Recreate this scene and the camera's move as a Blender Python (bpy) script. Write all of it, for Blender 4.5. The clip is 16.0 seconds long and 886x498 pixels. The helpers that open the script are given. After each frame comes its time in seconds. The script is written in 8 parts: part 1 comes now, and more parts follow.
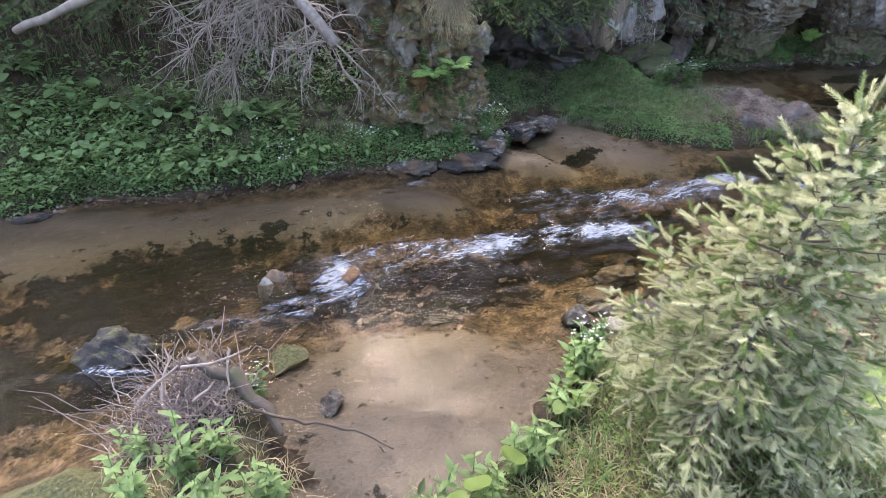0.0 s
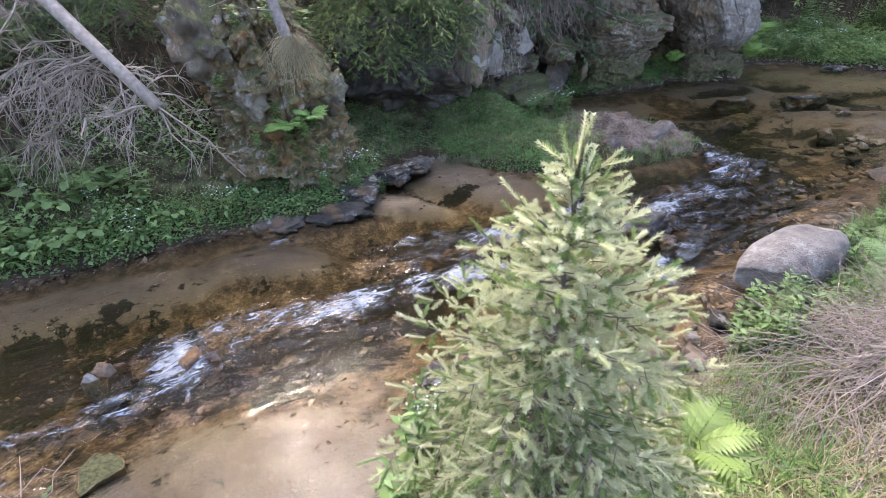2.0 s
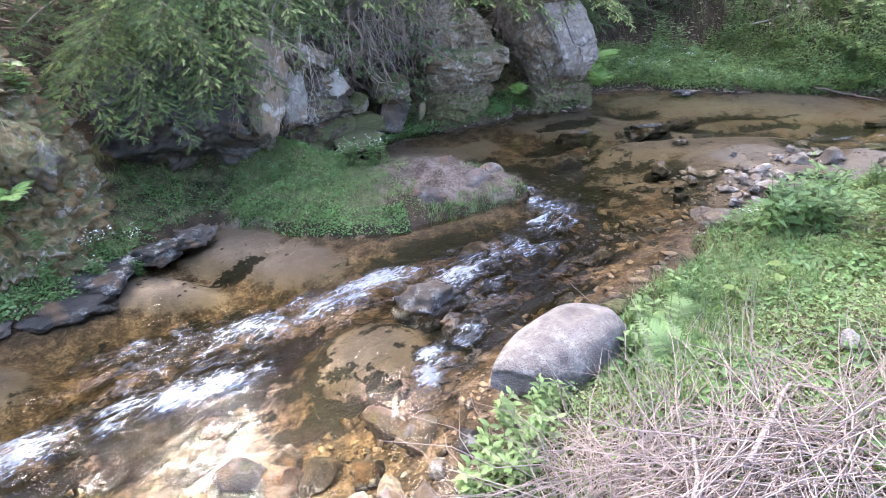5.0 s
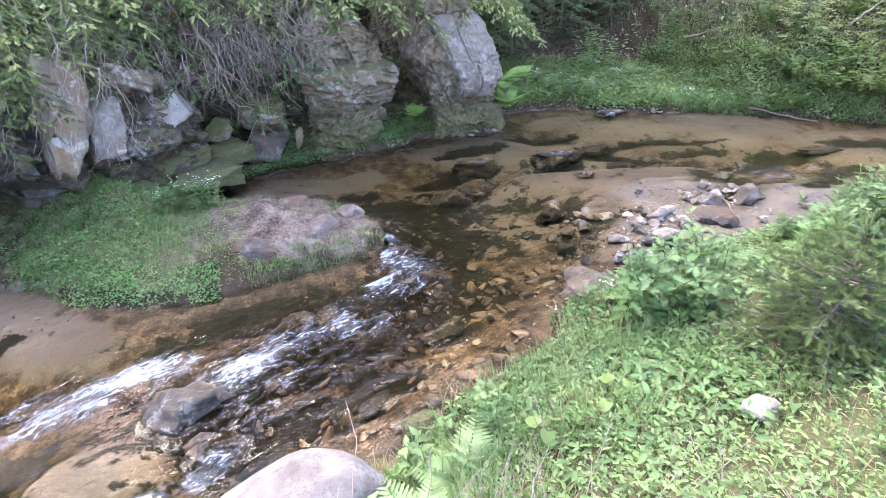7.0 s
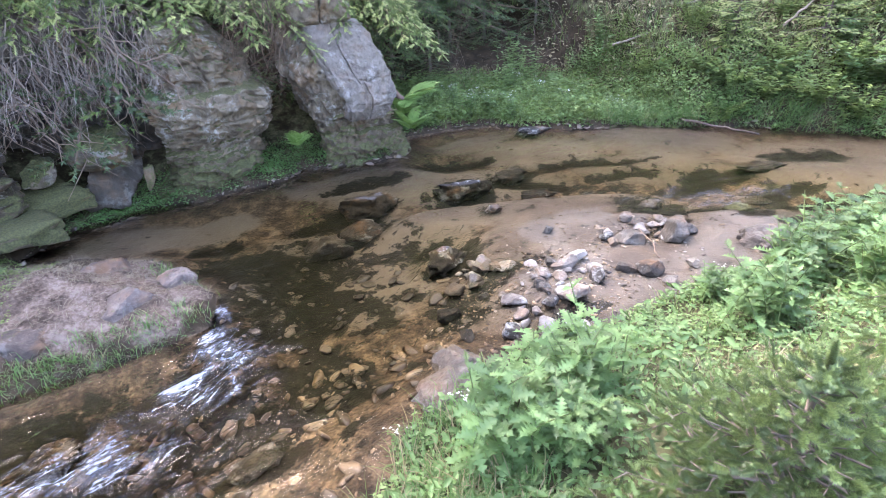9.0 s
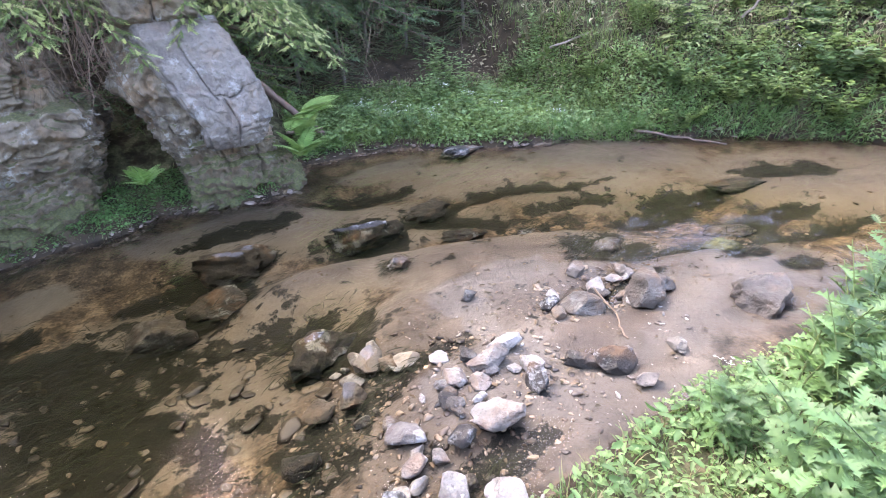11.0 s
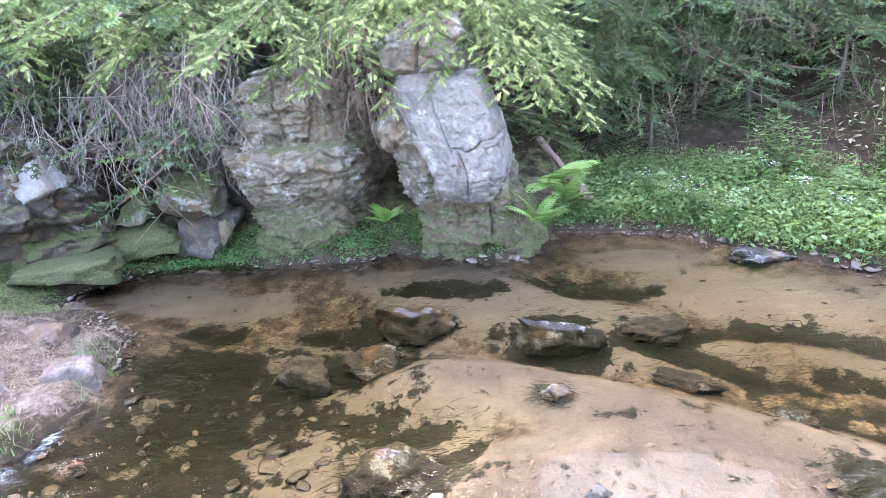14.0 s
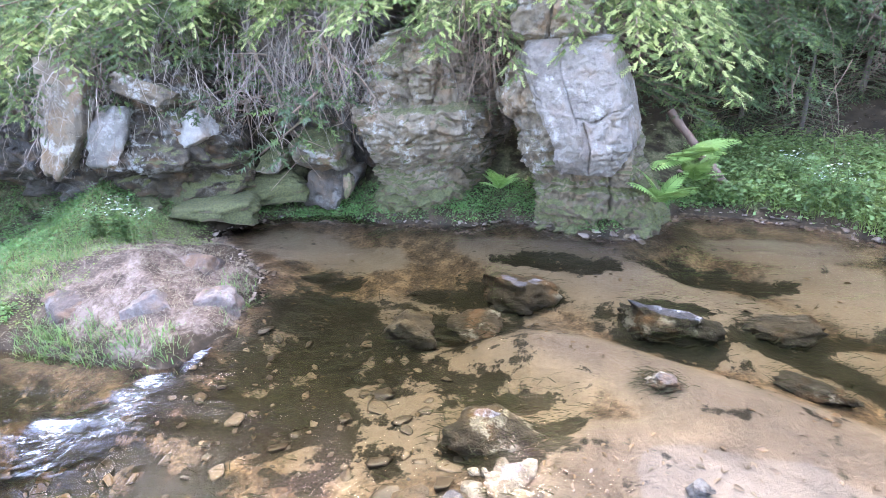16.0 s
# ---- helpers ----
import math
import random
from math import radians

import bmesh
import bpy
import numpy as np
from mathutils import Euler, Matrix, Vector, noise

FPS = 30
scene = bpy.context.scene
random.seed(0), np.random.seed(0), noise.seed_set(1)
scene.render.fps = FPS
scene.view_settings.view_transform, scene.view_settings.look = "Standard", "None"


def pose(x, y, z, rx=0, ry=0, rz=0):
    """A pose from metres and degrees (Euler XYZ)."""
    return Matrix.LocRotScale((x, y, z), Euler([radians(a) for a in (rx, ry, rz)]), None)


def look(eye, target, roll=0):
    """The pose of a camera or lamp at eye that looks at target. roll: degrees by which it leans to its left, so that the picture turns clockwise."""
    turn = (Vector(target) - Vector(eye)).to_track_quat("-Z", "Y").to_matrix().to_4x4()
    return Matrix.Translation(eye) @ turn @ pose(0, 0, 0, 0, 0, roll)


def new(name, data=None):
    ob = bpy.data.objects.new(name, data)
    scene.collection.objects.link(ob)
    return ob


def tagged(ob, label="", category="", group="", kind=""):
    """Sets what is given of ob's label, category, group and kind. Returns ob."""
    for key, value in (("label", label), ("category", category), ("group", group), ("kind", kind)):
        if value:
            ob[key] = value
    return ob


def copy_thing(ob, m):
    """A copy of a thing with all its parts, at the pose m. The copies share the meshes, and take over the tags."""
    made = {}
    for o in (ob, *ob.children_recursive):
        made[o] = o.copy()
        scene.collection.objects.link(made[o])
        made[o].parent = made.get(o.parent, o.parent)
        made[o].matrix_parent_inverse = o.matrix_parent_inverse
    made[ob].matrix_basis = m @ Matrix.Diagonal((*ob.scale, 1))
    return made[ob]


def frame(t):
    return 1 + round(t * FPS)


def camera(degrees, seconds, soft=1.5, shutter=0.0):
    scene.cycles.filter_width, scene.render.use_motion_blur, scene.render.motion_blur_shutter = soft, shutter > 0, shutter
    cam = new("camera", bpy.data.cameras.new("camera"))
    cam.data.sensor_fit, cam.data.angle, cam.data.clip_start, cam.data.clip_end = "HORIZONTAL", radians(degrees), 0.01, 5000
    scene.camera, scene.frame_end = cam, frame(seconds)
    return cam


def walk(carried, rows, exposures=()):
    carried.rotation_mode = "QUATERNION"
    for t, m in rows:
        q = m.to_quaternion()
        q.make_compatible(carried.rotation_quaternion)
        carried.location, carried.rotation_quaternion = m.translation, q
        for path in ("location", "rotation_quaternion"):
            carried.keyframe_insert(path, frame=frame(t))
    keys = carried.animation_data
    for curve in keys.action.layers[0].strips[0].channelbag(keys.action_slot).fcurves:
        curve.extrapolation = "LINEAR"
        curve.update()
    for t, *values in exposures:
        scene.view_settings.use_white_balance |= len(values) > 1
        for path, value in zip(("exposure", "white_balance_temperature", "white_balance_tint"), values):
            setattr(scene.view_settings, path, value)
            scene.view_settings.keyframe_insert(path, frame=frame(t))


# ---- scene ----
cam = camera(81.1, 16.0, soft=0.8)
METRES, EYE, TILT, LEAN, TURN = 8.271, 2.2, 0.0, 0.0, 0.0
ROWS = [
    (0.0, 0.0, 0.0, 0.0, 0.11, -35.55, -0.16),
    (0.5, 0.0161, 0.0012, 0.0017, -1.53, -34.68, 0.48),
    (1.0, 0.0362, 0.0034, 0.0033, -3.41, -33.74, 1.05),
    (1.5, 0.0589, 0.0148, 0.0009, -5.88, -33.07, 1.52),
    (2.0, 0.0844, 0.029, 0.0013, -8.31, -32.2, 1.88),
    (2.5, 0.1192, 0.0464, -0.0023, -10.35, -31.5, 2.0),
    (3.0, 0.1523, 0.065, -0.0022, -12.59, -30.98, 2.11),
    (3.5, 0.1835, 0.086, -0.0042, -14.9, -30.5, 2.56),
    (4.0, 0.2122, 0.0966, -0.0056, -16.48, -30.35, 2.78),
    (6.5, 0.4073, 0.1449, -0.0104, -15.18, -29.38, 2.25),
    (7.0, 0.4596, 0.1809, -0.0179, -17.62, -29.33, 2.31),
    (7.5, 0.5053, 0.2029, -0.0206, -19.74, -29.46, 2.24),
    (8.0, 0.5405, 0.2211, -0.0248, -21.25, -29.35, 2.86),
    (10.5, 0.6734, 0.364, -0.0765, -22.8, -25.73, 3.79),
    (11.0, 0.7063, 0.3937, -0.0828, -27.33, -26.52, 4.37),
    (11.5, 0.7389, 0.4158, -0.0846, -29.94, -27.0, 4.45),
    (12.0, 0.7731, 0.431, -0.0866, -27.67, -26.06, 5.38),
    (12.5, 0.7945, 0.4495, -0.0894, -19.82, -24.01, 6.32),
    (13.0, 0.8076, 0.4638, -0.0893, -8.2, -21.69, 6.14),
    (13.5, 0.8213, 0.4712, -0.0907, 3.06, -19.77, 4.88),
    (14.0, 0.8279, 0.4717, -0.09, 11.1, -18.68, 3.66),
    (14.5, 0.827, 0.4708, -0.0894, 15.47, -18.21, 2.63),
    (15.0, 0.8247, 0.4711, -0.0891, 18.42, -18.56, 1.99),
    (15.5, 0.823, 0.4699, -0.0874, 21.08, -19.88, 2.06),
    (16.0, 0.822, 0.4657, -0.0857, 23.65, -21.95, 2.43),
]
walk(cam, [(t, pose(0, 0, EYE, TILT, LEAN, TURN) @ pose(METRES * x, METRES * y, METRES * z, 90 + pitch, roll, yaw)) for t, x, y, z, yaw, pitch, roll in ROWS],
     exposures=[(0.0, 3.1, 6450, 16), (2.0, 3.2, 6400, 16), (4.0, 3.55, 6200, 16), (7.0, 4.2, 6300, 20), (11.0, 4.25, 6300, 21), (12.5, 4.55, 6300, 21), (14.0, 5.0, 6350, 20), (16.0, 4.95, 6400, 18)])

# ---- daylight ----
SUN_ELEV, SUN_AZ = radians(53), radians(-18)       # azimuth from +y towards +x
sun_dir = Vector((math.cos(SUN_ELEV) * math.sin(SUN_AZ), math.cos(SUN_ELEV) * math.cos(SUN_AZ), math.sin(SUN_ELEV)))
world = bpy.data.worlds.new("sky")
scene.world = world
world.use_nodes = True
_nt = world.node_tree
_sky = _nt.nodes.new("ShaderNodeTexSky")
_sky.sky_type, _sky.sun_disc, _sky.sun_elevation, _sky.sun_rotation = "NISHITA", False, SUN_ELEV, SUN_AZ
_sky.dust_density, _sky.air_density, _sky.ozone_density = 4.5, 0.9, 0.5
_nt.links.new(_sky.outputs["Color"], _nt.nodes["Background"].inputs["Color"])
_nt.nodes["Background"].inputs["Strength"].default_value = 0.15
_lamp = bpy.data.lights.new("sun", "SUN")
_lamp.energy, _lamp.angle, _lamp.color = 1.0, radians(0.6), (1.0, 0.95, 0.86)
new("sun", _lamp).matrix_world = look(sun_dir * 60, (0, 0, 0))

# ---- small tools ----


def hash01(ix, iy, seed):
    n = (ix.astype(np.int64) * 374761393 + iy.astype(np.int64) * 668265263 + seed * 974711) & 0x7FFFFFFF
    n = ((n ^ (n >> 13)) * 1274126177) & 0x7FFFFFFF
    return ((n ^ (n >> 16)) & 0xFFFF) / 65535.0


def vnoise(x, y, seed=0):
    """Smooth value noise, -1 to 1."""
    x, y = np.asarray(x, float), np.asarray(y, float)
    ix, iy = np.floor(x), np.floor(y)
    fx, fy = x - ix, y - iy
    fx, fy = fx * fx * (3 - 2 * fx), fy * fy * (3 - 2 * fy)
    a, b = hash01(ix, iy, seed), hash01(ix + 1, iy, seed)
    c, d = hash01(ix, iy + 1, seed), hash01(ix + 1, iy + 1, seed)
    return 2 * ((a + (b - a) * fx) * (1 - fy) + (c + (d - c) * fx) * fy) - 1


def fbm(x, y, seed=0, octaves=4):
    total, amp, f = 0, 1.0, 1.0
    for k in range(octaves):
        total = total + amp * vnoise(np.asarray(x) * f, np.asarray(y) * f, seed + 17 * k)
        amp, f = amp * 0.5, f * 2.03
    return total / 1.9


def sstep(a, b, v):
    t = np.clip((np.asarray(v, float) - a) / (b - a), 0, 1)
    return t * t * (3 - 2 * t)


def line_distance(x, y, pts):
    """Distance of the points to an open line of points."""
    best = np.full(np.shape(x), 1e9)
    for (ax, ay), (bx, by) in zip(pts[:-1], pts[1:]):
        dx, dy = bx - ax, by - ay
        t = np.clip(((x - ax) * dx + (y - ay) * dy) / (dx * dx + dy * dy), 0, 1)
        best = np.minimum(best, np.hypot(x - ax - t * dx, y - ay - t * dy))
    return best


def in_polygon(x, y, pts):
    odd = np.zeros(np.shape(x), bool)
    for (ax, ay), (bx, by) in zip(pts, pts[1:] + pts[:1]):
        if ay == by:
            continue
        odd ^= ((ay > y) != (by > y)) & (x < (bx - ax) * (y - ay) / (by - ay) + ax)
    return odd


def blob(x, y, cx, cy, rx, ry, turn=0.0):
    """A soft-edged ellipse, 1 in the middle and 0 outside."""
    c, s = math.cos(radians(turn)), math.sin(radians(turn))
    u, v = (x - cx) * c + (y - cy) * s, -(x - cx) * s + (y - cy) * c
    return np.exp(-((u / rx) ** 2 + (v / ry) ** 2) ** 1.5)


def mesh_of(name, verts, faces, smooth=False):
    """A mesh from an array of places and one or more arrays of faces."""
    me = bpy.data.meshes.new(name)
    verts = np.asarray(verts, np.float32)
    faces = [np.asarray(f, np.int32) for f in (faces if isinstance(faces, list) else [faces]) if len(f)]
    me.vertices.add(len(verts))
    me.vertices.foreach_set("co", verts.ravel())
    loops = np.concatenate([f.ravel() for f in faces])
    sizes = np.concatenate([np.full(len(f), f.shape[1], np.int32) for f in faces])
    me.loops.add(len(loops))
    me.loops.foreach_set("vertex_index", loops)
    me.polygons.add(len(sizes))
    me.polygons.foreach_set("loop_start", np.concatenate([[0], np.cumsum(sizes)[:-1]]).astype(np.int32))
    if smooth:
        me.polygons.foreach_set("use_smooth", np.ones(len(sizes), bool))
    me.update(calc_edges=True)
    me.validate()
    return me


def float_layer(me, name, values):
    me.attributes.new(name, "FLOAT", "POINT").data.foreach_set("value", np.asarray(values, np.float32))


def join(*pieces):
    """Joins (verts, faces) pieces into one."""
    v, f3, f4, n = [], [], [], 0
    for pv, pf in pieces:
        for f in (pf if isinstance(pf, list) else [pf]):
            f = np.asarray(f)
            if len(f):
                (f3 if f.shape[1] == 3 else f4).append(f + n)
        v.append(pv)
        n += len(pv)
    out = [np.concatenate(f) for f in (f3, f4) if f]
    return np.concatenate(v), out


def frames(d, up=(0, 0, 1), spin=None):
    """Turns (N, 3, 3) whose x runs along d and whose z leans towards up."""
    d = np.asarray(d, float)
    d = d / np.linalg.norm(d, axis=1, keepdims=True)
    up = np.broadcast_to(np.asarray(up, float), d.shape)
    y = np.cross(up, d)
    bad = np.linalg.norm(y, axis=1) < 1e-4
    y[bad] = np.cross((1.0, 0.1, 0), d[bad])
    y /= np.linalg.norm(y, axis=1, keepdims=True)
    z = np.cross(d, y)
    if spin is not None:
        c, s = np.cos(spin)[:, None], np.sin(spin)[:, None]
        y, z = y * c + z * s, z * c - y * s
    return np.stack([d, y, z], axis=2)


def place(template, turns, at, scale):
    """Copies a small template (verts, faces) to many places in one piece."""
    tv, tf = template
    tv = np.asarray(tv, float)
    scale = np.asarray(scale, float)
    if scale.ndim == 1:
        scale = np.repeat(scale[:, None], 3, axis=1)
    v = np.einsum("nij,nkj->nki", turns, tv[None] * scale[:, None, :]) + np.asarray(at)[:, None, :]
    n, k = len(at), len(tv)
    base = (np.arange(n) * k)[:, None, None]
    fs = [(np.asarray(f)[None] + base).reshape(-1, np.asarray(f).shape[1]) for f in (tf if isinstance(tf, list) else [tf])]
    return v.reshape(-1, 3), fs


def tubes(lines, radii, sides=4):
    """Round twigs along lines: lines (N, K, 3), radii (N, K)."""
    lines, radii = np.asarray(lines, float), np.asarray(radii, float)
    n, k, _ = lines.shape
    d = np.gradient(lines, axis=1)
    d /= np.linalg.norm(d, axis=2, keepdims=True) + 1e-9
    ref = np.where(np.abs(d[:, :1, 2:3]) > 0.9, np.array([[[1.0, 0, 0]]]), np.array([[[0, 0, 1.0]]]))
    y = np.cross(np.broadcast_to(ref, d.shape), d)
    y /= np.linalg.norm(y, axis=2, keepdims=True) + 1e-9
    z = np.cross(d, y)
    a = np.arange(sides) * 2 * math.pi / sides
    ring = y[:, :, None, :] * np.cos(a)[None, None, :, None] + z[:, :, None, :] * np.sin(a)[None, None, :, None]
    v = lines[:, :, None, :] + ring * radii[:, :, None, None]
    idx = np.arange(n * k * sides).reshape(n, k, sides)
    nxt = np.roll(idx, -1, axis=2)
    f = np.stack([idx[:, :-1], nxt[:, :-1], nxt[:, 1:], idx[:, 1:]], axis=-1).reshape(-1, 4)
    return v.reshape(-1, 3), [f]


def thing(name, at, label, category, group="", kind="", turn=0.0, scale=1.0):
    ob = new(name)
    ob.location, ob.rotation_euler, ob.scale = at, (0, 0, turn), (scale,) * 3
    ob.empty_display_size = 0.05
    return tagged(ob, label, category, group, kind)


def part(name, me, material, parent, label="", kind=""):
    ob = new(name, me)
    if material is not None and not me.materials:
        me.materials.append(material)
    ob.parent = parent
    return tagged(ob, label, kind=kind)


def whole(name, me, material, label, category="", group="", kind="", at=(0, 0, 0), turn=0.0):
    ob = new(name, me)
    if not me.materials:
        me.materials.append(material)
    ob.location, ob.rotation_euler = at, (0, 0, turn)
    return tagged(ob, label, category, group, kind)

# ---- materials ----
def shader(name):
    m = bpy.data.materials.new(name)
    m.use_nodes = True
    nt = m.node_tree
    return m, nt, nt.nodes["Principled BSDF"], nt.nodes["Material Output"]


def node(nt, kind, **values):
    n = nt.nodes.new(kind)
    for key, v in values.items():
        if key == "op":
            n.operation = v
        else:
            n.inputs[key].default_value = v
    return n


def noise_tex(nt, vec, scale, detail=4.0, rough=0.55):
    n = node(nt, "ShaderNodeTexNoise", Scale=scale, Detail=detail, Roughness=rough)
    nt.links.new(vec, n.inputs["Vector"])
    return n.outputs["Fac"]


def ramp(nt, fac, stops):
    n = nt.nodes.new("ShaderNodeValToRGB")
    e = n.color_ramp.elements
    while len(e) < len(stops):
        e.new(0.5)
    for el, (p, c) in zip(e, stops):
        el.position, el.color = p, (*c, 1) if len(c) == 3 else c
    nt.links.new(fac, n.inputs["Fac"])
    return n.outputs["Color"]


def mixed(nt, fac, a, b, mode="MIX"):
    n = nt.nodes.new("ShaderNodeMix")
    n.data_type, n.blend_type = "RGBA", mode
    for sock, v in ((n.inputs["Factor"], fac), (n.inputs[6], a), (n.inputs[7], b)):
        if isinstance(v, (int, float)):
            sock.default_value = v
        elif isinstance(v, tuple):
            sock.default_value = (*v, 1)
        else:
            nt.links.new(v, sock)
    return n.outputs[2]


def calc(nt, op, a, b=None, clamp=False):
    n = nt.nodes.new("ShaderNodeMath")
    n.operation, n.use_clamp = op, clamp
    for sock, v in zip(n.inputs, (a, b)):
        if v is None:
            continue
        if isinstance(v, (int, float)):
            sock.default_value = v
        else:
            nt.links.new(v, sock)
    return n.outputs[0]


def step_up(nt, v, lo, hi):
    n = nt.nodes.new("ShaderNodeMapRange")
    n.interpolation_type = "SMOOTHSTEP"
    n.inputs["From Min"].default_value, n.inputs["From Max"].default_value = lo, hi
    nt.links.new(v, n.inputs["Value"])
    return n.outputs["Result"]


def bumped(nt, height, strength, distance=0.01, normal=None):
    n = node(nt, "ShaderNodeBump", Strength=strength, Distance=distance)
    nt.links.new(height, n.inputs["Height"])
    if normal is not None:
        nt.links.new(normal, n.inputs["Normal"])
    return n.outputs["Normal"]


def own_coords(nt):
    """Object coordinates shifted by the object's random number, so that copies differ."""
    tc, info = nt.nodes.new("ShaderNodeTexCoord"), nt.nodes.new("ShaderNodeObjectInfo")
    add = nt.nodes.new("ShaderNodeVectorMath")
    add.operation = "ADD"
    shift = calc(nt, "MULTIPLY", info.outputs["Random"], 37.0)
    nt.links.new(tc.outputs["Object"], add.inputs[0])
    nt.links.new(shift, add.inputs[1])
    return add.outputs[0], info.outputs["Random"]


def leaf_mat(name, dark, light, translucent=0.45, rough=0.5, patch=3.0, dry=None, spread=0.5):
    """Leaves: hue by leaf, by patch and by plant, with light coming through."""
    m, nt, bsdf, out = shader(name)
    geo = nt.nodes.new("ShaderNodeNewGeometry")
    info = nt.nodes.new("ShaderNodeObjectInfo")
    big = noise_tex(nt, geo.outputs["Position"], patch, 3)
    f = calc(nt, "ADD", calc(nt, "MULTIPLY", geo.outputs["Random Per Island"], spread), calc(nt, "MULTIPLY", big, 1.3 - spread))
    f = calc(nt, "ADD", f, calc(nt, "MULTIPLY", calc(nt, "SUBTRACT", info.outputs["Random"], 0.5), 0.25))
    stops = [(0.25, dark), (0.85, light)]
    if dry:
        stops = [(0.2, dark), (0.72, light), (0.9, dry)]
    col = ramp(nt, f, stops)
    fine = noise_tex(nt, geo.outputs["Position"], 90, 2)
    col = mixed(nt, calc(nt, "MULTIPLY", fine, 0.35), col, (0.02, 0.03, 0.01))
    nt.links.new(col, bsdf.inputs["Base Color"])
    bsdf.inputs["Roughness"].default_value = rough
    bsdf.inputs["Specular IOR Level"].default_value = 0.35
    tr = nt.nodes.new("ShaderNodeBsdfTranslucent")
    warm = mixed(nt, 0.35, col, (0.34, 0.4, 0.12))
    nt.links.new(warm, tr.inputs["Color"])
    mix = nt.nodes.new("ShaderNodeMixShader")
    mix.inputs["Fac"].default_value = translucent
    nt.links.new(bsdf.outputs[0], mix.inputs[1])
    nt.links.new(tr.outputs[0], mix.inputs[2])
    nt.links.new(mix.outputs[0], out.inputs["Surface"])
    return m


def wood_mat(name, a, b, rough=0.85, scale=14.0, moss=None):
    m, nt, bsdf, out = shader(name)
    geo = nt.nodes.new("ShaderNodeNewGeometry")
    vec, rnd = own_coords(nt)
    n1 = noise_tex(nt, vec, scale, 5)
    n2 = noise_tex(nt, vec, scale * 8, 3)
    f = calc(nt, "ADD", calc(nt, "MULTIPLY", n1, 0.7), calc(nt, "MULTIPLY", geo.outputs["Random Per Island"], 0.35))
    col = mixed(nt, calc(nt, "MULTIPLY", n2, 0.5), ramp(nt, f, [(0.25, a), (0.8, b)]), tuple(0.4 * v for v in a))
    if moss:
        col = mixed(nt, step_up(nt, noise_tex(nt, vec, 5, 3), 0.5, 0.62), col, moss)
    nt.links.new(col, bsdf.inputs["Base Color"])
    bsdf.inputs["Roughness"].default_value = rough
    nt.links.new(bumped(nt, n2, 0.5, 0.006), bsdf.inputs["Normal"])
    return m


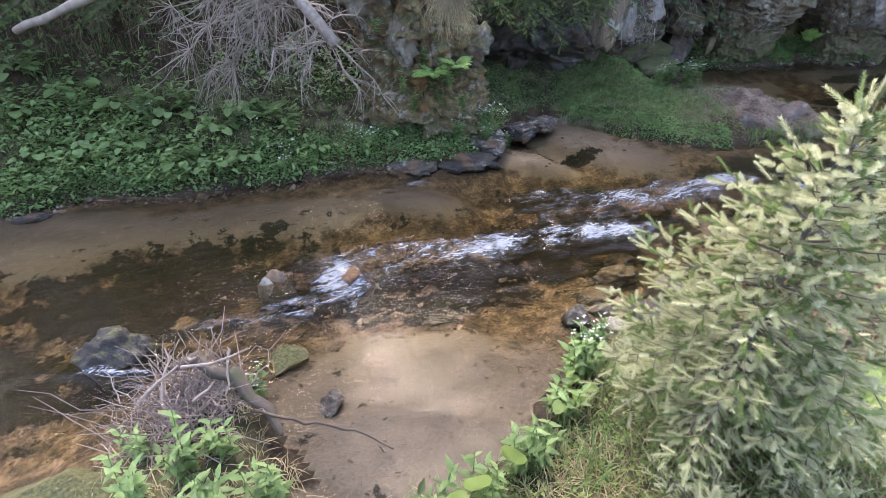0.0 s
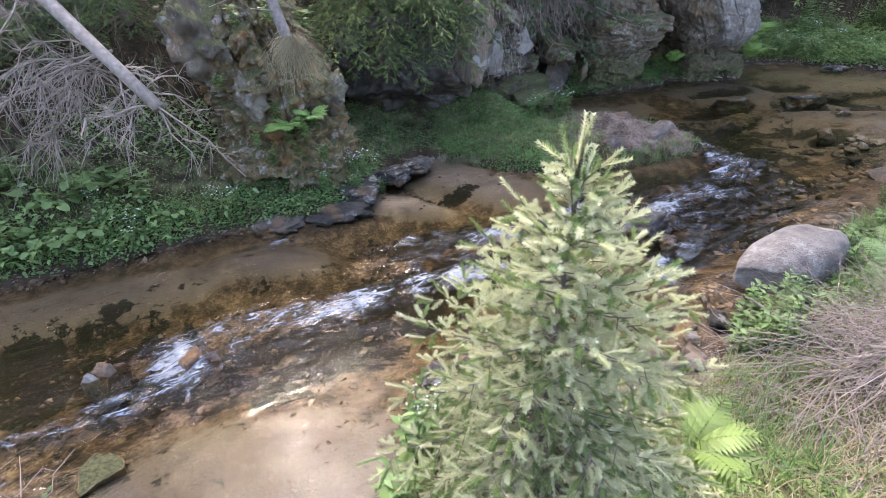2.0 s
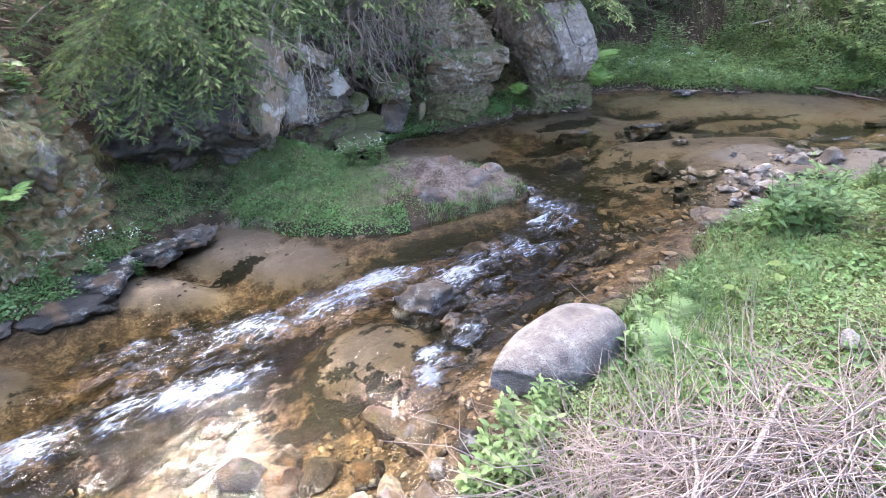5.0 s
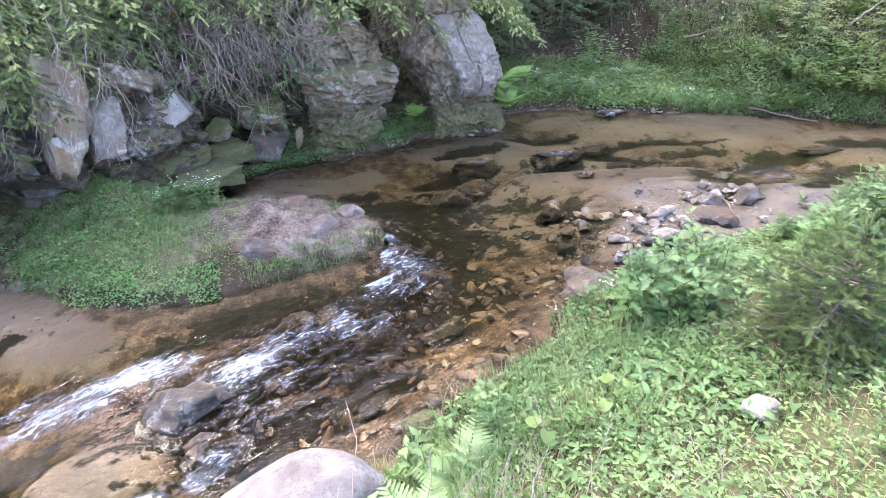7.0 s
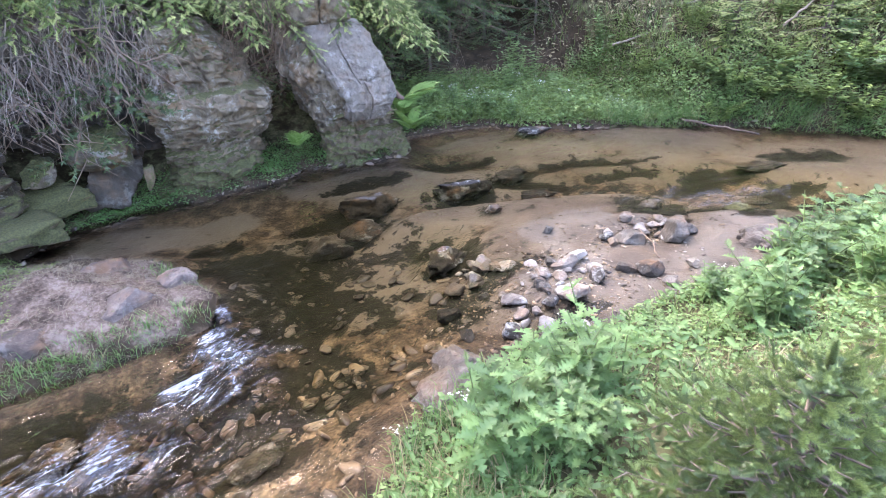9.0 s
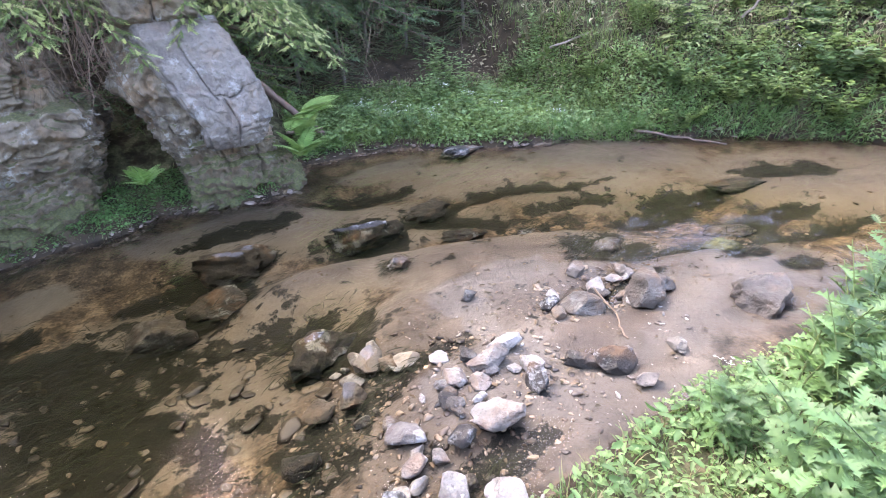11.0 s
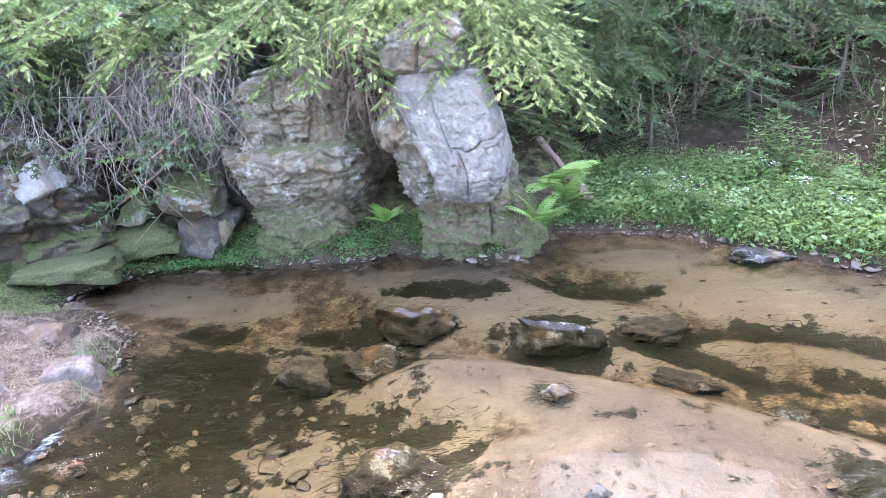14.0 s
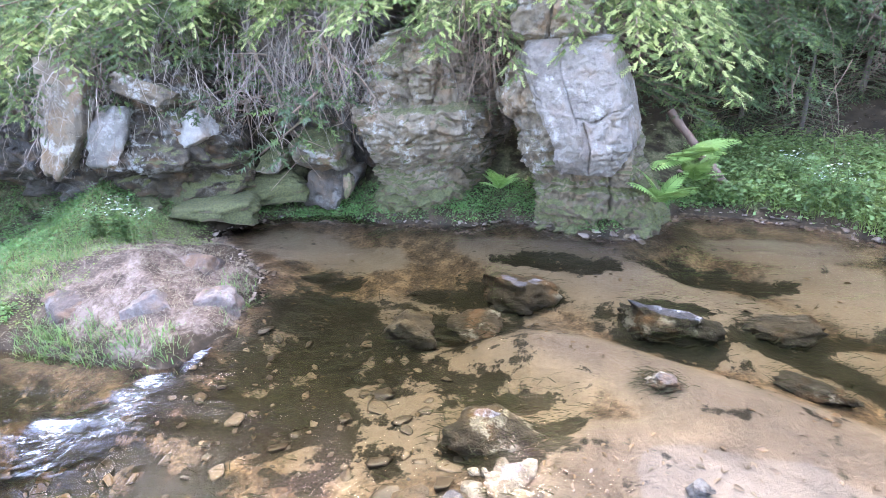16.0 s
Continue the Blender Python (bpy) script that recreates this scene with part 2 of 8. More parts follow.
def rock_mat(name, dark, light, lichen=0.3, moss=0.4, rough=0.85, wet=0.0, rust=0.0, base_moss=False):
    """Stone with grain, pale lichen, moss on what faces up and, if asked, rusty stains."""
    m, nt, bsdf, out = shader(name)
    geo = nt.nodes.new("ShaderNodeNewGeometry")
    vec, rnd = own_coords(nt)
    big, mid, fine = noise_tex(nt, vec, 2.3, 5), noise_tex(nt, vec, 11, 6, 0.65), noise_tex(nt, vec, 95, 4, 0.6)
    f = calc(nt, "ADD", calc(nt, "MULTIPLY", big, 0.5), calc(nt, "MULTIPLY", mid, 0.5))
    f = calc(nt, "ADD", f, calc(nt, "MULTIPLY", calc(nt, "SUBTRACT", rnd, 0.5), 0.3))
    col = ramp(nt, f, [(0.38, dark), (0.6, light)])
    col = mixed(nt, calc(nt, "MULTIPLY", fine, 0.45), col, tuple(0.35 * v for v in dark))
    if rust:
        col = mixed(nt, calc(nt, "MULTIPLY", step_up(nt, noise_tex(nt, vec, 4.7, 4), 0.5, 0.68), rust), col, (0.21, 0.105, 0.035))
    if lichen:
        spots = calc(nt, "MULTIPLY", step_up(nt, noise_tex(nt, vec, 9, 7, 0.75), 0.5, 0.6), step_up(nt, noise_tex(nt, vec, 3.1, 3), 0.42, 0.58))
        col = mixed(nt, calc(nt, "MULTIPLY", spots, lichen), col, (0.5, 0.5, 0.47))
    run = nt.nodes.new("ShaderNodeMapping")
    run.inputs["Scale"].default_value = (9.0, 9.0, 1.3)
    nt.links.new(vec, run.inputs["Vector"])
    col = mixed(nt, calc(nt, "MULTIPLY", step_up(nt, noise_tex(nt, run.outputs["Vector"], 1.0, 4, 0.6), 0.5, 0.68), 0.45), col, tuple(0.45 * v for v in dark))
    # shade of small crevices painted as dark specks, without relief
    pit_shade = step_up(nt, noise_tex(nt, vec, 34, 4, 0.6), 0.6, 0.72)
    col = mixed(nt, calc(nt, "MULTIPLY", pit_shade, 0.55), col, (0.035, 0.03, 0.025))
    if moss:
        sep = nt.nodes.new("ShaderNodeSeparateXYZ")
        nt.links.new(geo.outputs["Normal"], sep.inputs[0])
        up = calc(nt, "MULTIPLY", sep.outputs["Z"], 0.38)
        if base_moss:
            place_z = nt.nodes.new("ShaderNodeSeparateXYZ")
            nt.links.new(geo.outputs["Position"], place_z.inputs[0])
            low = nt.nodes.new("ShaderNodeMapRange")
            for key, v in (("From Min", 0.7), ("From Max", 0.05), ("To Min", 0.0), ("To Max", 0.38)):
                low.inputs[key].default_value = v
            nt.links.new(place_z.outputs["Z"], low.inputs["Value"])
            up = calc(nt, "ADD", up, low.outputs["Result"])
        amount = calc(nt, "ADD", up, calc(nt, "MULTIPLY", noise_tex(nt, vec, 6, 5, 0.7), 0.8))
        mask = step_up(nt, amount, 0.86 - 0.4 * moss, 0.98 - 0.4 * moss)
        mcol = ramp(nt, noise_tex(nt, vec, 60, 3), [(0.3, (0.03, 0.032, 0.01)), (0.7, (0.1, 0.1, 0.032))])
        stone_col = col
        col = mixed(nt, mask, col, mcol)
    if base_moss:
        splash = step_up(nt, calc(nt, "ADD", calc(nt, "MULTIPLY", low.outputs["Result"], 1.3), calc(nt, "MULTIPLY", noise_tex(nt, vec, 9, 5, 0.7), 0.7)), 0.5, 0.85)
        dirt = ramp(nt, fine, [(0.3, (0.03, 0.022, 0.015)), (0.7, (0.15, 0.11, 0.06))])
        col = mixed(nt, calc(nt, "MULTIPLY", splash, 0.8), col, dirt) if not moss else mixed(nt, mask, mixed(nt, calc(nt, "MULTIPLY", splash, 0.85), stone_col, dirt), mcol)
    nt.links.new(col, bsdf.inputs["Base Color"])
    rr = calc(nt, "ADD", calc(nt, "MULTIPLY", mid, 0.25), rough - 0.15 - 0.55 * wet, True)
    nt.links.new(rr, bsdf.inputs["Roughness"])
    h = calc(nt, "ADD", calc(nt, "MULTIPLY", mid, 1.0), calc(nt, "MULTIPLY", fine, 0.35))
    nt.links.new(bumped(nt, h, 1.0, 0.035), bsdf.inputs["Normal"])
    return m


def ground_mat():
    """Bank soil, turf, stream sand, brown silt and dark algae by zones laid out on the sheet."""
    m, nt, bsdf, out = shader("earth")
    geo = nt.nodes.new("ShaderNodeNewGeometry")
    pos = geo.outputs["Position"]

    def zone(name):
        a = nt.nodes.new("ShaderNodeAttribute")
        a.attribute_name = name
        return a.outputs["Fac"]

    big, mid, fine, grain = noise_tex(nt, pos, 1.7, 4), noise_tex(nt, pos, 7, 6, 0.65), noise_tex(nt, pos, 45, 5, 0.65), noise_tex(nt, pos, 260, 3, 0.7)
    soil = ramp(nt, mid, [(0.3, (0.016, 0.011, 0.007)), (0.55, (0.05, 0.034, 0.02)), (0.75, (0.115, 0.08, 0.048))])
    soil = mixed(nt, calc(nt, "MULTIPLY", fine, 0.6), soil, (0.022, 0.018, 0.01))
    turf = ramp(nt, calc(nt, "ADD", calc(nt, "MULTIPLY", mid, 0.5), calc(nt, "MULTIPLY", fine, 0.5)), [(0.3, (0.025, 0.028, 0.012)), (0.52, (0.075, 0.075, 0.035)), (0.72, (0.19, 0.155, 0.095))])
    col = mixed(nt, step_up(nt, calc(nt, "ADD", zone("turf"), calc(nt, "MULTIPLY", calc(nt, "SUBTRACT", mid, 0.5), 1.4)), 0.35, 0.65), soil, turf)
    stony = ramp(nt, calc(nt, "ADD", calc(nt, "MULTIPLY", mid, 0.6), calc(nt, "MULTIPLY", fine, 0.4)), [(0.4, (0.032, 0.023, 0.016)), (0.5, (0.09, 0.066, 0.05)), (0.6, (0.165, 0.13, 0.108))])
    col = mixed(nt, step_up(nt, calc(nt, "ADD", zone("stone"), calc(nt, "MULTIPLY", calc(nt, "SUBTRACT", mid, 0.5), 1.0)), 0.4, 0.6), col, stony)
    silt = ramp(nt, calc(nt, "ADD", calc(nt, "MULTIPLY", mid, 0.6), calc(nt, "MULTIPLY", fine, 0.4)), [(0.38, (0.016, 0.012, 0.008)), (0.5, (0.1, 0.07, 0.042)), (0.62, (0.28, 0.205, 0.125))])
    sand = ramp(nt, calc(nt, "ADD", calc(nt, "MULTIPLY", big, 0.5), calc(nt, "MULTIPLY", fine, 0.5)), [(0.3, (0.122, 0.103, 0.077)), (0.7, (0.232, 0.202, 0.158))])
    sand = mixed(nt, calc(nt, "MULTIPLY", grain, 0.5), sand, (0.16, 0.118, 0.085))
    sandy = step_up(nt, calc(nt, "ADD", zone("sand"), calc(nt, "MULTIPLY", calc(nt, "SUBTRACT", mid, 0.5), 0.9)), 0.3, 0.62)
    gravel = mixed(nt, grain, (0.035, 0.024, 0.015), (0.17, 0.125, 0.085))
    patchy = step_up(nt, calc(nt, "ADD", noise_tex(nt, pos, 2.4, 4, 0.6), calc(nt, "MULTIPLY", calc(nt, "SUBTRACT", fine, 0.5), 0.25)), 0.49, 0.58)
    sand = mixed(nt, calc(nt, "MULTIPLY", patchy, calc(nt, "MULTIPLY", zone("gravel"), 0.85)), sand, gravel)
    bed = mixed(nt, sandy, silt, sand)
    alg = step_up(nt, calc(nt, "ADD", calc(nt, "MULTIPLY", zone("algae"), 1.05), calc(nt, "ADD", calc(nt, "MULTIPLY", calc(nt, "SUBTRACT", noise_tex(nt, pos, 5.0, 5, 0.6), 0.5), 3.2), calc(nt, "MULTIPLY", calc(nt, "SUBTRACT", fine, 0.5), 0.6))), 0.42, 0.58)
    bed = mixed(nt, alg, bed, mixed(nt, fine, (0.004, 0.004, 0.002), (0.02, 0.018, 0.009)))
    inside = step_up(nt, calc(nt, "ADD", zone("bed"), calc(nt, "MULTIPLY", calc(nt, "SUBTRACT", mid, 0.5), 0.5)), 0.4, 0.6)
    col = mixed(nt, inside, col, bed)
    damp = calc(nt, "MULTIPLY", zone("damp"), 0.78)
    col = mixed(nt, damp, col, mixed(nt, 1.0, col, (0.3, 0.288, 0.28), "MULTIPLY"))
    nt.links.new(col, bsdf.inputs["Base Color"])
    wet = calc(nt, "ADD", calc(nt, "MULTIPLY", inside, 0.2), calc(nt, "MULTIPLY", damp, 0.45))
    nt.links.new(calc(nt, "SUBTRACT", 0.95, wet), bsdf.inputs["Roughness"])
    bsdf.inputs["Specular IOR Level"].default_value = 0.18
    h = calc(nt, "ADD", calc(nt, "MULTIPLY", mid, 1.0), calc(nt, "ADD", calc(nt, "MULTIPLY", fine, 0.5), calc(nt, "MULTIPLY", grain, 0.15)))
    nt.links.new(bumped(nt, h, 0.6, 0.03), bsdf.inputs["Normal"])
    return m


def water_mat():
    """Clear brown brook water: tinted see-through body, gloss by Fresnel, ripples, white water where it falls,
    sky-reflection streaks painted with it.
    """
    m, nt, bsdf, out = shader("brook_water")
    geo = nt.nodes.new("ShaderNodeNewGeometry")
    mp = nt.nodes.new("ShaderNodeMapping")
    mp.vector_type = "TEXTURE"
    mp.inputs["Rotation"].default_value = (0, 0, radians(24))
    mp.inputs["Scale"].default_value = (2.6, 1.0, 1.0)
    nt.links.new(geo.outputs["Position"], mp.inputs["Vector"])
    vec = mp.outputs["Vector"]

    def zone(name):
        a = nt.nodes.new("ShaderNodeAttribute")
        a.attribute_name = name
        return a.outputs["Fac"]

    turb, foam = zone("turb"), zone("foam")
    r1, r2, r3 = noise_tex(nt, vec, 6.0, 1.5, 0.4), noise_tex(nt, vec, 17, 1.0, 0.4), noise_tex(nt, vec, 42, 1.0)
    h = calc(nt, "ADD", calc(nt, "MULTIPLY", r1, 1.0), calc(nt, "ADD", calc(nt, "MULTIPLY", r2, 0.6), calc(nt, "MULTIPLY", r3, 0.1)))
    h = calc(nt, "MULTIPLY", h, calc(nt, "ADD", calc(nt, "MULTIPLY", turb, 1.35), 0.14))
    nrm = bumped(nt, h, 1.0, 0.05)
    fres = node(nt, "ShaderNodeFresnel", IOR=1.26)
    nt.links.new(nrm, fres.inputs["Normal"])
    clear = nt.nodes.new("ShaderNodeBsdfTransparent")
    body = ramp(nt, zone("depth"), [(0.0, (0.98, 0.96, 0.93)), (0.35, (0.925, 0.885, 0.75)), (1.0, (0.78, 0.715, 0.51))])
    body = mixed(nt, step_up(nt, turb, 0.3, 1.0), body, mixed(nt, 1.0, body, (0.56, 0.52, 0.47), "MULTIPLY"))
    nt.links.new(body, clear.inputs["Color"])
    gloss = node(nt, "ShaderNodeBsdfGlossy", Roughness=0.025)
    nt.links.new(nrm, gloss.inputs["Normal"])
    mix = nt.nodes.new("ShaderNodeMixShader")
    nt.links.new(fres.outputs[0], mix.inputs["Fac"])
    nt.links.new(clear.outputs[0], mix.inputs[1])
    nt.links.new(gloss.outputs[0], mix.inputs[2])
    def threads(scale, detail, thin):
        """Thin bright lines drawn out along the current."""
        away = calc(nt, "ABSOLUTE", calc(nt, "SUBTRACT", noise_tex(nt, vec, scale, detail, 0.6), 0.5))
        return calc(nt, "SUBTRACT", 1.0, calc(nt, "MULTIPLY", away, thin), True)

    # streaks of froth that also paint bluish sky reflections onto the rapids
    streak = calc(nt, "ADD", calc(nt, "MULTIPLY", threads(13, 3, 9.0), 0.45), calc(nt, "MULTIPLY", threads(34, 3, 7.0), 0.35))
    streak = calc(nt, "ADD", streak, calc(nt, "MULTIPLY", noise_tex(nt, vec, 90, 3, 0.7), 0.4))
    mask = step_up(nt, calc(nt, "ADD", streak, calc(nt, "MULTIPLY", foam, 0.62)), 0.98, 1.6)
    lace = calc(nt, "ADD", calc(nt, "MULTIPLY", noise_tex(nt, vec, 9, 3, 0.6), 0.5), calc(nt, "ADD", calc(nt, "MULTIPLY", threads(22, 4, 6.0), 0.3), calc(nt, "MULTIPLY", noise_tex(nt, geo.outputs["Position"], 70, 4, 0.75), 0.45)))
    froth = step_up(nt, calc(nt, "MULTIPLY", lace, foam), 0.4, 0.95)
    mask = calc(nt, "MAXIMUM", mask, froth)
    bsdf.inputs["Base Color"].default_value = (0.3, 0.33, 0.38, 1)
    bsdf.inputs["Roughness"].default_value = 0.4
    nt.links.new(nrm, bsdf.inputs["Normal"])
    top = nt.nodes.new("ShaderNodeMixShader")
    nt.links.new(calc(nt, "MULTIPLY", mask, 0.6), top.inputs["Fac"])
    nt.links.new(mix.outputs[0], top.inputs[1])
    nt.links.new(bsdf.outputs[0], top.inputs[2])
    nt.links.new(top.outputs[0], out.inputs["Surface"])
    return m


EARTH, WATER = ground_mat(), water_mat()
ROCK_GREY = rock_mat("grey_rock", (0.032, 0.022, 0.012), (0.2, 0.158, 0.108), 0.42, 0.55, base_moss=True, rust=0.35)
ROCK_SLAB = rock_mat("pale_slab", (0.108, 0.088, 0.071), (0.216, 0.187, 0.159), 0.3, 0.2, rust=0.15)
ROCK_MOSSY = rock_mat("mossy_rock", (0.06, 0.045, 0.028), (0.22, 0.185, 0.135), 0.35, 0.8, rust=0.45, base_moss=True)
ROCK_OCHRE = rock_mat("ochre_rock", (0.11, 0.075, 0.028), (0.4, 0.305, 0.155), 0.4, 0.75, rust=0.7)
# wet brook stones, and hollow rocks whose shade is put into this dark colour
ROCK_WET_SHADED = rock_mat("wet_or_shaded_rock", (0.02, 0.016, 0.012), (0.095, 0.075, 0.055), 0.15, 0.08, wet=0.55, rust=0.25)
ROCK_PALE = rock_mat("pale_stone", (0.136, 0.1207, 0.102), (0.306, 0.2848, 0.255), 0.35, 0.0, rust=0.35)
ROCK_BOULDER = rock_mat("boulder_stone", (0.117, 0.103, 0.092), (0.2418, 0.2184, 0.1989), 0.2, 0.0)
ROCK_BROWN = rock_mat("brown_stone", (0.012, 0.01, 0.007), (0.07, 0.054, 0.04), 0.4, 0.0, wet=0.15, rust=0.35)
ROCK_STONE = rock_mat("grey_stone", (0.06, 0.048, 0.038), (0.22, 0.19, 0.16), 0.35, 0.0, rust=0.3)
ROCK_RUST = rock_mat("rusty_stone", (0.09, 0.042, 0.016), (0.3, 0.16, 0.07), 0.1, 0.1, wet=0.6, rust=0.6)
LEAF_FRESH = leaf_mat("fresh_leaves", (0.024, 0.05, 0.016), (0.225, 0.345, 0.13))
LEAF_DEEP = leaf_mat("deep_green_leaves", (0.0132, 0.036, 0.0156), (0.12, 0.25, 0.072), 0.32)
LEAF_BLUE = leaf_mat("blue_green_leaves", (0.026, 0.052, 0.018), (0.125, 0.225, 0.076), 0.34)
LEAF_LIME = leaf_mat("lime_leaves", (0.06, 0.1, 0.024), (0.21, 0.3, 0.085), 0.45)
GRASS = leaf_mat("grass_blades", (0.0298, 0.0723, 0.0213), (0.1, 0.21, 0.056), 0.32, dry=(0.26, 0.21, 0.12))
FERN_GREEN = leaf_mat("light_fern_green", (0.14, 0.26, 0.06), (0.3, 0.46, 0.14), 0.35)
STRAW = leaf_mat("dry_grass", (0.16, 0.12, 0.065), (0.4, 0.335, 0.21), 0.2)
STRAW_DULL = leaf_mat("trampled_dry_grass", (0.05, 0.038, 0.027), (0.19, 0.155, 0.115), 0.2)
LITTER = leaf_mat("leaf_litter", (0.025, 0.015, 0.009), (0.12, 0.075, 0.042), 0.1)
NEEDLE_DARK = leaf_mat("dark_needles", (0.014, 0.03, 0.013), (0.09, 0.135, 0.06), 0.18, patch=1.5)
NEEDLE_GREEN = leaf_mat("green_needles", (0.032, 0.06, 0.02), (0.18, 0.25, 0.09), 0.3, patch=1.5)
NEEDLE_TIP = leaf_mat("new_needles", (0.24, 0.3, 0.1), (0.5, 0.55, 0.26), 0.42, patch=2)
NEEDLE_YOUNG = leaf_mat("young_spruce_needles", (0.034, 0.066, 0.024), (0.22, 0.31, 0.12), 0.37, patch=5)
NEEDLE_PALE = leaf_mat("pale_new_needles", (0.4, 0.42, 0.24), (0.66, 0.65, 0.44), 0.38, patch=5)
BARK = wood_mat("spruce_bark", (0.06, 0.045, 0.035), (0.2, 0.165, 0.14))
TWIG_GREY = wood_mat("grey_dead_twigs", (0.12, 0.094, 0.075), (0.4, 0.335, 0.28))
TWIG_BROWN = wood_mat("brown_dead_twigs", (0.06, 0.04, 0.026), (0.23, 0.16, 0.105))
TWIG_PINK = wood_mat("bleached_brush", (0.102, 0.0765, 0.0663), (0.357, 0.2932, 0.2635))
WOOD_OLD = wood_mat("weathered_wood", (0.12, 0.08, 0.055), (0.36, 0.27, 0.2))
WOOD_WET = wood_mat("wet_dark_wood", (0.02, 0.013, 0.008), (0.1, 0.068, 0.045), 0.5)
STEM = wood_mat("green_stems", (0.06, 0.09, 0.025), (0.16, 0.2, 0.06), 0.6)
WATER_MOSS = leaf_mat("dark_water_moss", (0.005, 0.006, 0.003), (0.02, 0.02, 0.01), 0.02, 0.9, patch=6.0)
PETAL = leaf_mat("white_petals", (0.6, 0.6, 0.56), (0.85, 0.85, 0.82), 0.25)

# ---- the brook and its banks ----
NEAR = [(-14, -6), (-6, -1.3), (-2.6, 0.75), (-1.85, 1.25), (-1.62, 1.6), (-1.45, 1.9), (-1.15, 1.98), (-0.95, 1.85), (-0.8, 1.6), (-0.5, 1.32), (-0.1, 1.25),
        (0.2, 1.45), (0.5, 1.6), (0.52, 1.85), (0.72, 2.1), (1.0, 2.4), (1.45, 2.45), (1.85, 2.25), (2.4, 2.2), (2.8, 2.45), (3.1, 2.85), (3.55, 3.05), (4.05, 3.26),
        (4.35, 3.45), (4.65, 3.52), (5.07, 3.67), (5.3, 4.0), (5.85, 4.25), (6.5, 4.22), (7.2, 4.32), (8.0, 4.32), (8.6, 4.3), (9.6, 3.9), (11, 3.0), (15, 1.0), (30, -6)]
FAR = [(-14, 0.5), (-6, 2.9), (-4.4, 3.5), (-3.71, 3.88), (-3.29, 4.15), (-2.5, 4.18), (-2.05, 4.32), (-1.55, 4.46), (-1.04, 4.68), (-0.55, 4.8), (-0.1, 4.75), (0.35, 4.9),
       (0.6, 5.35), (0.8, 5.75), (1.15, 6.1), (1.6, 5.85), (2.05, 5.4), (2.6, 5.17), (3.0, 5.1), (3.5, 5.2), (4.0, 5.32), (4.42, 5.4), (4.48, 5.75), (4.25, 6.2), (4.02, 6.6),
       (3.5, 6.92), (3.1, 6.95), (2.9, 7.25), (3.15, 7.7), (3.75, 7.95), (4.46, 7.9), (5.2, 7.95), (5.44, 8.22), (5.75, 8.15), (6.02, 8.05), (6.45, 8.0), (6.76, 8.36),
       (6.85, 8.85), (7.36, 8.88), (8.0, 8.78), (8.5, 8.35), (9.0, 7.9), (9.7, 7.7), (10.1, 7.3), (10.5, 7.1), (11.0, 6.6), (11.4, 6.1), (11.6, 5.6), (12.5, 4.6), (15, 3.2), (30, -2)]
CHANNEL = NEAR + FAR[::-1]
# sand in the bed: x, y, half lengths, turn, how far it fills the depth
SANDS = [(6.6, 7.35, 1.2, 0.45, -8, 0.5), (5.9, 7.7, 0.8, 0.28, 0, 0.4), (-1.7, 3.9, 1.3, 0.3, 14, 0.75), (-3.6, 3.3, 1.2, 0.35, 20, 0.6), (-0.15, 2.0, 0.95, 0.6, 0, 0.85), (-0.2, 1.45, 0.6, 0.4, 0, 1.2), (-0.3, 4.2, 0.6, 0.24, -8, 0.95), (2.43, 3.72, 0.46, 0.36, 10, 0.84), (1.5, 5.5, 0.45, 0.35, -25, 1.03), (1.9, 5.1, 0.7, 0.3, -35, 0.94), (0.9, 5.0, 0.6, 0.25, -20, 0.98),
         (7.1, 4.9, 1.25, 0.7, 0, 1.15), (7.45, 5.58, 1.2, 0.42, -5, 1.12), (8.4, 4.85, 0.9, 0.5, 0, 1.16), (9.6, 7.1, 1.0, 0.5, -40, 0.9), (10.6, 5.6, 1.2, 0.8, -40, 0.8), (-3.4, 3.75, 1.0, 0.22, 8, 0.9),
         (3.75, 7.35, 0.6, 0.35, 0, 0.5), (6.7, 6.35, 0.9, 0.3, -8, 0.6), (8.2, 7.6, 0.9, 0.5, -30, 0.5), (7.2, 7.0, 1.1, 0.35, -10, 0.35), (6.3, 6.4, 0.5, 0.3, 0, 0.4), (9.0, 6.6, 0.9, 0.4, -30, 0.5), (7.6, 8.3, 0.6, 0.25, 0, 0.6), (5.6, 6.1, 1.1, 1.0, 0, 0.12), (4.4, 7.3, 0.5, 0.25, 10, 0.3), (7.6, 6.0, 1.0, 0.4, -12, 0.8)]
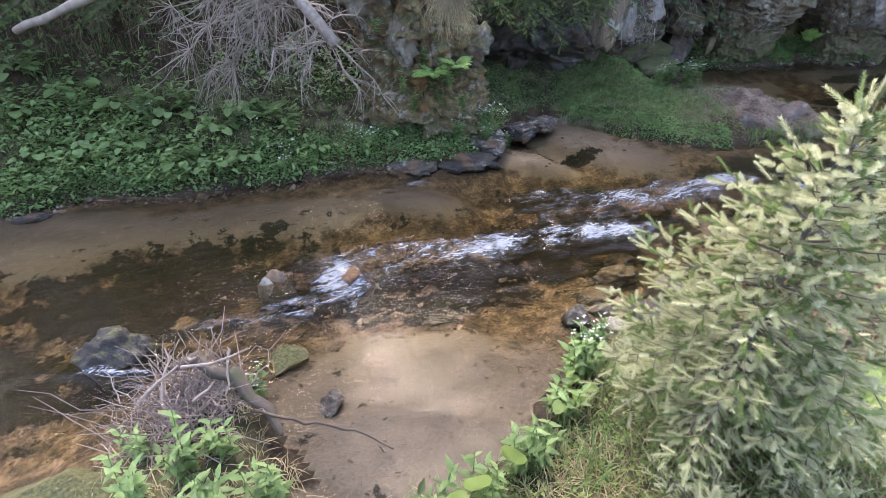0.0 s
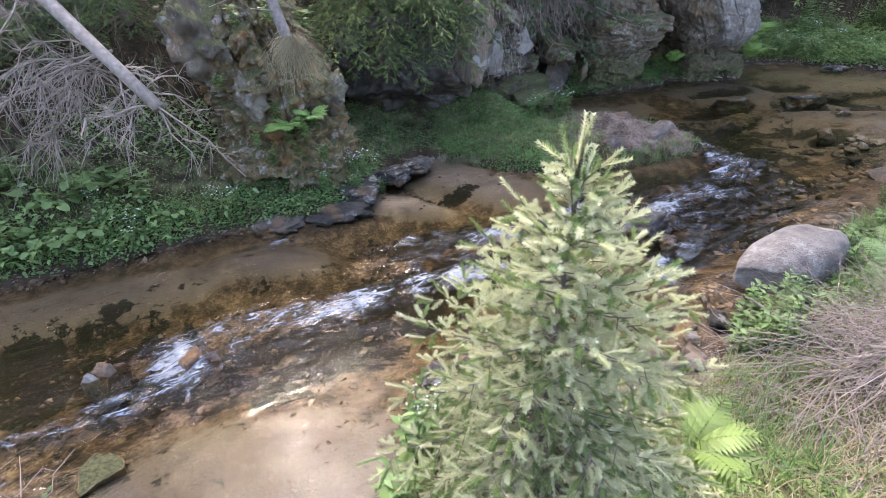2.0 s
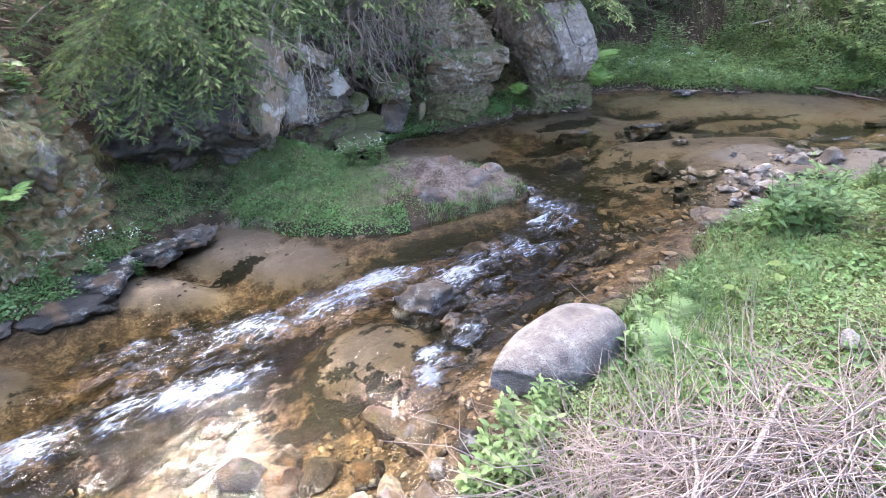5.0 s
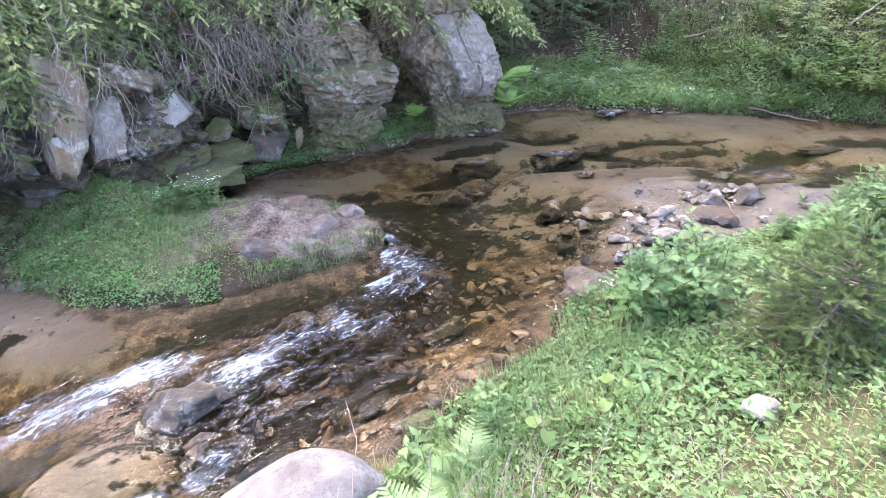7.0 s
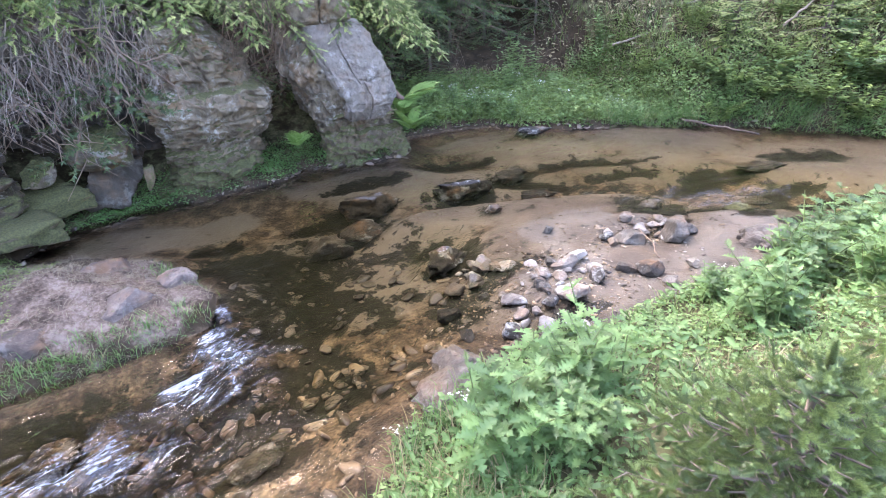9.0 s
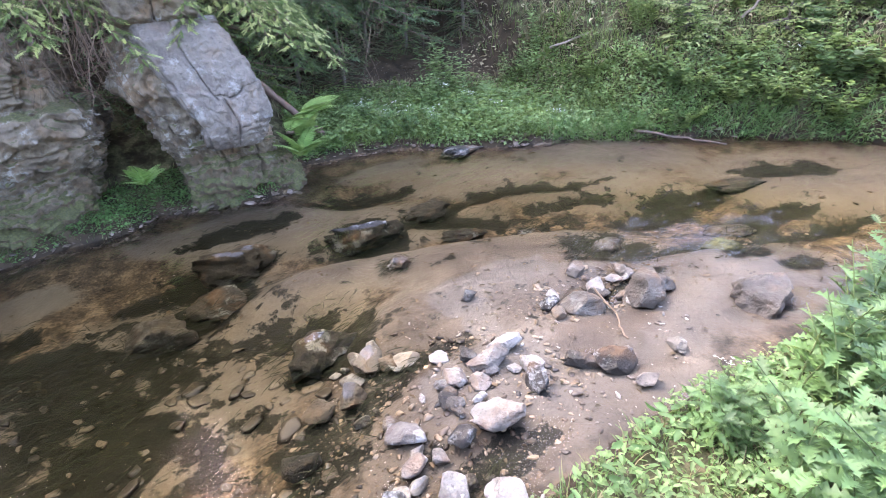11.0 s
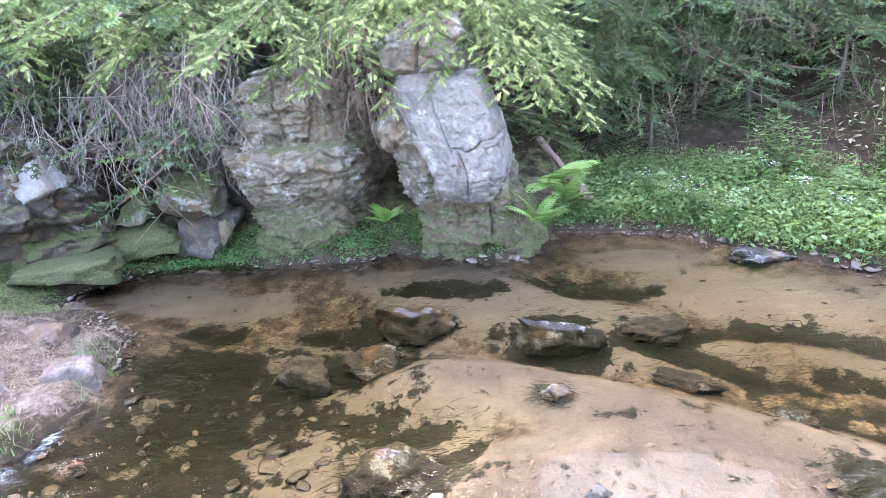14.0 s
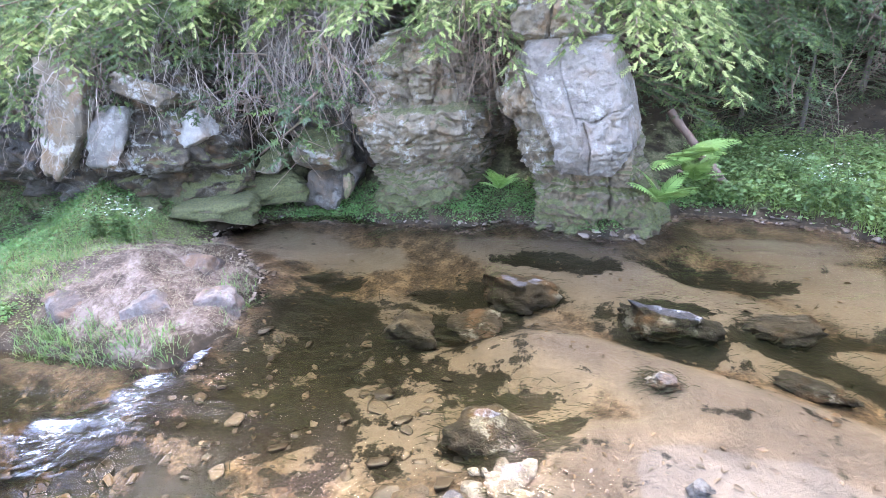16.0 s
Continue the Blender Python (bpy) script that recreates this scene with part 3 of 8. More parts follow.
ALGAE = [(-2.7, 2.1, 0.8, 0.4, 20), (-3.6, 1.9, 0.9, 0.5, 25), (5.0, 4.65, 0.5, 0.3, 20), (5.12, 5.6, 0.4, 0.34, 20), (5.05, 6.05, 0.4, 0.35, 0), (4.75, 5.75, 0.25, 0.3, 0), (5.85, 7.1, 0.4, 0.24, -10), (5.72, 6.66, 0.36, 0.28, 0), (6.85, 6.84, 0.42, 0.2, -10), (5.36, 6.4, 0.34, 0.26, 20), (6.2, 5.62, 0.3, 0.2, 30), (8.35, 4.6, 0.26, 0.16, 0), (7.95, 5.05, 0.36, 0.22, 10), (8.0, 5.5, 0.4, 0.1, -20), (9.5, 5.5, 0.6, 0.14, -15), (9.2, 5.25, 0.4, 0.12, 10), (10.5, 5.85, 0.5, 0.2, -35), (9.4, 6.06, 0.5, 0.18, -20),
         (8.25, 5.75, 0.34, 0.13, 20), (8.55, 5.35, 0.3, 0.12, -20), (9.0, 6.0, 0.5, 0.12, -25), (1.5, 5.15, 0.3, 0.1, 20), (4.8, 6.3, 0.35, 0.4, 0),
         (4.95, 5.4, 0.4, 0.36, 0), (4.5, 6.5, 0.4, 0.2, 20), (5.2, 6.0, 0.4, 0.26, 20), (4.75, 6.6, 0.34, 0.2, 0), (7.6, 7.1, 0.42, 0.14, 12), (8.36, 7.1, 0.5, 0.13, -15), (8.77, 6.88, 0.4, 0.12, -20), (6.35, 5.75, 0.12, 0.3, -60), (6.2, 5.95, 0.28, 0.1, 20), (8.1, 5.7, 0.34, 0.2, -30), (-0.1, 2.7, 0.16, 0.07, 0), (5.6, 6.55, 0.4, 0.2, 0), (6.9, 7.15, 0.3, 0.12, 0), (7.9, 6.75, 0.45, 0.12, -20), (4.4, 6.9, 0.3, 0.15, 0),
         (1.2, 4.45, 0.6, 0.2, 15), (0.0, 3.0, 0.8, 0.2, 5), (-2.2, 3.1, 1.2, 0.5, 20), (1.3, 3.9, 1.0, 0.4, 15), (3.4, 4.35, 1.0, 0.26, 15), (0.3, 3.3, 1.2, 0.22, 5), (3.6, 3.85, 0.8, 0.26, 20), (2.2, 3.3, 0.5, 0.15, 10), (4.5, 4.7, 0.4, 0.3, 0), (6.3, 5.1, 0.3, 0.13, 30), (6.62, 5.18, 0.36, 0.1, -10), (7.6, 5.12, 0.25, 0.12, 0), (7.3, 4.72, 0.25, 0.12, -30), (6.0, 4.9, 0.3, 0.2, 0), (6.6, 4.45, 0.3, 0.12, 10), (9.8, 5.1, 0.5, 0.1, -20), (8.3, 5.5, 0.25, 0.2, 40), (8.75, 5.0, 0.2, 0.12, 0), (7.6, 6.9, 0.4, 0.1, -10), (8.6, 6.6, 0.5, 0.1, -20), (6.0, 7.6, 0.5, 0.15, 0), (5.4, 7.0, 0.3, 0.2, 0), (8.9, 4.75, 0.25, 0.1, 0), (7.2, 7.8, 0.5, 0.2, 0), (3.3, 4.9, 0.8, 0.15, 8)]
# loosely mottled stretches: x, y, half lengths, turn, how dense
MOTTLED = [(5.3, 5.9, 1.1, 1.1, 0, 0.44), (4.9, 6.1, 0.7, 0.9, 0, 0.75), (4.6, 4.7, 1.0, 0.75, 20, 0.68), (4.75, 5.3, 0.6, 0.5, 0, 0.7), (8.6, 6.2, 1.2, 0.6, -20, 0.4), (-2.4, 2.8, 1.6, 0.6, 20, 0.4), (3.6, 4.2, 1.3, 0.65, 20, 0.6), (1.2, 3.65, 1.4, 0.45, 12, 0.62), (-0.6, 3.0, 1.2, 0.45, 10, 0.62), (-2.4, 2.4, 1.2, 0.4, 15, 0.6)]
# falling water: x, y, half lengths, turn, strength
FOAM = [(2.66, 4.4, 0.34, 0.14, 12, 0.72), (2.15, 4.16, 0.4, 0.12, 20, 0.42), (2.82, 3.3, 0.2, 0.13, 60, 0.7), (3.12, 3.5, 0.14, 0.1, 50, 0.7), (1.5, 3.57, 0.4, 0.11, 8, 0.72), (0.52, 3.42, 0.2, 0.13, 5, 0.8), (0.9, 3.55, 0.3, 0.07, 10, 0.55),
        (1.2, 3.62, 0.12, 0.08, 60, 0.6), (-1.02, 2.72, 0.22, 0.07, 14, 0.42), (-0.42, 3.12, 0.06, 0.14, 10, 0.5), (-0.3, 4.4, 0.14, 0.04, 10, 0.4), (4.46, 5.12, 0.12, 0.26, 8, 0.75), (4.3, 4.82, 0.2, 0.13, 20, 0.9),
        (4.38, 4.66, 0.22, 0.08, 10, 0.45), (4.05, 4.4, 0.25, 0.07, 20, 0.5), (4.5, 5.5, 0.06, 0.14, 15, 0.45), (-0.2, 3.26, 0.5, 0.1, 0, 0.42), (3.3, 4.55, 0.4, 0.06, 20, 0.4), (1.0, 4.2, 0.4, 0.1, 12, 0.3), (-2.0, 2.1, 0.3, 0.05, 0, 0.35), (-0.72, 2.88, 0.16, 0.34, 14, 0.6), (0.3, 3.38, 0.6, 0.16, 6, 0.55), (2.3, 4.3, 0.7, 0.22, 18, 0.6), (3.5, 4.35, 0.6, 0.2, 22, 0.55), (-1.2, 2.6, 0.5, 0.1, 16, 0.5)]
RAPIDS = [(3.5, 4.15, 1.35, 0.8, 20, 0.9), (1.4, 3.9, 1.2, 0.6, 12, 0.9), (-0.2, 3.15, 1.5, 0.5, 8, 0.85), (4.5, 4.9, 0.5, 0.7, 0, 0.8), (-2.2, 2.9, 1.7, 0.8, 15, 0.3), (9.6, 5.9, 1.6, 0.7, -25, 0.2), (-0.1, 2.0, 0.9, 0.6, 0, 0.26), (7.5, 7.3, 2.0, 0.5, -15, 0.2), (9.0, 5.6, 0.8, 0.4, -20, 0.4), (-3.2, 3.2, 1.0, 0.5, 18, 0.25)]


def water_level(x, y):
    """Quiet above the islet, two low falls, quiet again below."""
    return -0.08 - 0.05 * sstep(4.75, 4.25, x) - 0.05 * sstep(2.5, 1.9, x + 0.3 * (y - 4.2)) - 0.04 * sstep(-0.3, -1.0, x)


def ground_height(x, y, full=False):
    """The ground's height at the given places and, if asked, its zones."""
    x, y = np.asarray(x, float), np.asarray(y, float)
    wob = 0.05 * fbm(x * 3.1, y * 3.1, 3)
    dn, df = line_distance(x, y, NEAR), line_distance(x, y, FAR)
    inside = in_polygon(x, y, CHANNEL)
    d = np.minimum(dn, df)
    near_side = ~inside & (dn < df)
    wl = water_level(x, y)
    # bed
    depth = 0.02 + 0.17 * sstep(0.0, 0.7, d) + 0.05 * sstep(0.6, 1.6, d) + 0.035 * fbm(x * 2.3, y * 2.3, 5)
    sand = np.zeros(np.shape(x))
    for cx, cy, rx, ry, turn, fill in SANDS:
        b = blob(x, y, cx, cy, rx, ry, turn)
        sand = np.maximum(sand, b)
        depth = depth * (1 - b * min(fill, 1)) - b * max(fill - 1, 0) * 0.2
    algae = np.zeros(np.shape(x))
    for cx, cy, rx, ry, turn in ALGAE:
        b = blob(x, y, cx, cy, rx, ry, turn)
        algae = np.maximum(algae, b)
        depth = depth + 0.03 * b
    for cx, cy, rx, ry, turn, strength in MOTTLED:
        algae = np.maximum(algae, strength * blob(x, y, cx, cy, rx, ry, turn))
    bed = wl - depth + 0.01 * fbm(x * 9, y * 9, 8, 3)
    # near bank
    e = np.maximum(d + wob, 0)
    land_n = wl + 0.07 * sstep(0, 0.12, e) + 0.36 * np.minimum(e, 1.7) + 0.12 * np.clip(e - 1.7, 0, 40) + 0.05 * fbm(x * 1.9, y * 1.9, 11)
    # far bank: steep wood on the left, low islet, rock foot, low green flat, steep hillside
    flat = sstep(6.6, 7.4, x) * sstep(10.9, 9.9, x)
    hill = sstep(9.9, 10.9, x)
    steep = 1 - flat - hill
    p_steep = 0.34 * np.minimum(e, 0.6) + 0.62 * np.clip(e - 0.6, 0, 14)
    p_flat = 0.13 * np.minimum(e, 1.9) + 0.6 * np.clip(e - 1.9, 0, 14)
    p_hill = 0.28 * sstep(0, 0.25, e) + 0.62 * np.clip(e - 0.15, 0, 14)
    land_f = wl + 0.06 * sstep(0, 0.1, e) + steep * p_steep + flat * p_flat + hill * p_hill + 0.06 * fbm(x * 1.7, y * 1.7, 13)
    land = np.where(near_side, land_n, land_f)
    low = np.exp(-(((x - 3.55) / 1.25) ** 2 + ((y - 6.0) / 1.05) ** 2) ** 3) * ~near_side
    land = land * (1 - low) + low * np.minimum(land, 0.07 + 0.13 * blob(x, y, 3.65, 5.75, 0.9, 0.6, -12) + 0.05 * fbm(x * 3.5, y * 3.5, 23, 4))
    land = land + 0.06 * np.abs(fbm(x * 6, y * 6, 29, 3)) * blob(x, y, 3.5, 5.9, 1.1, 0.7) * ~inside
    land = land + 0.1 * np.abs(fbm(x * 5, y * 5, 31, 4)) * blob(x, y, 0.7, 5.3, 0.8, 0.5) * ~inside
    # the dug-out foot of the rocks
    land = land - 0.1 * blob(x, y, 3.3, 8.1, 0.9, 0.4) * ~inside
    z = np.where(inside, bed, land + 0.02 * fbm(x * 8, y * 8, 19, 3))
    z = z + (0.07 * np.abs(fbm(x * 7.5, y * 11, 37, 5)) - 0.03) * blob(x, y, 1.2, 5.35, 0.9, 0.5, -15)
    far_out = np.maximum(np.abs(x - 4), np.abs(y - 4))
    z = np.where(far_out > 45, z * np.clip(1 - (far_out - 45) / 200, 0.3, 1), z)
    if not full:
        return z
    turf = np.where(near_side, 0.75, 0.5)
    turf = np.where(~near_side & (flat > 0.5), np.where(e < 2.0, 0.9, 0.12), turf)
    turf = np.where(~near_side & ((steep > 0.5) & (e > 1.4)), 0.22, turf)
    turf = np.where(~near_side & (x > 2.75) & (x < 4.6) & (y < 7.0), 0.08, turf)
    turf = np.where(~near_side & (x > 1.5) & (x < 2.9) & (y < 7.0), 0.85, turf)
    turf = turf * sstep(0.02, 0.16, d)
    shelf = blob(x, y, 1.4, 5.6, 0.5, 0.45) * ~near_side
    sand = np.maximum(sand, 0.9 * shelf)
    bedz = np.where(inside, 1.0, shelf)
    bedz = np.where(near_side, np.maximum(bedz, blob(x, y, -0.2, 1.2, 0.55, 0.35)), bedz)
    stone_ = np.maximum(blob(x, y, 3.6, 5.95, 1.0, 0.65, -12), blob(x, y, 0.7, 5.25, 0.75, 0.45)) * (~near_side & ~inside)
    damp = sstep(0.09, 0.0, z - wl) * np.where(inside | (bedz > 0.3), 1.0, 0.35)
    damp = damp * (1 - 0.85 * blob(x, y, 1.2, 5.35, 1.0, 0.6, -20))
    damp = damp * (1 - 0.5 * sstep(0.02, 0.1, wl - z))
    damp = np.maximum(damp, blob(x, y, -0.1, 1.75, 1.3, 0.85))
    damp = np.maximum(damp, 0.62 * blob(x, y, 7.3, 4.95, 2.1, 1.1) + 0.3 * blob(x, y, 6.6, 4.9, 0.6, 0.5))
    sunk = sstep(-0.015, 0.03, wl - z)
    damp = np.maximum(damp, algae * (1 - sunk) * bedz)
    return z, turf, bedz, sand, algae * sunk, inside, stone_, damp


def spread(lo, hi, step, reach, grow=1.22):
    """Even steps between lo and hi that widen outwards as far as reach."""
    mid, out, s = list(np.arange(lo, hi, step)), [], step
    d = 0.0
    while d < reach:
        s *= grow
        d += s
        out.append(d)
    return np.array([lo - o for o in out[::-1]] + mid + [mid[-1] + o for o in out])


def build_ground():
    xs, ys = spread(-4.6, 11.5, 0.04, 700), spread(0.6, 9.2, 0.04, 700)
    gx, gy = np.meshgrid(xs, ys)
    x, y = gx.ravel(), gy.ravel()
    z, turf, bed, sand, algae, inside, stone_, damp = ground_height(x, y, True)
    idx = np.arange(len(x)).reshape(len(ys), len(xs))
    f = np.stack([idx[:-1, :-1], idx[:-1, 1:], idx[1:, 1:], idx[1:, :-1]], -1).reshape(-1, 4)
    me = mesh_of("ground", np.stack([x, y, z], 1), f, True)
    for name, v in (("turf", turf), ("bed", bed), ("sand", sand), ("algae", algae), ("stone", stone_), ("damp", damp), ("gravel", np.maximum(blob(x, y, 6.9, 4.85, 1.5, 0.7), blob(x, y, 1.9, 2.5, 0.9, 0.5)))):
        float_layer(me, name, v)
    whole("ground", me, EARTH, "brook bed of brown sand between mossy earth banks", "ground", kind="structure")


def build_water():
    xs, ys = np.arange(-9.0, 14.0, 0.033), np.arange(-3.0, 9.1, 0.033)
    gx, gy = np.meshgrid(xs, ys)
    x, y = gx.ravel(), gy.ravel()
    turb, foam = np.zeros(len(x)), np.zeros(len(x))
    for cx, cy, rx, ry, turn, s in RAPIDS:
        turb = np.maximum(turb, s * blob(x, y, cx, cy, rx, ry, turn))
    for cx, cy, rx, ry, turn, s in FOAM:
        b = blob(x, y, cx, cy, 1.2 * rx, 1.15 * ry, turn) ** 0.67 * (0.55 + 0.75 * np.abs(fbm(x * 3.3, y * 5.5, 47, 3)))
        foam, turb = np.maximum(foam, s * b), np.maximum(turb, np.minimum(b * 1.3, 1.0))
    turb = turb * (1 - 0.85 * blob(x, y, 2.4, 3.7, 0.5, 0.38, 10))
    c, s = math.cos(radians(25)), math.sin(radians(25))
    u, v = x * c + y * s, y * c - x * s
    u, v = u + 0.10 * fbm(u * 1.5, v * 1.5, 51, 2), v + 0.07 * fbm(u * 2.0, v * 2.0, 52, 2)
    ridge = (1 - np.abs(fbm(u * 1.9, v * 5.2, 41, 2))) ** 2.2
    ripple = (1 - np.abs(fbm(u * 4.5, v * 11.0, 43, 2))) ** 2
    z = water_level(x, y) + (0.62 * ridge + 0.38 * ripple - 0.5) * (0.0015 + 0.068 * turb) + 0.02 * foam
    foam = foam * (0.55 + 0.6 * ridge) + 0.42 * turb * (0.5 + ridge) * sstep(0.35, 0.85, turb)
    g = ground_height(x, y)
    inside = in_polygon(x, y, CHANNEL)
    keep = ((line_distance(x, y, CHANNEL + CHANNEL[:1]) < 0.12) | inside) & (g < z + 0.06)
    idx = np.arange(len(x)).reshape(len(ys), len(xs))
    q = np.stack([idx[:-1, :-1], idx[:-1, 1:], idx[1:, 1:], idx[1:, :-1]], -1).reshape(-1, 4)
    q = q[keep[q].all(axis=1)]
    used, inv = np.unique(q, return_inverse=True)
    me = mesh_of("water", np.stack([x, y, z], 1)[used], inv.reshape(q.shape), True)
    float_layer(me, "turb", turb[used])
    float_layer(me, "foam", foam[used])
    float_layer(me, "depth", np.clip((z - g)[used] / 0.3, 0, 1))
    whole("water", me, WATER, "clear brown brook water with small white rapids", "water", kind="structure")


build_ground()
build_water()

# ---- rocks ----
def rock_mesh(name, size, seed, cuts=13, rough=0.07, detail=4, grain=3.0, square=0.0, bite=(0.48, 0.84)):
    """A broken stone: a ball or block cut by flat faces, then weathered."""
    rng = np.random.default_rng(seed)
    bm = bmesh.new()
    bmesh.ops.create_icosphere(bm, subdivisions=detail, radius=1.0)
    co = np.array([v.co[:] for v in bm.verts])
    if square:
        m = np.abs(co).max(axis=1, keepdims=True)
        co = co * (1 - square) + (co / m) * square * 0.85
    for _ in range(cuts):
        n = rng.normal(size=3)
        n /= np.linalg.norm(n)
        lim = rng.uniform(*bite)
        over = co @ n - lim
        co = co - np.where(over > 0, over, 0)[:, None] * n * 0.985
    off = rng.uniform(0, 50, 3)
    for v, p in zip(bm.verts, co):
        q = Vector(p * grain + off)
        w = noise.fractal(q, 0.9, 2.1, 4)
        w2 = noise.noise(q * 0.45)
        v.co = Vector(p) * (1 + rough * w + 0.10 * w2)
        v.co.x *= size[0] / 2
        v.co.y *= size[1] / 2
        v.co.z *= size[2] / 2
    for f in bm.faces:
        f.smooth = True
    me = bpy.data.meshes.new(name)
    bm.to_mesh(me)
    bm.free()
    return me


def stone(name, at, size, seed, material, label, turn=0.0, tilt=(0, 0), sink=0.3, group="", **shape):
    """One loose stone, sunk a little into what it lies on; at[2] None: on the ground."""
    z = at[2] if len(at) > 2 else float(ground_height(np.array([at[0]]), np.array([at[1]]))[0])
    me = rock_mesh(name, size, seed, **shape)
    ob = whole(name, me, material, label, "rock" if max(size) > 0.5 else "stone", group)
    ob.location = (at[0], at[1], z + size[2] * (0.5 - sink))
    ob.rotation_euler = (radians(tilt[0]), radians(tilt[1]), radians(turn))
    return ob


def outcrop(name, label, blocks, rough=0.16, cuts=5):
    """A rock face: the first block is the body, the others its split pieces."""
    x, y, z = blocks[0][1]
    ob = thing(name, (x, y, z), label, "rock")
    for k, (pname, at, size, turn, mat_, seed, square) in enumerate(blocks):
        p = part(pname, rock_mesh(pname, size, seed, cuts=cuts, rough=rough, detail=4, square=square, grain=3.5), mat_, ob)
        p.location = (at[0] - x, at[1] - y, at[2] - z)
        p.rotation_euler = [radians(a) for a in turn]
    return ob


def rock_wall(name, label, material, seed, zs, cx, front, back, half, lump=0.05, grooves=(), beds=(), cols=150, rows=90, box=0.45, depth=0.06, wide=0.013, cell=(3.0, 6.0), at=None, turn=0.0, break_below=-9.0, fine=0.22, parent=None):
    """A rock face as rings from foot to top: middle x, front y, back y and half width at each height; grooves are cracks
    in the face (lines of x, z), beds are level joints (z)."""
    z = np.linspace(zs[0], zs[-1], rows)
    c, f, b, h = (np.interp(z, zs, v) for v in (cx, front, back, half))
    t = np.linspace(0, 2 * math.pi, 4001)
    co, si = np.sign(np.cos(t)) * np.abs(np.cos(t)) ** box, np.sign(np.sin(t)) * np.abs(np.sin(t)) ** box
    step = np.hypot(np.diff(co), np.diff(si)) * np.where((si[1:] + si[:-1]) < -1.0, 3.0, 1.0)
    run = np.concatenate([[0], np.cumsum(step)])
    even = np.linspace(0, run[-1], cols, endpoint=False)
    co, si = np.interp(even, run, co), np.interp(even, run, si)
    x = c[:, None] + h[:, None] * co[None]
    y = (f + b)[:, None] / 2 + (b - f)[:, None] / 2 * si[None]
    zz = np.repeat(z[:, None], cols, axis=1)
    pts = np.stack([x, y, zz], 2).reshape(-1, 3)
    mid = np.stack([np.repeat(c, cols), np.repeat((f + b) / 2, cols), zz.ravel()], 1)
    out = pts - mid
    out /= np.linalg.norm(out, axis=1, keepdims=True)
    off = Vector((seed * 3.7, seed * 1.3, seed * 2.1))
    w = np.empty(len(pts))
    for k, p in enumerate(pts):
        q = Vector(p) + off
        a = noise.fractal(q * 2.2, 0.8, 2.1, 5)
        s = q + 0.12 * noise.turbulence_vector(q * 2.5, 2, False)
        c1 = noise.cell(Vector((s.x * cell[0], s.y * cell[0], s.z * cell[1])))
        c2 = noise.cell(Vector((s.x * cell[0] * 2.7 + 5, s.y * cell[0] * 2.7, s.z * cell[1] * 2.3)))
        amp = lump * (2.2 if p[2] < break_below + 0.06 * a else 1.0)
        w[k] = amp * (0.7 * a + 0.75 * (c1 - 0.5) + 0.4 * (c2 - 0.5)) + fine * lump * noise.fractal(q * 13, 0.7, 2.0, 4)
    for line in grooves:
        d = line_distance(pts[:, 0] + 0.007 * fbm(pts[:, 2] * 9, pts[:, 0] * 9, seed, 2), pts[:, 2], list(line))
        w -= depth * np.exp(-(d / wide) ** 2) * (out[:, 1] < 0.2)
    for bz in beds:
        d = np.abs(pts[:, 2] - bz - 0.035 * fbm(pts[:, 0] * 3, pts[:, 1] * 3, seed + int(bz * 100), 3))
        w -= depth * 0.7 * np.exp(-(d / wide) ** 2)
    pts = pts + out * w[:, None]
    pts[:, 2] += 0.04 * fbm(pts[:, 0] * 4, pts[:, 1] * 4, seed, 3) * (zz.ravel() > zs[0] + 0.2)
    idx = np.arange(rows * cols).reshape(rows, cols)
    nx = np.roll(idx, -1, axis=1)
    q = np.stack([idx[:-1], nx[:-1], nx[1:], idx[1:]], -1).reshape(-1, 4)
    top = np.array([[c[-1], (f[-1] + b[-1]) / 2, zs[-1] + 0.05]])
    caps = np.stack([idx[-1], nx[-1], np.full(cols, len(pts))], 1)
    o = np.array([c[0], (f[0] + b[0]) / 2, zs[0]])
    if parent is not None:
        p = part(name, mesh_of(name, np.concatenate([pts, top]) - o, [q, caps], True), material, parent, label)
        p.location = Vector(o) - parent.location
        return p
    return whole(name, mesh_of(name, np.concatenate([pts, top]) - o, [q, caps], True), material, label, "rock", at=tuple(o) if at is None else (at[0] , at[1], zs[0]), turn=radians(turn))


_lean = thing("leaning_rock", (6.2, 8.5, -0.2), "leaning grey rock slab with dark cracks on a mossy foot", "rock")
rock_wall("slab", "pale flat slab split by dark cracks", ROCK_SLAB, 3, (0.48, 0.54, 0.6, 0.7, 0.81, 1.0, 1.2, 1.36, 1.46), (6.2, 6.2, 6.22, 6.25, 6.22, 6.14, 6.05, 6.0, 5.99), (7.84, 7.79, 7.74, 7.71, 7.71, 7.74, 7.78, 7.83, 7.9),
          (8.6,) * 9, (0.2, 0.25, 0.28, 0.29, 0.32, 0.34, 0.36, 0.36, 0.3), 0.02,
          [[(5.93, 1.5), (5.97, 1.25), (6.09, 0.96), (6.13, 0.9)], [(5.68, 1.32), (5.76, 1.15), (5.84, 1.02), (5.93, 0.78), (5.99, 0.62), (6.0, 0.5)], [(6.12, 0.93), (6.24, 0.9), (6.38, 0.98), (6.5, 1.0)], [(6.18, 0.9), (6.24, 0.72), (6.22, 0.5)], [(5.84, 1.02), (5.8, 1.05)]],
          rows=130, cols=210, cell=(2.0, 2.2), box=0.2, wide=0.006, depth=0.035, break_below=0.72, fine=0.9, parent=_lean)
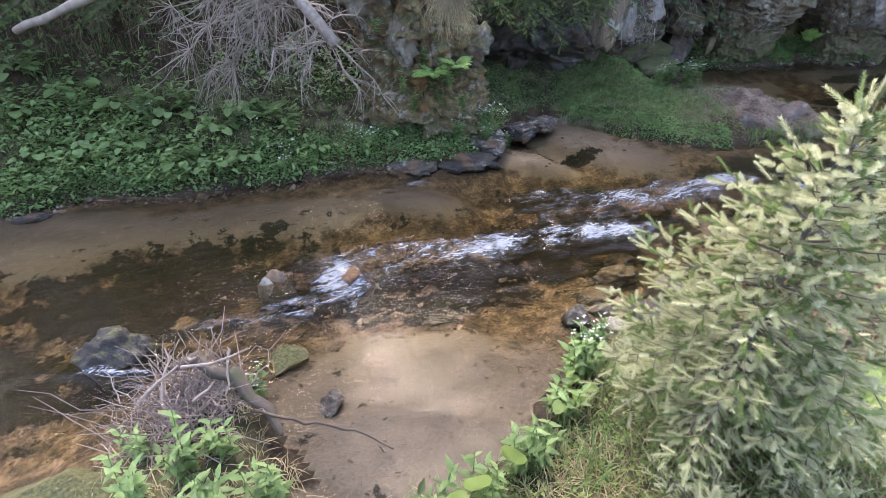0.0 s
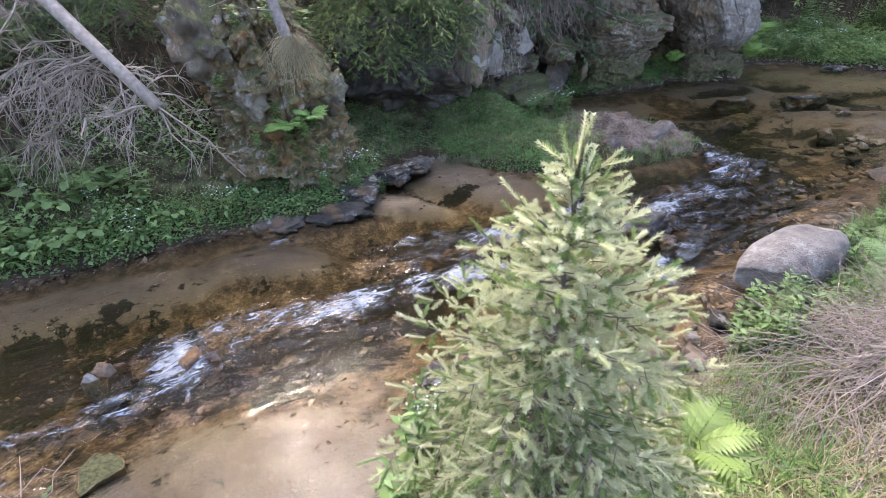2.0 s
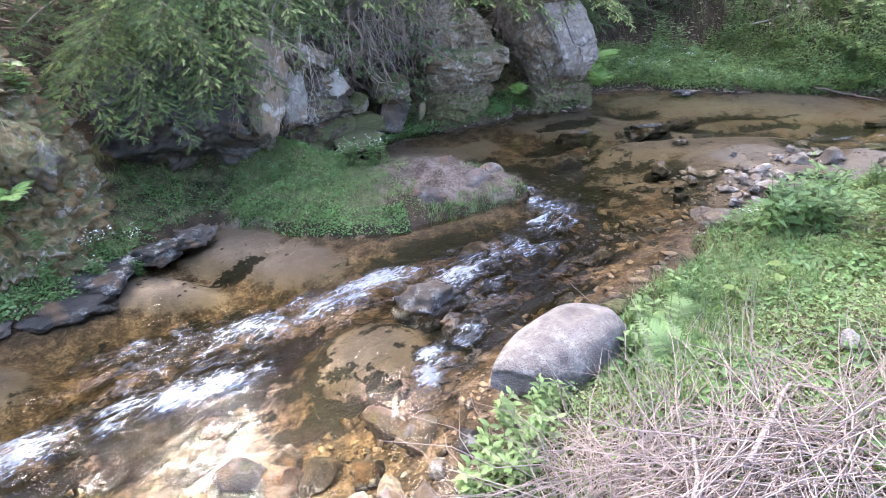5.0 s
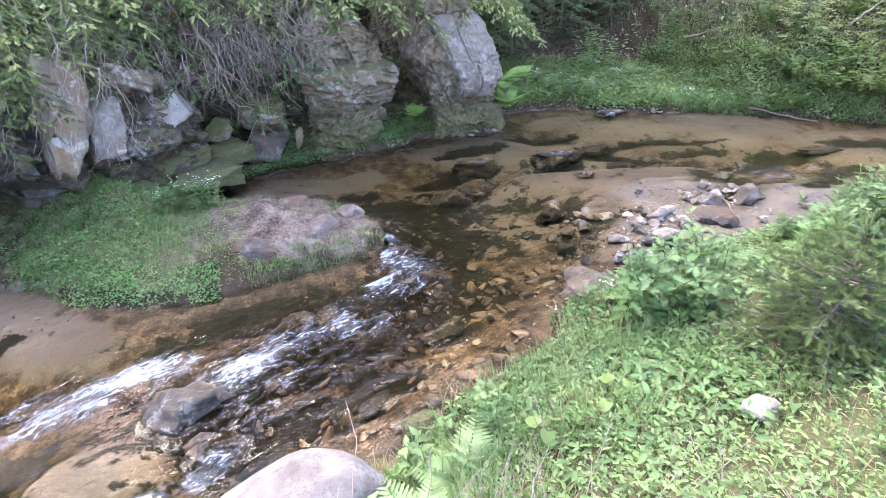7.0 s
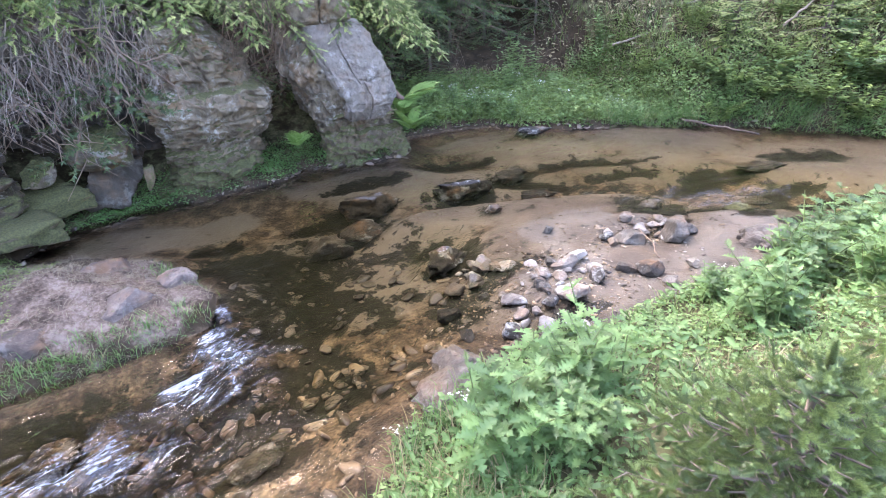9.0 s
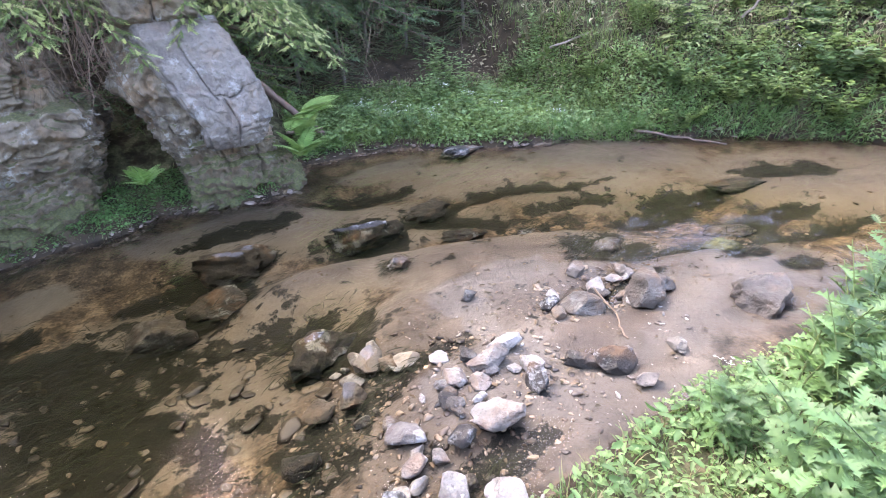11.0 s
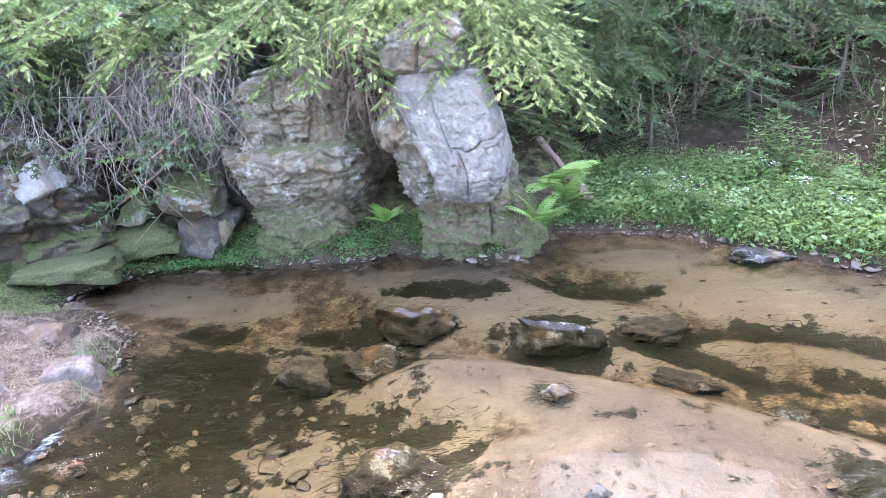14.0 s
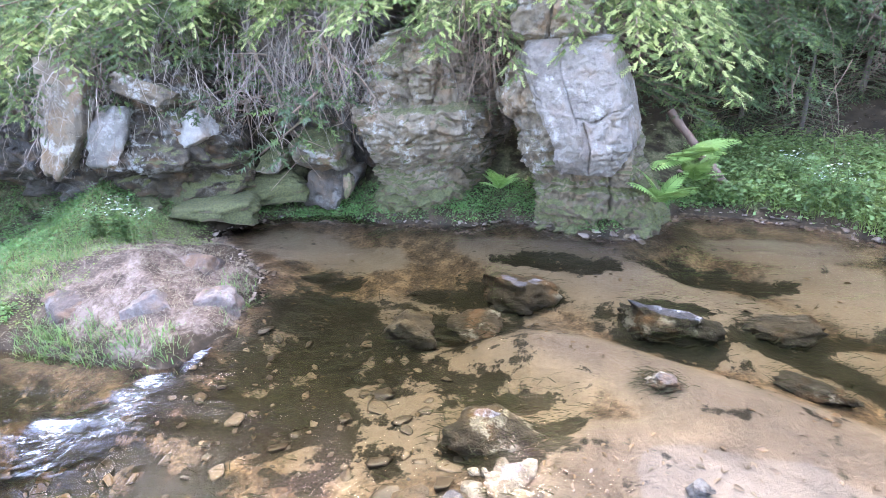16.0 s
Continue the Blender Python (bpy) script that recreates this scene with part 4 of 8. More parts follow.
rock_wall("rock_body", "darker brown-grey rock behind and below the slab", ROCK_GREY, 13, (-0.2, 0.06, 0.2, 0.36, 0.5, 0.62, 0.8, 1.05, 1.3, 1.5), (6.26, 6.25, 6.2, 6.16, 6.1, 6.06, 6.0, 5.9, 5.86, 5.88), (8.06, 8.05, 8.04, 7.96, 7.88, 7.86, 7.83, 7.86, 7.93, 8.1),
          (9.2,) * 10, (0.56, 0.53, 0.48, 0.45, 0.46, 0.46, 0.44, 0.48, 0.4, 0.3), 0.06, [[(5.6, 0.9), (5.75, 0.6), (5.9, 0.3)], [(6.05, 0.5), (6.1, 0.25)], [(6.4, 0.45), (6.38, 0.15)]], (0.5, 0.33),
          rows=160, cols=220, cell=(3.0, 5.0), box=0.36, wide=0.012, fine=0.6, parent=_lean)
rock_wall("top_block", "grey mossy block above the slab", ROCK_GREY, 23, (1.42, 1.5, 1.62, 1.75, 1.9), (5.86, 5.86, 5.86, 5.9, 5.95), (7.98, 7.86, 7.86, 7.92, 8.1), (8.8,) * 5, (0.3, 0.33, 0.33, 0.31, 0.22), 0.035, [[(5.9, 1.9), (5.85, 1.42)]], rows=60, cols=140, box=0.3, wide=0.01, fine=0.6, parent=_lean)
rock_wall("ledged_rock", "rounded grey rock with bedding ledges over a mossy foot", ROCK_GREY, 4,
          (-0.2, 0.1, 0.38, 0.5, 0.62, 0.85, 0.93, 0.98, 1.2, 1.45, 1.6), (4.55, 4.57, 4.6, 4.64, 4.66, 4.66, 4.62, 4.6, 4.58, 4.5, 4.5), (7.98, 8.0, 8.02, 7.92, 7.8, 7.74, 7.76, 7.9, 7.95, 8.05, 8.25),
          (9.4, 9.4, 9.4, 9.4, 9.4, 9.4, 9.4, 9.3, 9.2, 9.1, 9.0), (0.58, 0.53, 0.5, 0.52, 0.58, 0.62, 0.61, 0.53, 0.5, 0.36, 0.2), 0.06, [[(4.5, 1.5), (4.62, 1.25), (4.7, 1.0)], [(4.95, 1.2), (4.9, 0.98)]], (0.95, 0.66, 1.22), rows=190, cols=210, cell=(3.5, 13.0), fine=0.55)
rock_wall("low_rock", "low broken grey rock under the spruce boughs", ROCK_GREY, 5, (0.0, 0.3, 0.42, 0.5, 0.8, 1.2, 1.6), (0, 0, 0, 0, -0.05, -0.1, -0.2), (-0.45, -0.45, -0.5, -0.66, -0.6, -0.4, -0.1), (0.9, 0.9, 0.9, 0.9, 0.9, 0.9, 0.9), (0.72, 0.72, 0.72, 0.72, 0.68, 0.6, 0.4), 0.1,
          [[(0.2, 1.4), (0.3, 0.4)], [(-0.3, 1.3), (-0.2, 0.4)]], (0.45,), rows=90, cols=150, at=(2.03, 7.72), turn=38)
outcrop("rock_slab", "broken pale slabs with lichen leaning under the boughs",
        [("slab", (2.22, 6.88, 0.82), (0.34, 0.2, 0.62), (-12, 10, 34), ROCK_PALE, 24, 0.97), ("slab", (1.98, 6.74, 0.98), (0.4, 0.4, 1.1), (-8, 10, 30), ROCK_GREY, 25, 0.97),
         ("slab", (2.76, 7.34, 0.84), (0.42, 0.22, 0.3), (-14, -24, 36), ROCK_PALE, 26, 0.97), ("slab", (2.5, 7.2, 1.14), (0.7, 0.36, 0.2), (-14, 24, 36), ROCK_GREY, 27, 0.97)], 0.14, 2)
# back of the hollow: shade painted in by the dark stone colour
rock_wall("hollow_rock", "rock at the back of the hollow, its shade in the dark colour", ROCK_WET_SHADED, 6, (-0.1, 0.5, 1.2, 1.8), (3.2, 3.2, 3.2, 3.2), (8.6, 8.75, 8.5, 8.4), (10, 10, 10, 10), (1.0, 0.95, 0.9, 0.9), 0.12, rows=50, cols=90)
# the lowest block is coloured dark for the hollow's shade
outcrop("rock_block", "mossy rock blocks piled in the hollow",
        [("block", (3.55, 8.28, 0.12), (0.7, 0.5, 0.5), (0, 3, 5), ROCK_WET_SHADED, 33, 0.8), ("block", (3.55, 8.14, 0.52), (0.62, 0.55, 0.42), (0, 3, 12), ROCK_MOSSY, 34, 0.9), ("block", (3.02, 8.0, 0.42), (0.3, 0.35, 0.3), (0, 14, 20), ROCK_MOSSY, 35, 0.9), ("block", (2.95, 7.95, 0.14), (0.9, 0.5, 0.32), (0, 0, 30), ROCK_MOSSY, 36, 0.9),
         ("block", (3.93, 7.98, 0.2), (0.1, 0.1, 0.3), (0, 5, 0), ROCK_GREY, 37, 0.8)])
outcrop("rock_slab", "flat mossy rock slab at the water's edge",
        [("slab", (2.85, 7.3, 0.07), (0.85, 0.5, 0.26), (3, 0, 34), ROCK_MOSSY, 43, 0.92), ("slab", (2.2, 6.85, 0.12), (0.75, 0.42, 0.26), (3, 0, 30), ROCK_MOSSY, 44, 0.92)])
_face = rock_wall("ochre_rock_face", "ochre and grey mossy rock face above the brook", ROCK_OCHRE, 7, (-0.1, 0.25, 0.5, 0.8, 1.2, 1.6, 2.0), (-0.25, -0.25, -0.25, -0.25, -0.35, -0.5, -0.6), (5.05, 5.1, 5.15, 5.12, 5.25, 5.4, 5.7), (6.6, 6.6, 6.6, 6.6, 6.6, 6.6, 6.6),
          (0.75, 0.7, 0.66, 0.66, 0.6, 0.5, 0.3), 0.11, [[(-0.15, 1.3), (-0.1, 0.7), (0.0, 0.3)], [(-0.55, 1.5), (-0.5, 0.6)]], rows=130, cols=190, box=0.6, fine=0.5)
for _at, _size, _turn, _seed in [((-0.78, 5.42, 1.4), (0.75, 0.6, 1.0), (-14, 4, 8), 54), ((-0.45, 5.3, 0.9), (0.42, 0.4, 0.55), (-15, 10, 10), 57), ((0.25, 5.4, 0.8), (0.45, 0.45, 0.6), (-12, 0, 10), 59)]:
    _p = part("lichened_block", rock_mesh("lichened_block", _size, _seed, cuts=16, rough=0.34, square=0.55, detail=5), ROCK_MOSSY, _face, "grey lichened block set in the face")
    _p.location = Vector(_at) - _face.location
    _p.rotation_euler = [radians(a) for a in _turn]
# shade under the boughs is put into this rock's dark colour
rock_wall("overhanging_rock", "overhanging rock below the boughs, the hollow's shade in its dark colour", ROCK_WET_SHADED, 8, (-0.1, 0.3, 0.55, 0.9, 1.3), (1.1, 1.1, 1.1, 1.1, 1.1), (6.75, 6.8, 6.45, 6.45, 6.7), (7.8, 7.8, 7.8, 7.8, 7.8), (0.85, 0.8, 0.85, 0.8, 0.6), 0.12, rows=60, cols=110)
outcrop("rock_block", "grey broken blocks beside the hollow",
        [("block", (1.75, 6.95, 0.55), (0.5, 0.5, 0.7), (0, 0, 0), ROCK_GREY, 64, 0.9)])
# roof of the hollow, coloured dark to deepen its shade
stone("overhanging_rock", (3.25, 8.85, 1.3), (2.0, 1.2, 0.7), 66, ROCK_WET_SHADED, "mossy rock roofing the hollow, shade in its dark colour", 8, sink=0.2, cuts=7, detail=4, rough=0.12, square=0.6)
ISLET = rock_mat("islet_rock", (0.0612, 0.0446, 0.036), (0.1584, 0.1224, 0.1044), 0.12, 0.15, rust=0.35)
for k, (x, y, sx, sy, turn) in enumerate([(3.95, 5.72, 0.6, 0.36, -10), (3.4, 5.56, 0.6, 0.3, 12), (3.75, 6.25, 0.5, 0.3, 10), (4.2, 5.95, 0.4, 0.3, 60)]):
    stone("islet_rock", (x, y), (sx, sy, 0.26), 71 + 900 * k, ISLET, "low reddish-grey bedrock showing through the islet's dry grass", turn, sink=0.76, cuts=6, detail=4, rough=0.12, grain=5.0, group="islet rocks")
outcrop("bedrock_ledge", "dark brown bedrock ledge stepping down to the water",
        [("slab", (0.1, 4.9, -0.17), (1.0, 0.5, 0.2), (4, 3, 12), ROCK_BROWN, 72, 0.5), ("slab", (-0.35, 4.78, -0.19), (0.6, 0.4, 0.18), (3, -3, -6), ROCK_BROWN, 73, 0.5), ("slab", (0.5, 5.15, -0.11), (0.6, 0.45, 0.2), (5, 4, 30), ROCK_BROWN, 77, 0.5),
         ("slab", (0.85, 5.5, -0.08), (0.5, 0.4, 0.18), (2, 5, 50), ROCK_BROWN, 78, 0.5), ("slab", (1.15, 5.65, -0.08), (0.4, 0.3, 0.14), (2, 5, 20), ROCK_BROWN, 79, 0.5)], 0.34)
_big = stone("boulder", (3.48, 2.9, -0.02), (0.93, 0.48, 0.5), 74, ROCK_BOULDER, "smooth pale grey boulder at the water's edge", 10, (0, 0), sink=0.22, cuts=4, detail=5, rough=0.03, square=0.08, bite=(0.7, 0.92))
for v in _big.data.vertices:      # a wedge: low tip at one end, highest past the middle
    u = v.co.x / 0.465
    v.co.z *= float(np.interp(u, (-1, -0.55, 0.0, 0.35, 0.7, 1), (0.35, 0.6, 0.9, 1.12, 1.12, 0.8))) if v.co.z > 0 else 0.8
    v.co.y *= float(np.interp(u, (-1, -0.4, 0.4, 1), (0.55, 0.95, 1.05, 0.85)))
stone("boulder", (-2.06, 2.23), (0.6, 0.42, 0.46), 75, rock_mat("capped_rock", (0.03, 0.025, 0.02), (0.14, 0.115, 0.085), 0.2, 0.45, wet=0.5), "dark wet boulder with a cap of dry moss", 8, sink=0.12, cuts=12, detail=5, rough=0.2, square=0.4)
stone("bank_rock", (-1.75, 1.05), (0.8, 0.6, 0.3), 76, ROCK_GREY, "grey bank rock beneath the weeds", 20, sink=0.4, cuts=6, detail=4)
STREAM_STONES = [  # x, y, size, turn, material, words
    (5.36, 6.45, (0.5, 0.38, 0.3), 20, ROCK_WET_SHADED, 0.2), (5.85, 7.1, (0.62, 0.38, 0.3), -12, ROCK_BROWN, 0.25), (5.75, 6.72, (0.46, 0.42, 0.2), 0, ROCK_BROWN, 0.3), (6.85, 6.9, (0.66, 0.3, 0.26), -10, ROCK_BROWN, 0.28), (7.55, 7.12, (0.5, 0.3, 0.2), 12, ROCK_WET_SHADED, 0.3),
    (6.88, 6.2, (0.18, 0.13, 0.1), 0, ROCK_BROWN, 0), (6.2, 5.66, (0.5, 0.3, 0.24), 30, ROCK_BROWN, 0.2), (8.32, 4.6, (0.42, 0.28, 0.2), 0, ROCK_WET_SHADED, 0), (7.95, 5.05, (0.36, 0.24, 0.12), 10, ROCK_WET_SHADED, 0),
    (8.75, 5.2, (0.32, 0.2, 0.1), -15, ROCK_GREY, 0), (8.5, 8.2, (0.5, 0.3, 0.12), -20, ROCK_BROWN, 0), (2.95, 3.98, (0.6, 0.42, 0.38), -20, ROCK_BROWN, 0.15), (3.12, 3.68, (0.36, 0.28, 0.3), 10, ROCK_WET_SHADED, 0.15),
    (3.0, 3.5, (0.22, 0.18, 0.12), 0, ROCK_WET_SHADED, 0), (1.84, 2.98, (0.26, 0.22, 0.2), 0, ROCK_BROWN, 0), (1.35, 3.15, (0.4, 0.25, 0.2), 25, ROCK_WET_SHADED, 0), (1.15, 2.9, (0.35, 0.22, 0.2), 10, ROCK_WET_SHADED, 0),
    (-1.22, 2.98, (0.34, 0.24, 0.3), -20, ROCK_WET_SHADED, 0.1), (-1.3, 2.95, (0.14, 0.1, 0.3), -20, ROCK_PALE, 0.1), (-0.05, 2.68, (0.22, 0.14, 0.08), 0, ROCK_WET_SHADED, 0), (1.45, 3.4, (0.3, 0.2, 0.16), 0, ROCK_WET_SHADED, 0),
    (5.72, 4.32, (0.34, 0.26, 0.14), 0, ROCK_WET_SHADED, 0), (5.55, 4.0, (0.5, 0.3, 0.16), 20, ROCK_WET_SHADED, 0), (3.6, 4.75, (0.36, 0.22, 0.16), 10, ROCK_BROWN, 0), (4.6, 4.3, (0.3, 0.22, 0.12), 0, ROCK_BROWN, 0), (4.0, 3.75, (0.32, 0.18, 0.12), 30, ROCK_WET_SHADED, 0),
    (-0.98, 2.2, (0.3, 0.24, 0.18), 0, ROCK_OCHRE, 0), (-0.62, 1.85, (0.14, 0.22, 0.12), 15, ROCK_WET_SHADED, 0), (4.2, 3.4, (0.22, 0.18, 0.16), 0, ROCK_MOSSY, 0), (-3.55, 3.8, (0.3, 0.12, 0.1), 15, ROCK_WET_SHADED, 0),
    (9.3, 5.5, (0.4, 0.2, 0.1), -20, ROCK_WET_SHADED, 0), (9.9, 5.9, (0.5, 0.25, 0.1), -30, ROCK_WET_SHADED, 0), (8.2, 5.65, (0.28, 0.2, 0.1), 0, ROCK_WET_SHADED, 0), (7.6, 6.6, (0.35, 0.2, 0.1), -15, ROCK_BROWN, 0), (8.0, 6.3, (0.25, 0.16, 0.08), 0, ROCK_BROWN, 0)]
for k, (x, y, size, turn, m_, deep) in enumerate(STREAM_STONES):
    stone("stream_stone", (x, y), size, 100 + k, m_, {"wet_or_shaded_rock": "dark wet stone in the brook", "brown_stone": "brown algae-covered stone in the brook", "grey_rock": "grey stone in the shallows",
          "pale_stone": "small pale stone standing in the rapids", "ochre_rock": "mossy ochre stone at the beach", "mossy_rock": "small moss-covered stone by the bank"}[m_.name], turn, sink=deep or 0.3, group="stones in the brook", detail=4, cuts=8, rough=0.24)
BAR_STONES = [(6.52, 5.24, 0.2, ROCK_PALE), (6.34, 5.32, 0.25, ROCK_PALE), (6.4, 5.43, 0.13, ROCK_PALE), (6.24, 5.25, 0.15, ROCK_PALE), (6.93, 4.97, 0.19, ROCK_PALE), (6.8, 4.9, 0.22, ROCK_STONE), (7.7, 5.2, 0.19, ROCK_PALE), (7.43, 5.24, 0.11, ROCK_PALE),
              (7.84, 5.2, 0.11, ROCK_PALE), (7.47, 5.05, 0.27, ROCK_WET_SHADED), (7.33, 5.16, 0.16, ROCK_BROWN), (7.83, 4.94, 0.36, ROCK_WET_SHADED), (6.62, 4.9, 0.17, ROCK_STONE), (7.18, 4.7, 0.18, ROCK_WET_SHADED), (7.28, 4.6, 0.22, ROCK_BROWN), (7.32, 4.46, 0.15, ROCK_STONE),
              (6.2, 5.14, 0.24, ROCK_WET_SHADED), (6.91, 4.7, 0.17, ROCK_BROWN), (6.64, 5.1, 0.13, ROCK_PALE), (6.88, 4.82, 0.08, ROCK_PALE), (7.02, 5.48, 0.13, ROCK_WET_SHADED), (7.7, 5.38, 0.19, ROCK_WET_SHADED), (7.94, 5.25, 0.17, ROCK_WET_SHADED), (6.7, 4.82, 0.12, ROCK_PALE),
              (6.66, 4.62, 0.27, ROCK_PALE), (6.5, 4.62, 0.17, ROCK_BROWN), (6.35, 4.4, 0.18, ROCK_PALE), (6.5, 4.28, 0.2, ROCK_PALE), (6.15, 4.45, 0.2, ROCK_BROWN), (5.9, 4.9, 0.2, ROCK_BROWN), (6.05, 5.12, 0.2, ROCK_WET_SHADED), (7.62, 4.55, 0.13, ROCK_PALE), (6.74, 5.0, 0.15, ROCK_WET_SHADED), (6.3, 4.75, 0.2, ROCK_STONE)]
for k, (x, y, s, m_) in enumerate(BAR_STONES):
    stone("bar_stone", (x, y), (s, s * (0.62 + 0.06 * (k % 4)), s * (0.5 + 0.05 * (k % 3))), 200 + k, m_, {"pale_stone": "pale angular stone on the gravel bar", "grey_stone": "grey stone on the gravel bar", "wet_or_shaded_rock": "dark wet stone on the gravel bar",
          "brown_stone": "rusty brown stone on the gravel bar", "ochre_rock": "yellowish mossy stone on the gravel bar"}[m_.name], 37 * k, sink=0.22, group="stones on the gravel bar", detail=4, cuts=14, square=0.4)
_rng = np.random.default_rng(77)
for k in range(34):
    cx, cy, rx, ry = ((6.55, 4.85, 0.42, 0.28), (7.72, 5.12, 0.25, 0.16), (6.35, 5.32, 0.22, 0.14), (6.2, 4.55, 0.3, 0.16))[(0, 0, 1, 2, 3)[k % 5]]
    x, y, s = cx + rx * _rng.normal() * 0.6, cy + ry * _rng.normal() * 0.6, _rng.uniform(0.06, 0.16)
    m_ = (ROCK_PALE, ROCK_WET_SHADED, ROCK_STONE, ROCK_PALE, ROCK_WET_SHADED, ROCK_BROWN)[k % 6]
    stone("bar_stone", (x, y), (s, s * _rng.uniform(0.6, 0.85), s * _rng.uniform(0.4, 0.65)), 240 + k, m_, {"pale_stone": "pale angular stone on the gravel bar", "grey_stone": "grey stone on the gravel bar", "wet_or_shaded_rock": "dark wet stone on the gravel bar",
          "brown_stone": "rusty brown stone on the gravel bar"}[m_.name], 53 * k, sink=0.2, group="stones on the gravel bar", detail=3, cuts=14, square=0.4)
SHORE_STONES = [(1.86, 2.45, 0.23), (1.78, 2.57, 0.16), (2.0, 2.54, 0.14), (1.7, 2.35, 0.24), (1.86, 2.27, 0.22), (2.39, 2.53, 0.22), (1.98, 2.23, 0.16), (2.16, 2.31, 0.18), (2.51, 2.35, 0.23), (2.13, 2.44, 0.24), (1.78, 2.55, 0.2), (1.62, 2.68, 0.16), (1.95, 2.4, 0.24), (1.72, 2.42, 0.18), (2.02, 2.62, 0.15), (2.2, 2.5, 0.22), (1.45, 2.62, 0.2), (1.3, 2.75, 0.22), (2.35, 2.35, 0.2), (2.55, 2.42, 0.24), (1.55, 2.5, 0.15), (2.1, 2.3, 0.16),
                (1.9, 2.72, 0.12), (2.4, 2.6, 0.16), (2.65, 2.6, 0.18), (2.25, 2.7, 0.14), (1.15, 2.5, 0.2), (0.95, 2.3, 0.16), (2.75, 2.35, 0.2), (1.85, 2.25, 0.2), (1.1, 2.65, 0.24), (0.8, 2.2, 0.13), (1.6, 2.85, 0.42), (2.0, 2.85, 0.36), (1.35, 2.55, 0.34), (2.3, 2.78, 0.3), (2.6, 2.85, 0.34), (2.85, 2.65, 0.26), (2.45, 3.05, 0.36), (0.9, 2.55, 0.3)]
for k, (x, y, s) in enumerate(SHORE_STONES):
    m_ = (ROCK_STONE, ROCK_BROWN, ROCK_PALE, ROCK_WET_SHADED)[(k * 7 + k // 3) % 4] if s < 0.25 else (ROCK_WET_SHADED, ROCK_BROWN)[k % 2]
    stone("shore_stone", (x, y), (s, s * 0.75, s * 0.55), 300 + k, m_, {"pale_stone": "pale stone on the stony shore", "grey_stone": "grey stone on the stony shore", "wet_or_shaded_rock": "dark wet stone on the stony shore", "brown_stone": "rusty stone on the stony shore"}[m_.name],
          61 * k, sink=0.3, group="stones on the stony shore", detail=4, cuts=14, square=0.65)
stone("shore_stone", (1.84, 2.82), (0.28, 0.22, 0.26), 390, ROCK_RUST, "orange-brown rusty stone at the water's edge", 20, sink=0.25, group="stones on the stony shore", detail=4, cuts=12, square=0.5)
stone("stream_stone", (-0.64, 3.03), (0.34, 0.26, 0.34), 391, ROCK_RUST, "orange-brown stone splashed by the small fall", 40, sink=0.02, group="stones in the brook", detail=4, cuts=12, square=0.4)
stone("white_stone", (5.4, 2.55), (0.2, 0.14, 0.11), 401, ROCK_PALE, "white angular stone in the bank grass", 20, sink=0.15, detail=3)
stone("white_stone", (4.62, 2.2), (0.13, 0.11, 0.1), 402, ROCK_PALE, "white angular stone in the bank grass", 70, sink=0.15, detail=3)


def pebbles(name, label, n, cx, cy, rx, ry, lo, hi, material, seed, wet=False, edge=None):
    """Many small broken stones of three shapes strewn over an ellipse; wet: only where water covers them; edge: along a bank instead."""
    rng = np.random.default_rng(seed)
    a, r = rng.uniform(0, 6.283, n), np.sqrt(rng.uniform(0, 1, n))
    x, y = cx + rx * r * np.cos(a), cy + ry * r * np.sin(a)
    if edge is not None:
        line_ = np.array(edge, float)
        k = rng.integers(0, len(line_) - 1, n)
        at = line_[k] + (line_[k + 1] - line_[k]) * rng.uniform(0, 1, n)[:, None] + rng.normal(0, ry, (n, 2))
        x, y = at[:, 0], at[:, 1]
    g = ground_height(x, y)
    ok = (water_level(x, y) - g > 0.02) & in_polygon(x, y, CHANNEL) if wet else np.ones(n, bool)
    x, y, g = x[ok], y[ok], g[ok]
    n = len(x)
    s = lo * (hi / lo) ** (rng.uniform(0, 1, n) ** 2)
    pieces = []
    for k in range(3):
        tpl = rock_mesh("pebble", (1, 1, 1), seed * 10 + k, detail=2, cuts=12, rough=0.3, square=0.3 + 0.2 * k, bite=(0.3, 0.7))
        tv, tf = np.array([v.co[:] for v in tpl.vertices]), np.array([p.vertices[:] for p in tpl.polygons])
        bpy.data.meshes.remove(tpl)
        sel = np.arange(n) % 3 == k
        m = int(sel.sum())
        d = rng.normal(size=(m, 3)) * (1, 1, 0.22)
        flat = rng.uniform(0.2, 0.5, m)
        pieces.append(place((tv, tf), frames(d), np.stack([x[sel], y[sel], g[sel] + s[sel] * flat * 0.1], 1), np.stack([s[sel], s[sel] * rng.uniform(0.55, 0.95, m), s[sel] * flat], 1)))
    v, f = join(*pieces)
    whole(name, mesh_of(name, v, f), material, label, "pebbles", kind="stuff")


def pebble_mat(name, a, b, c):
    m, nt, bsdf, out = shader(name)
    geo = nt.nodes.new("ShaderNodeNewGeometry")
    col = ramp(nt, geo.outputs["Random Per Island"], [(0.0, a), (0.5, b), (1.0, c)])
    col = mixed(nt, calc(nt, "MULTIPLY", noise_tex(nt, geo.outputs["Position"], 80, 4), 0.7), col, (0.03, 0.022, 0.015))
    nt.links.new(col, bsdf.inputs["Base Color"])
    bsdf.inputs["Roughness"].default_value = 0.5
    return m


PEB_DARK = pebble_mat("bed_pebbles", (0.012, 0.009, 0.006), (0.09, 0.058, 0.032), (0.34, 0.25, 0.155))
PEB_POOL = pebble_mat("pool_pebbles", (0.012, 0.01, 0.007), (0.06, 0.046, 0.03), (0.22, 0.175, 0.12))
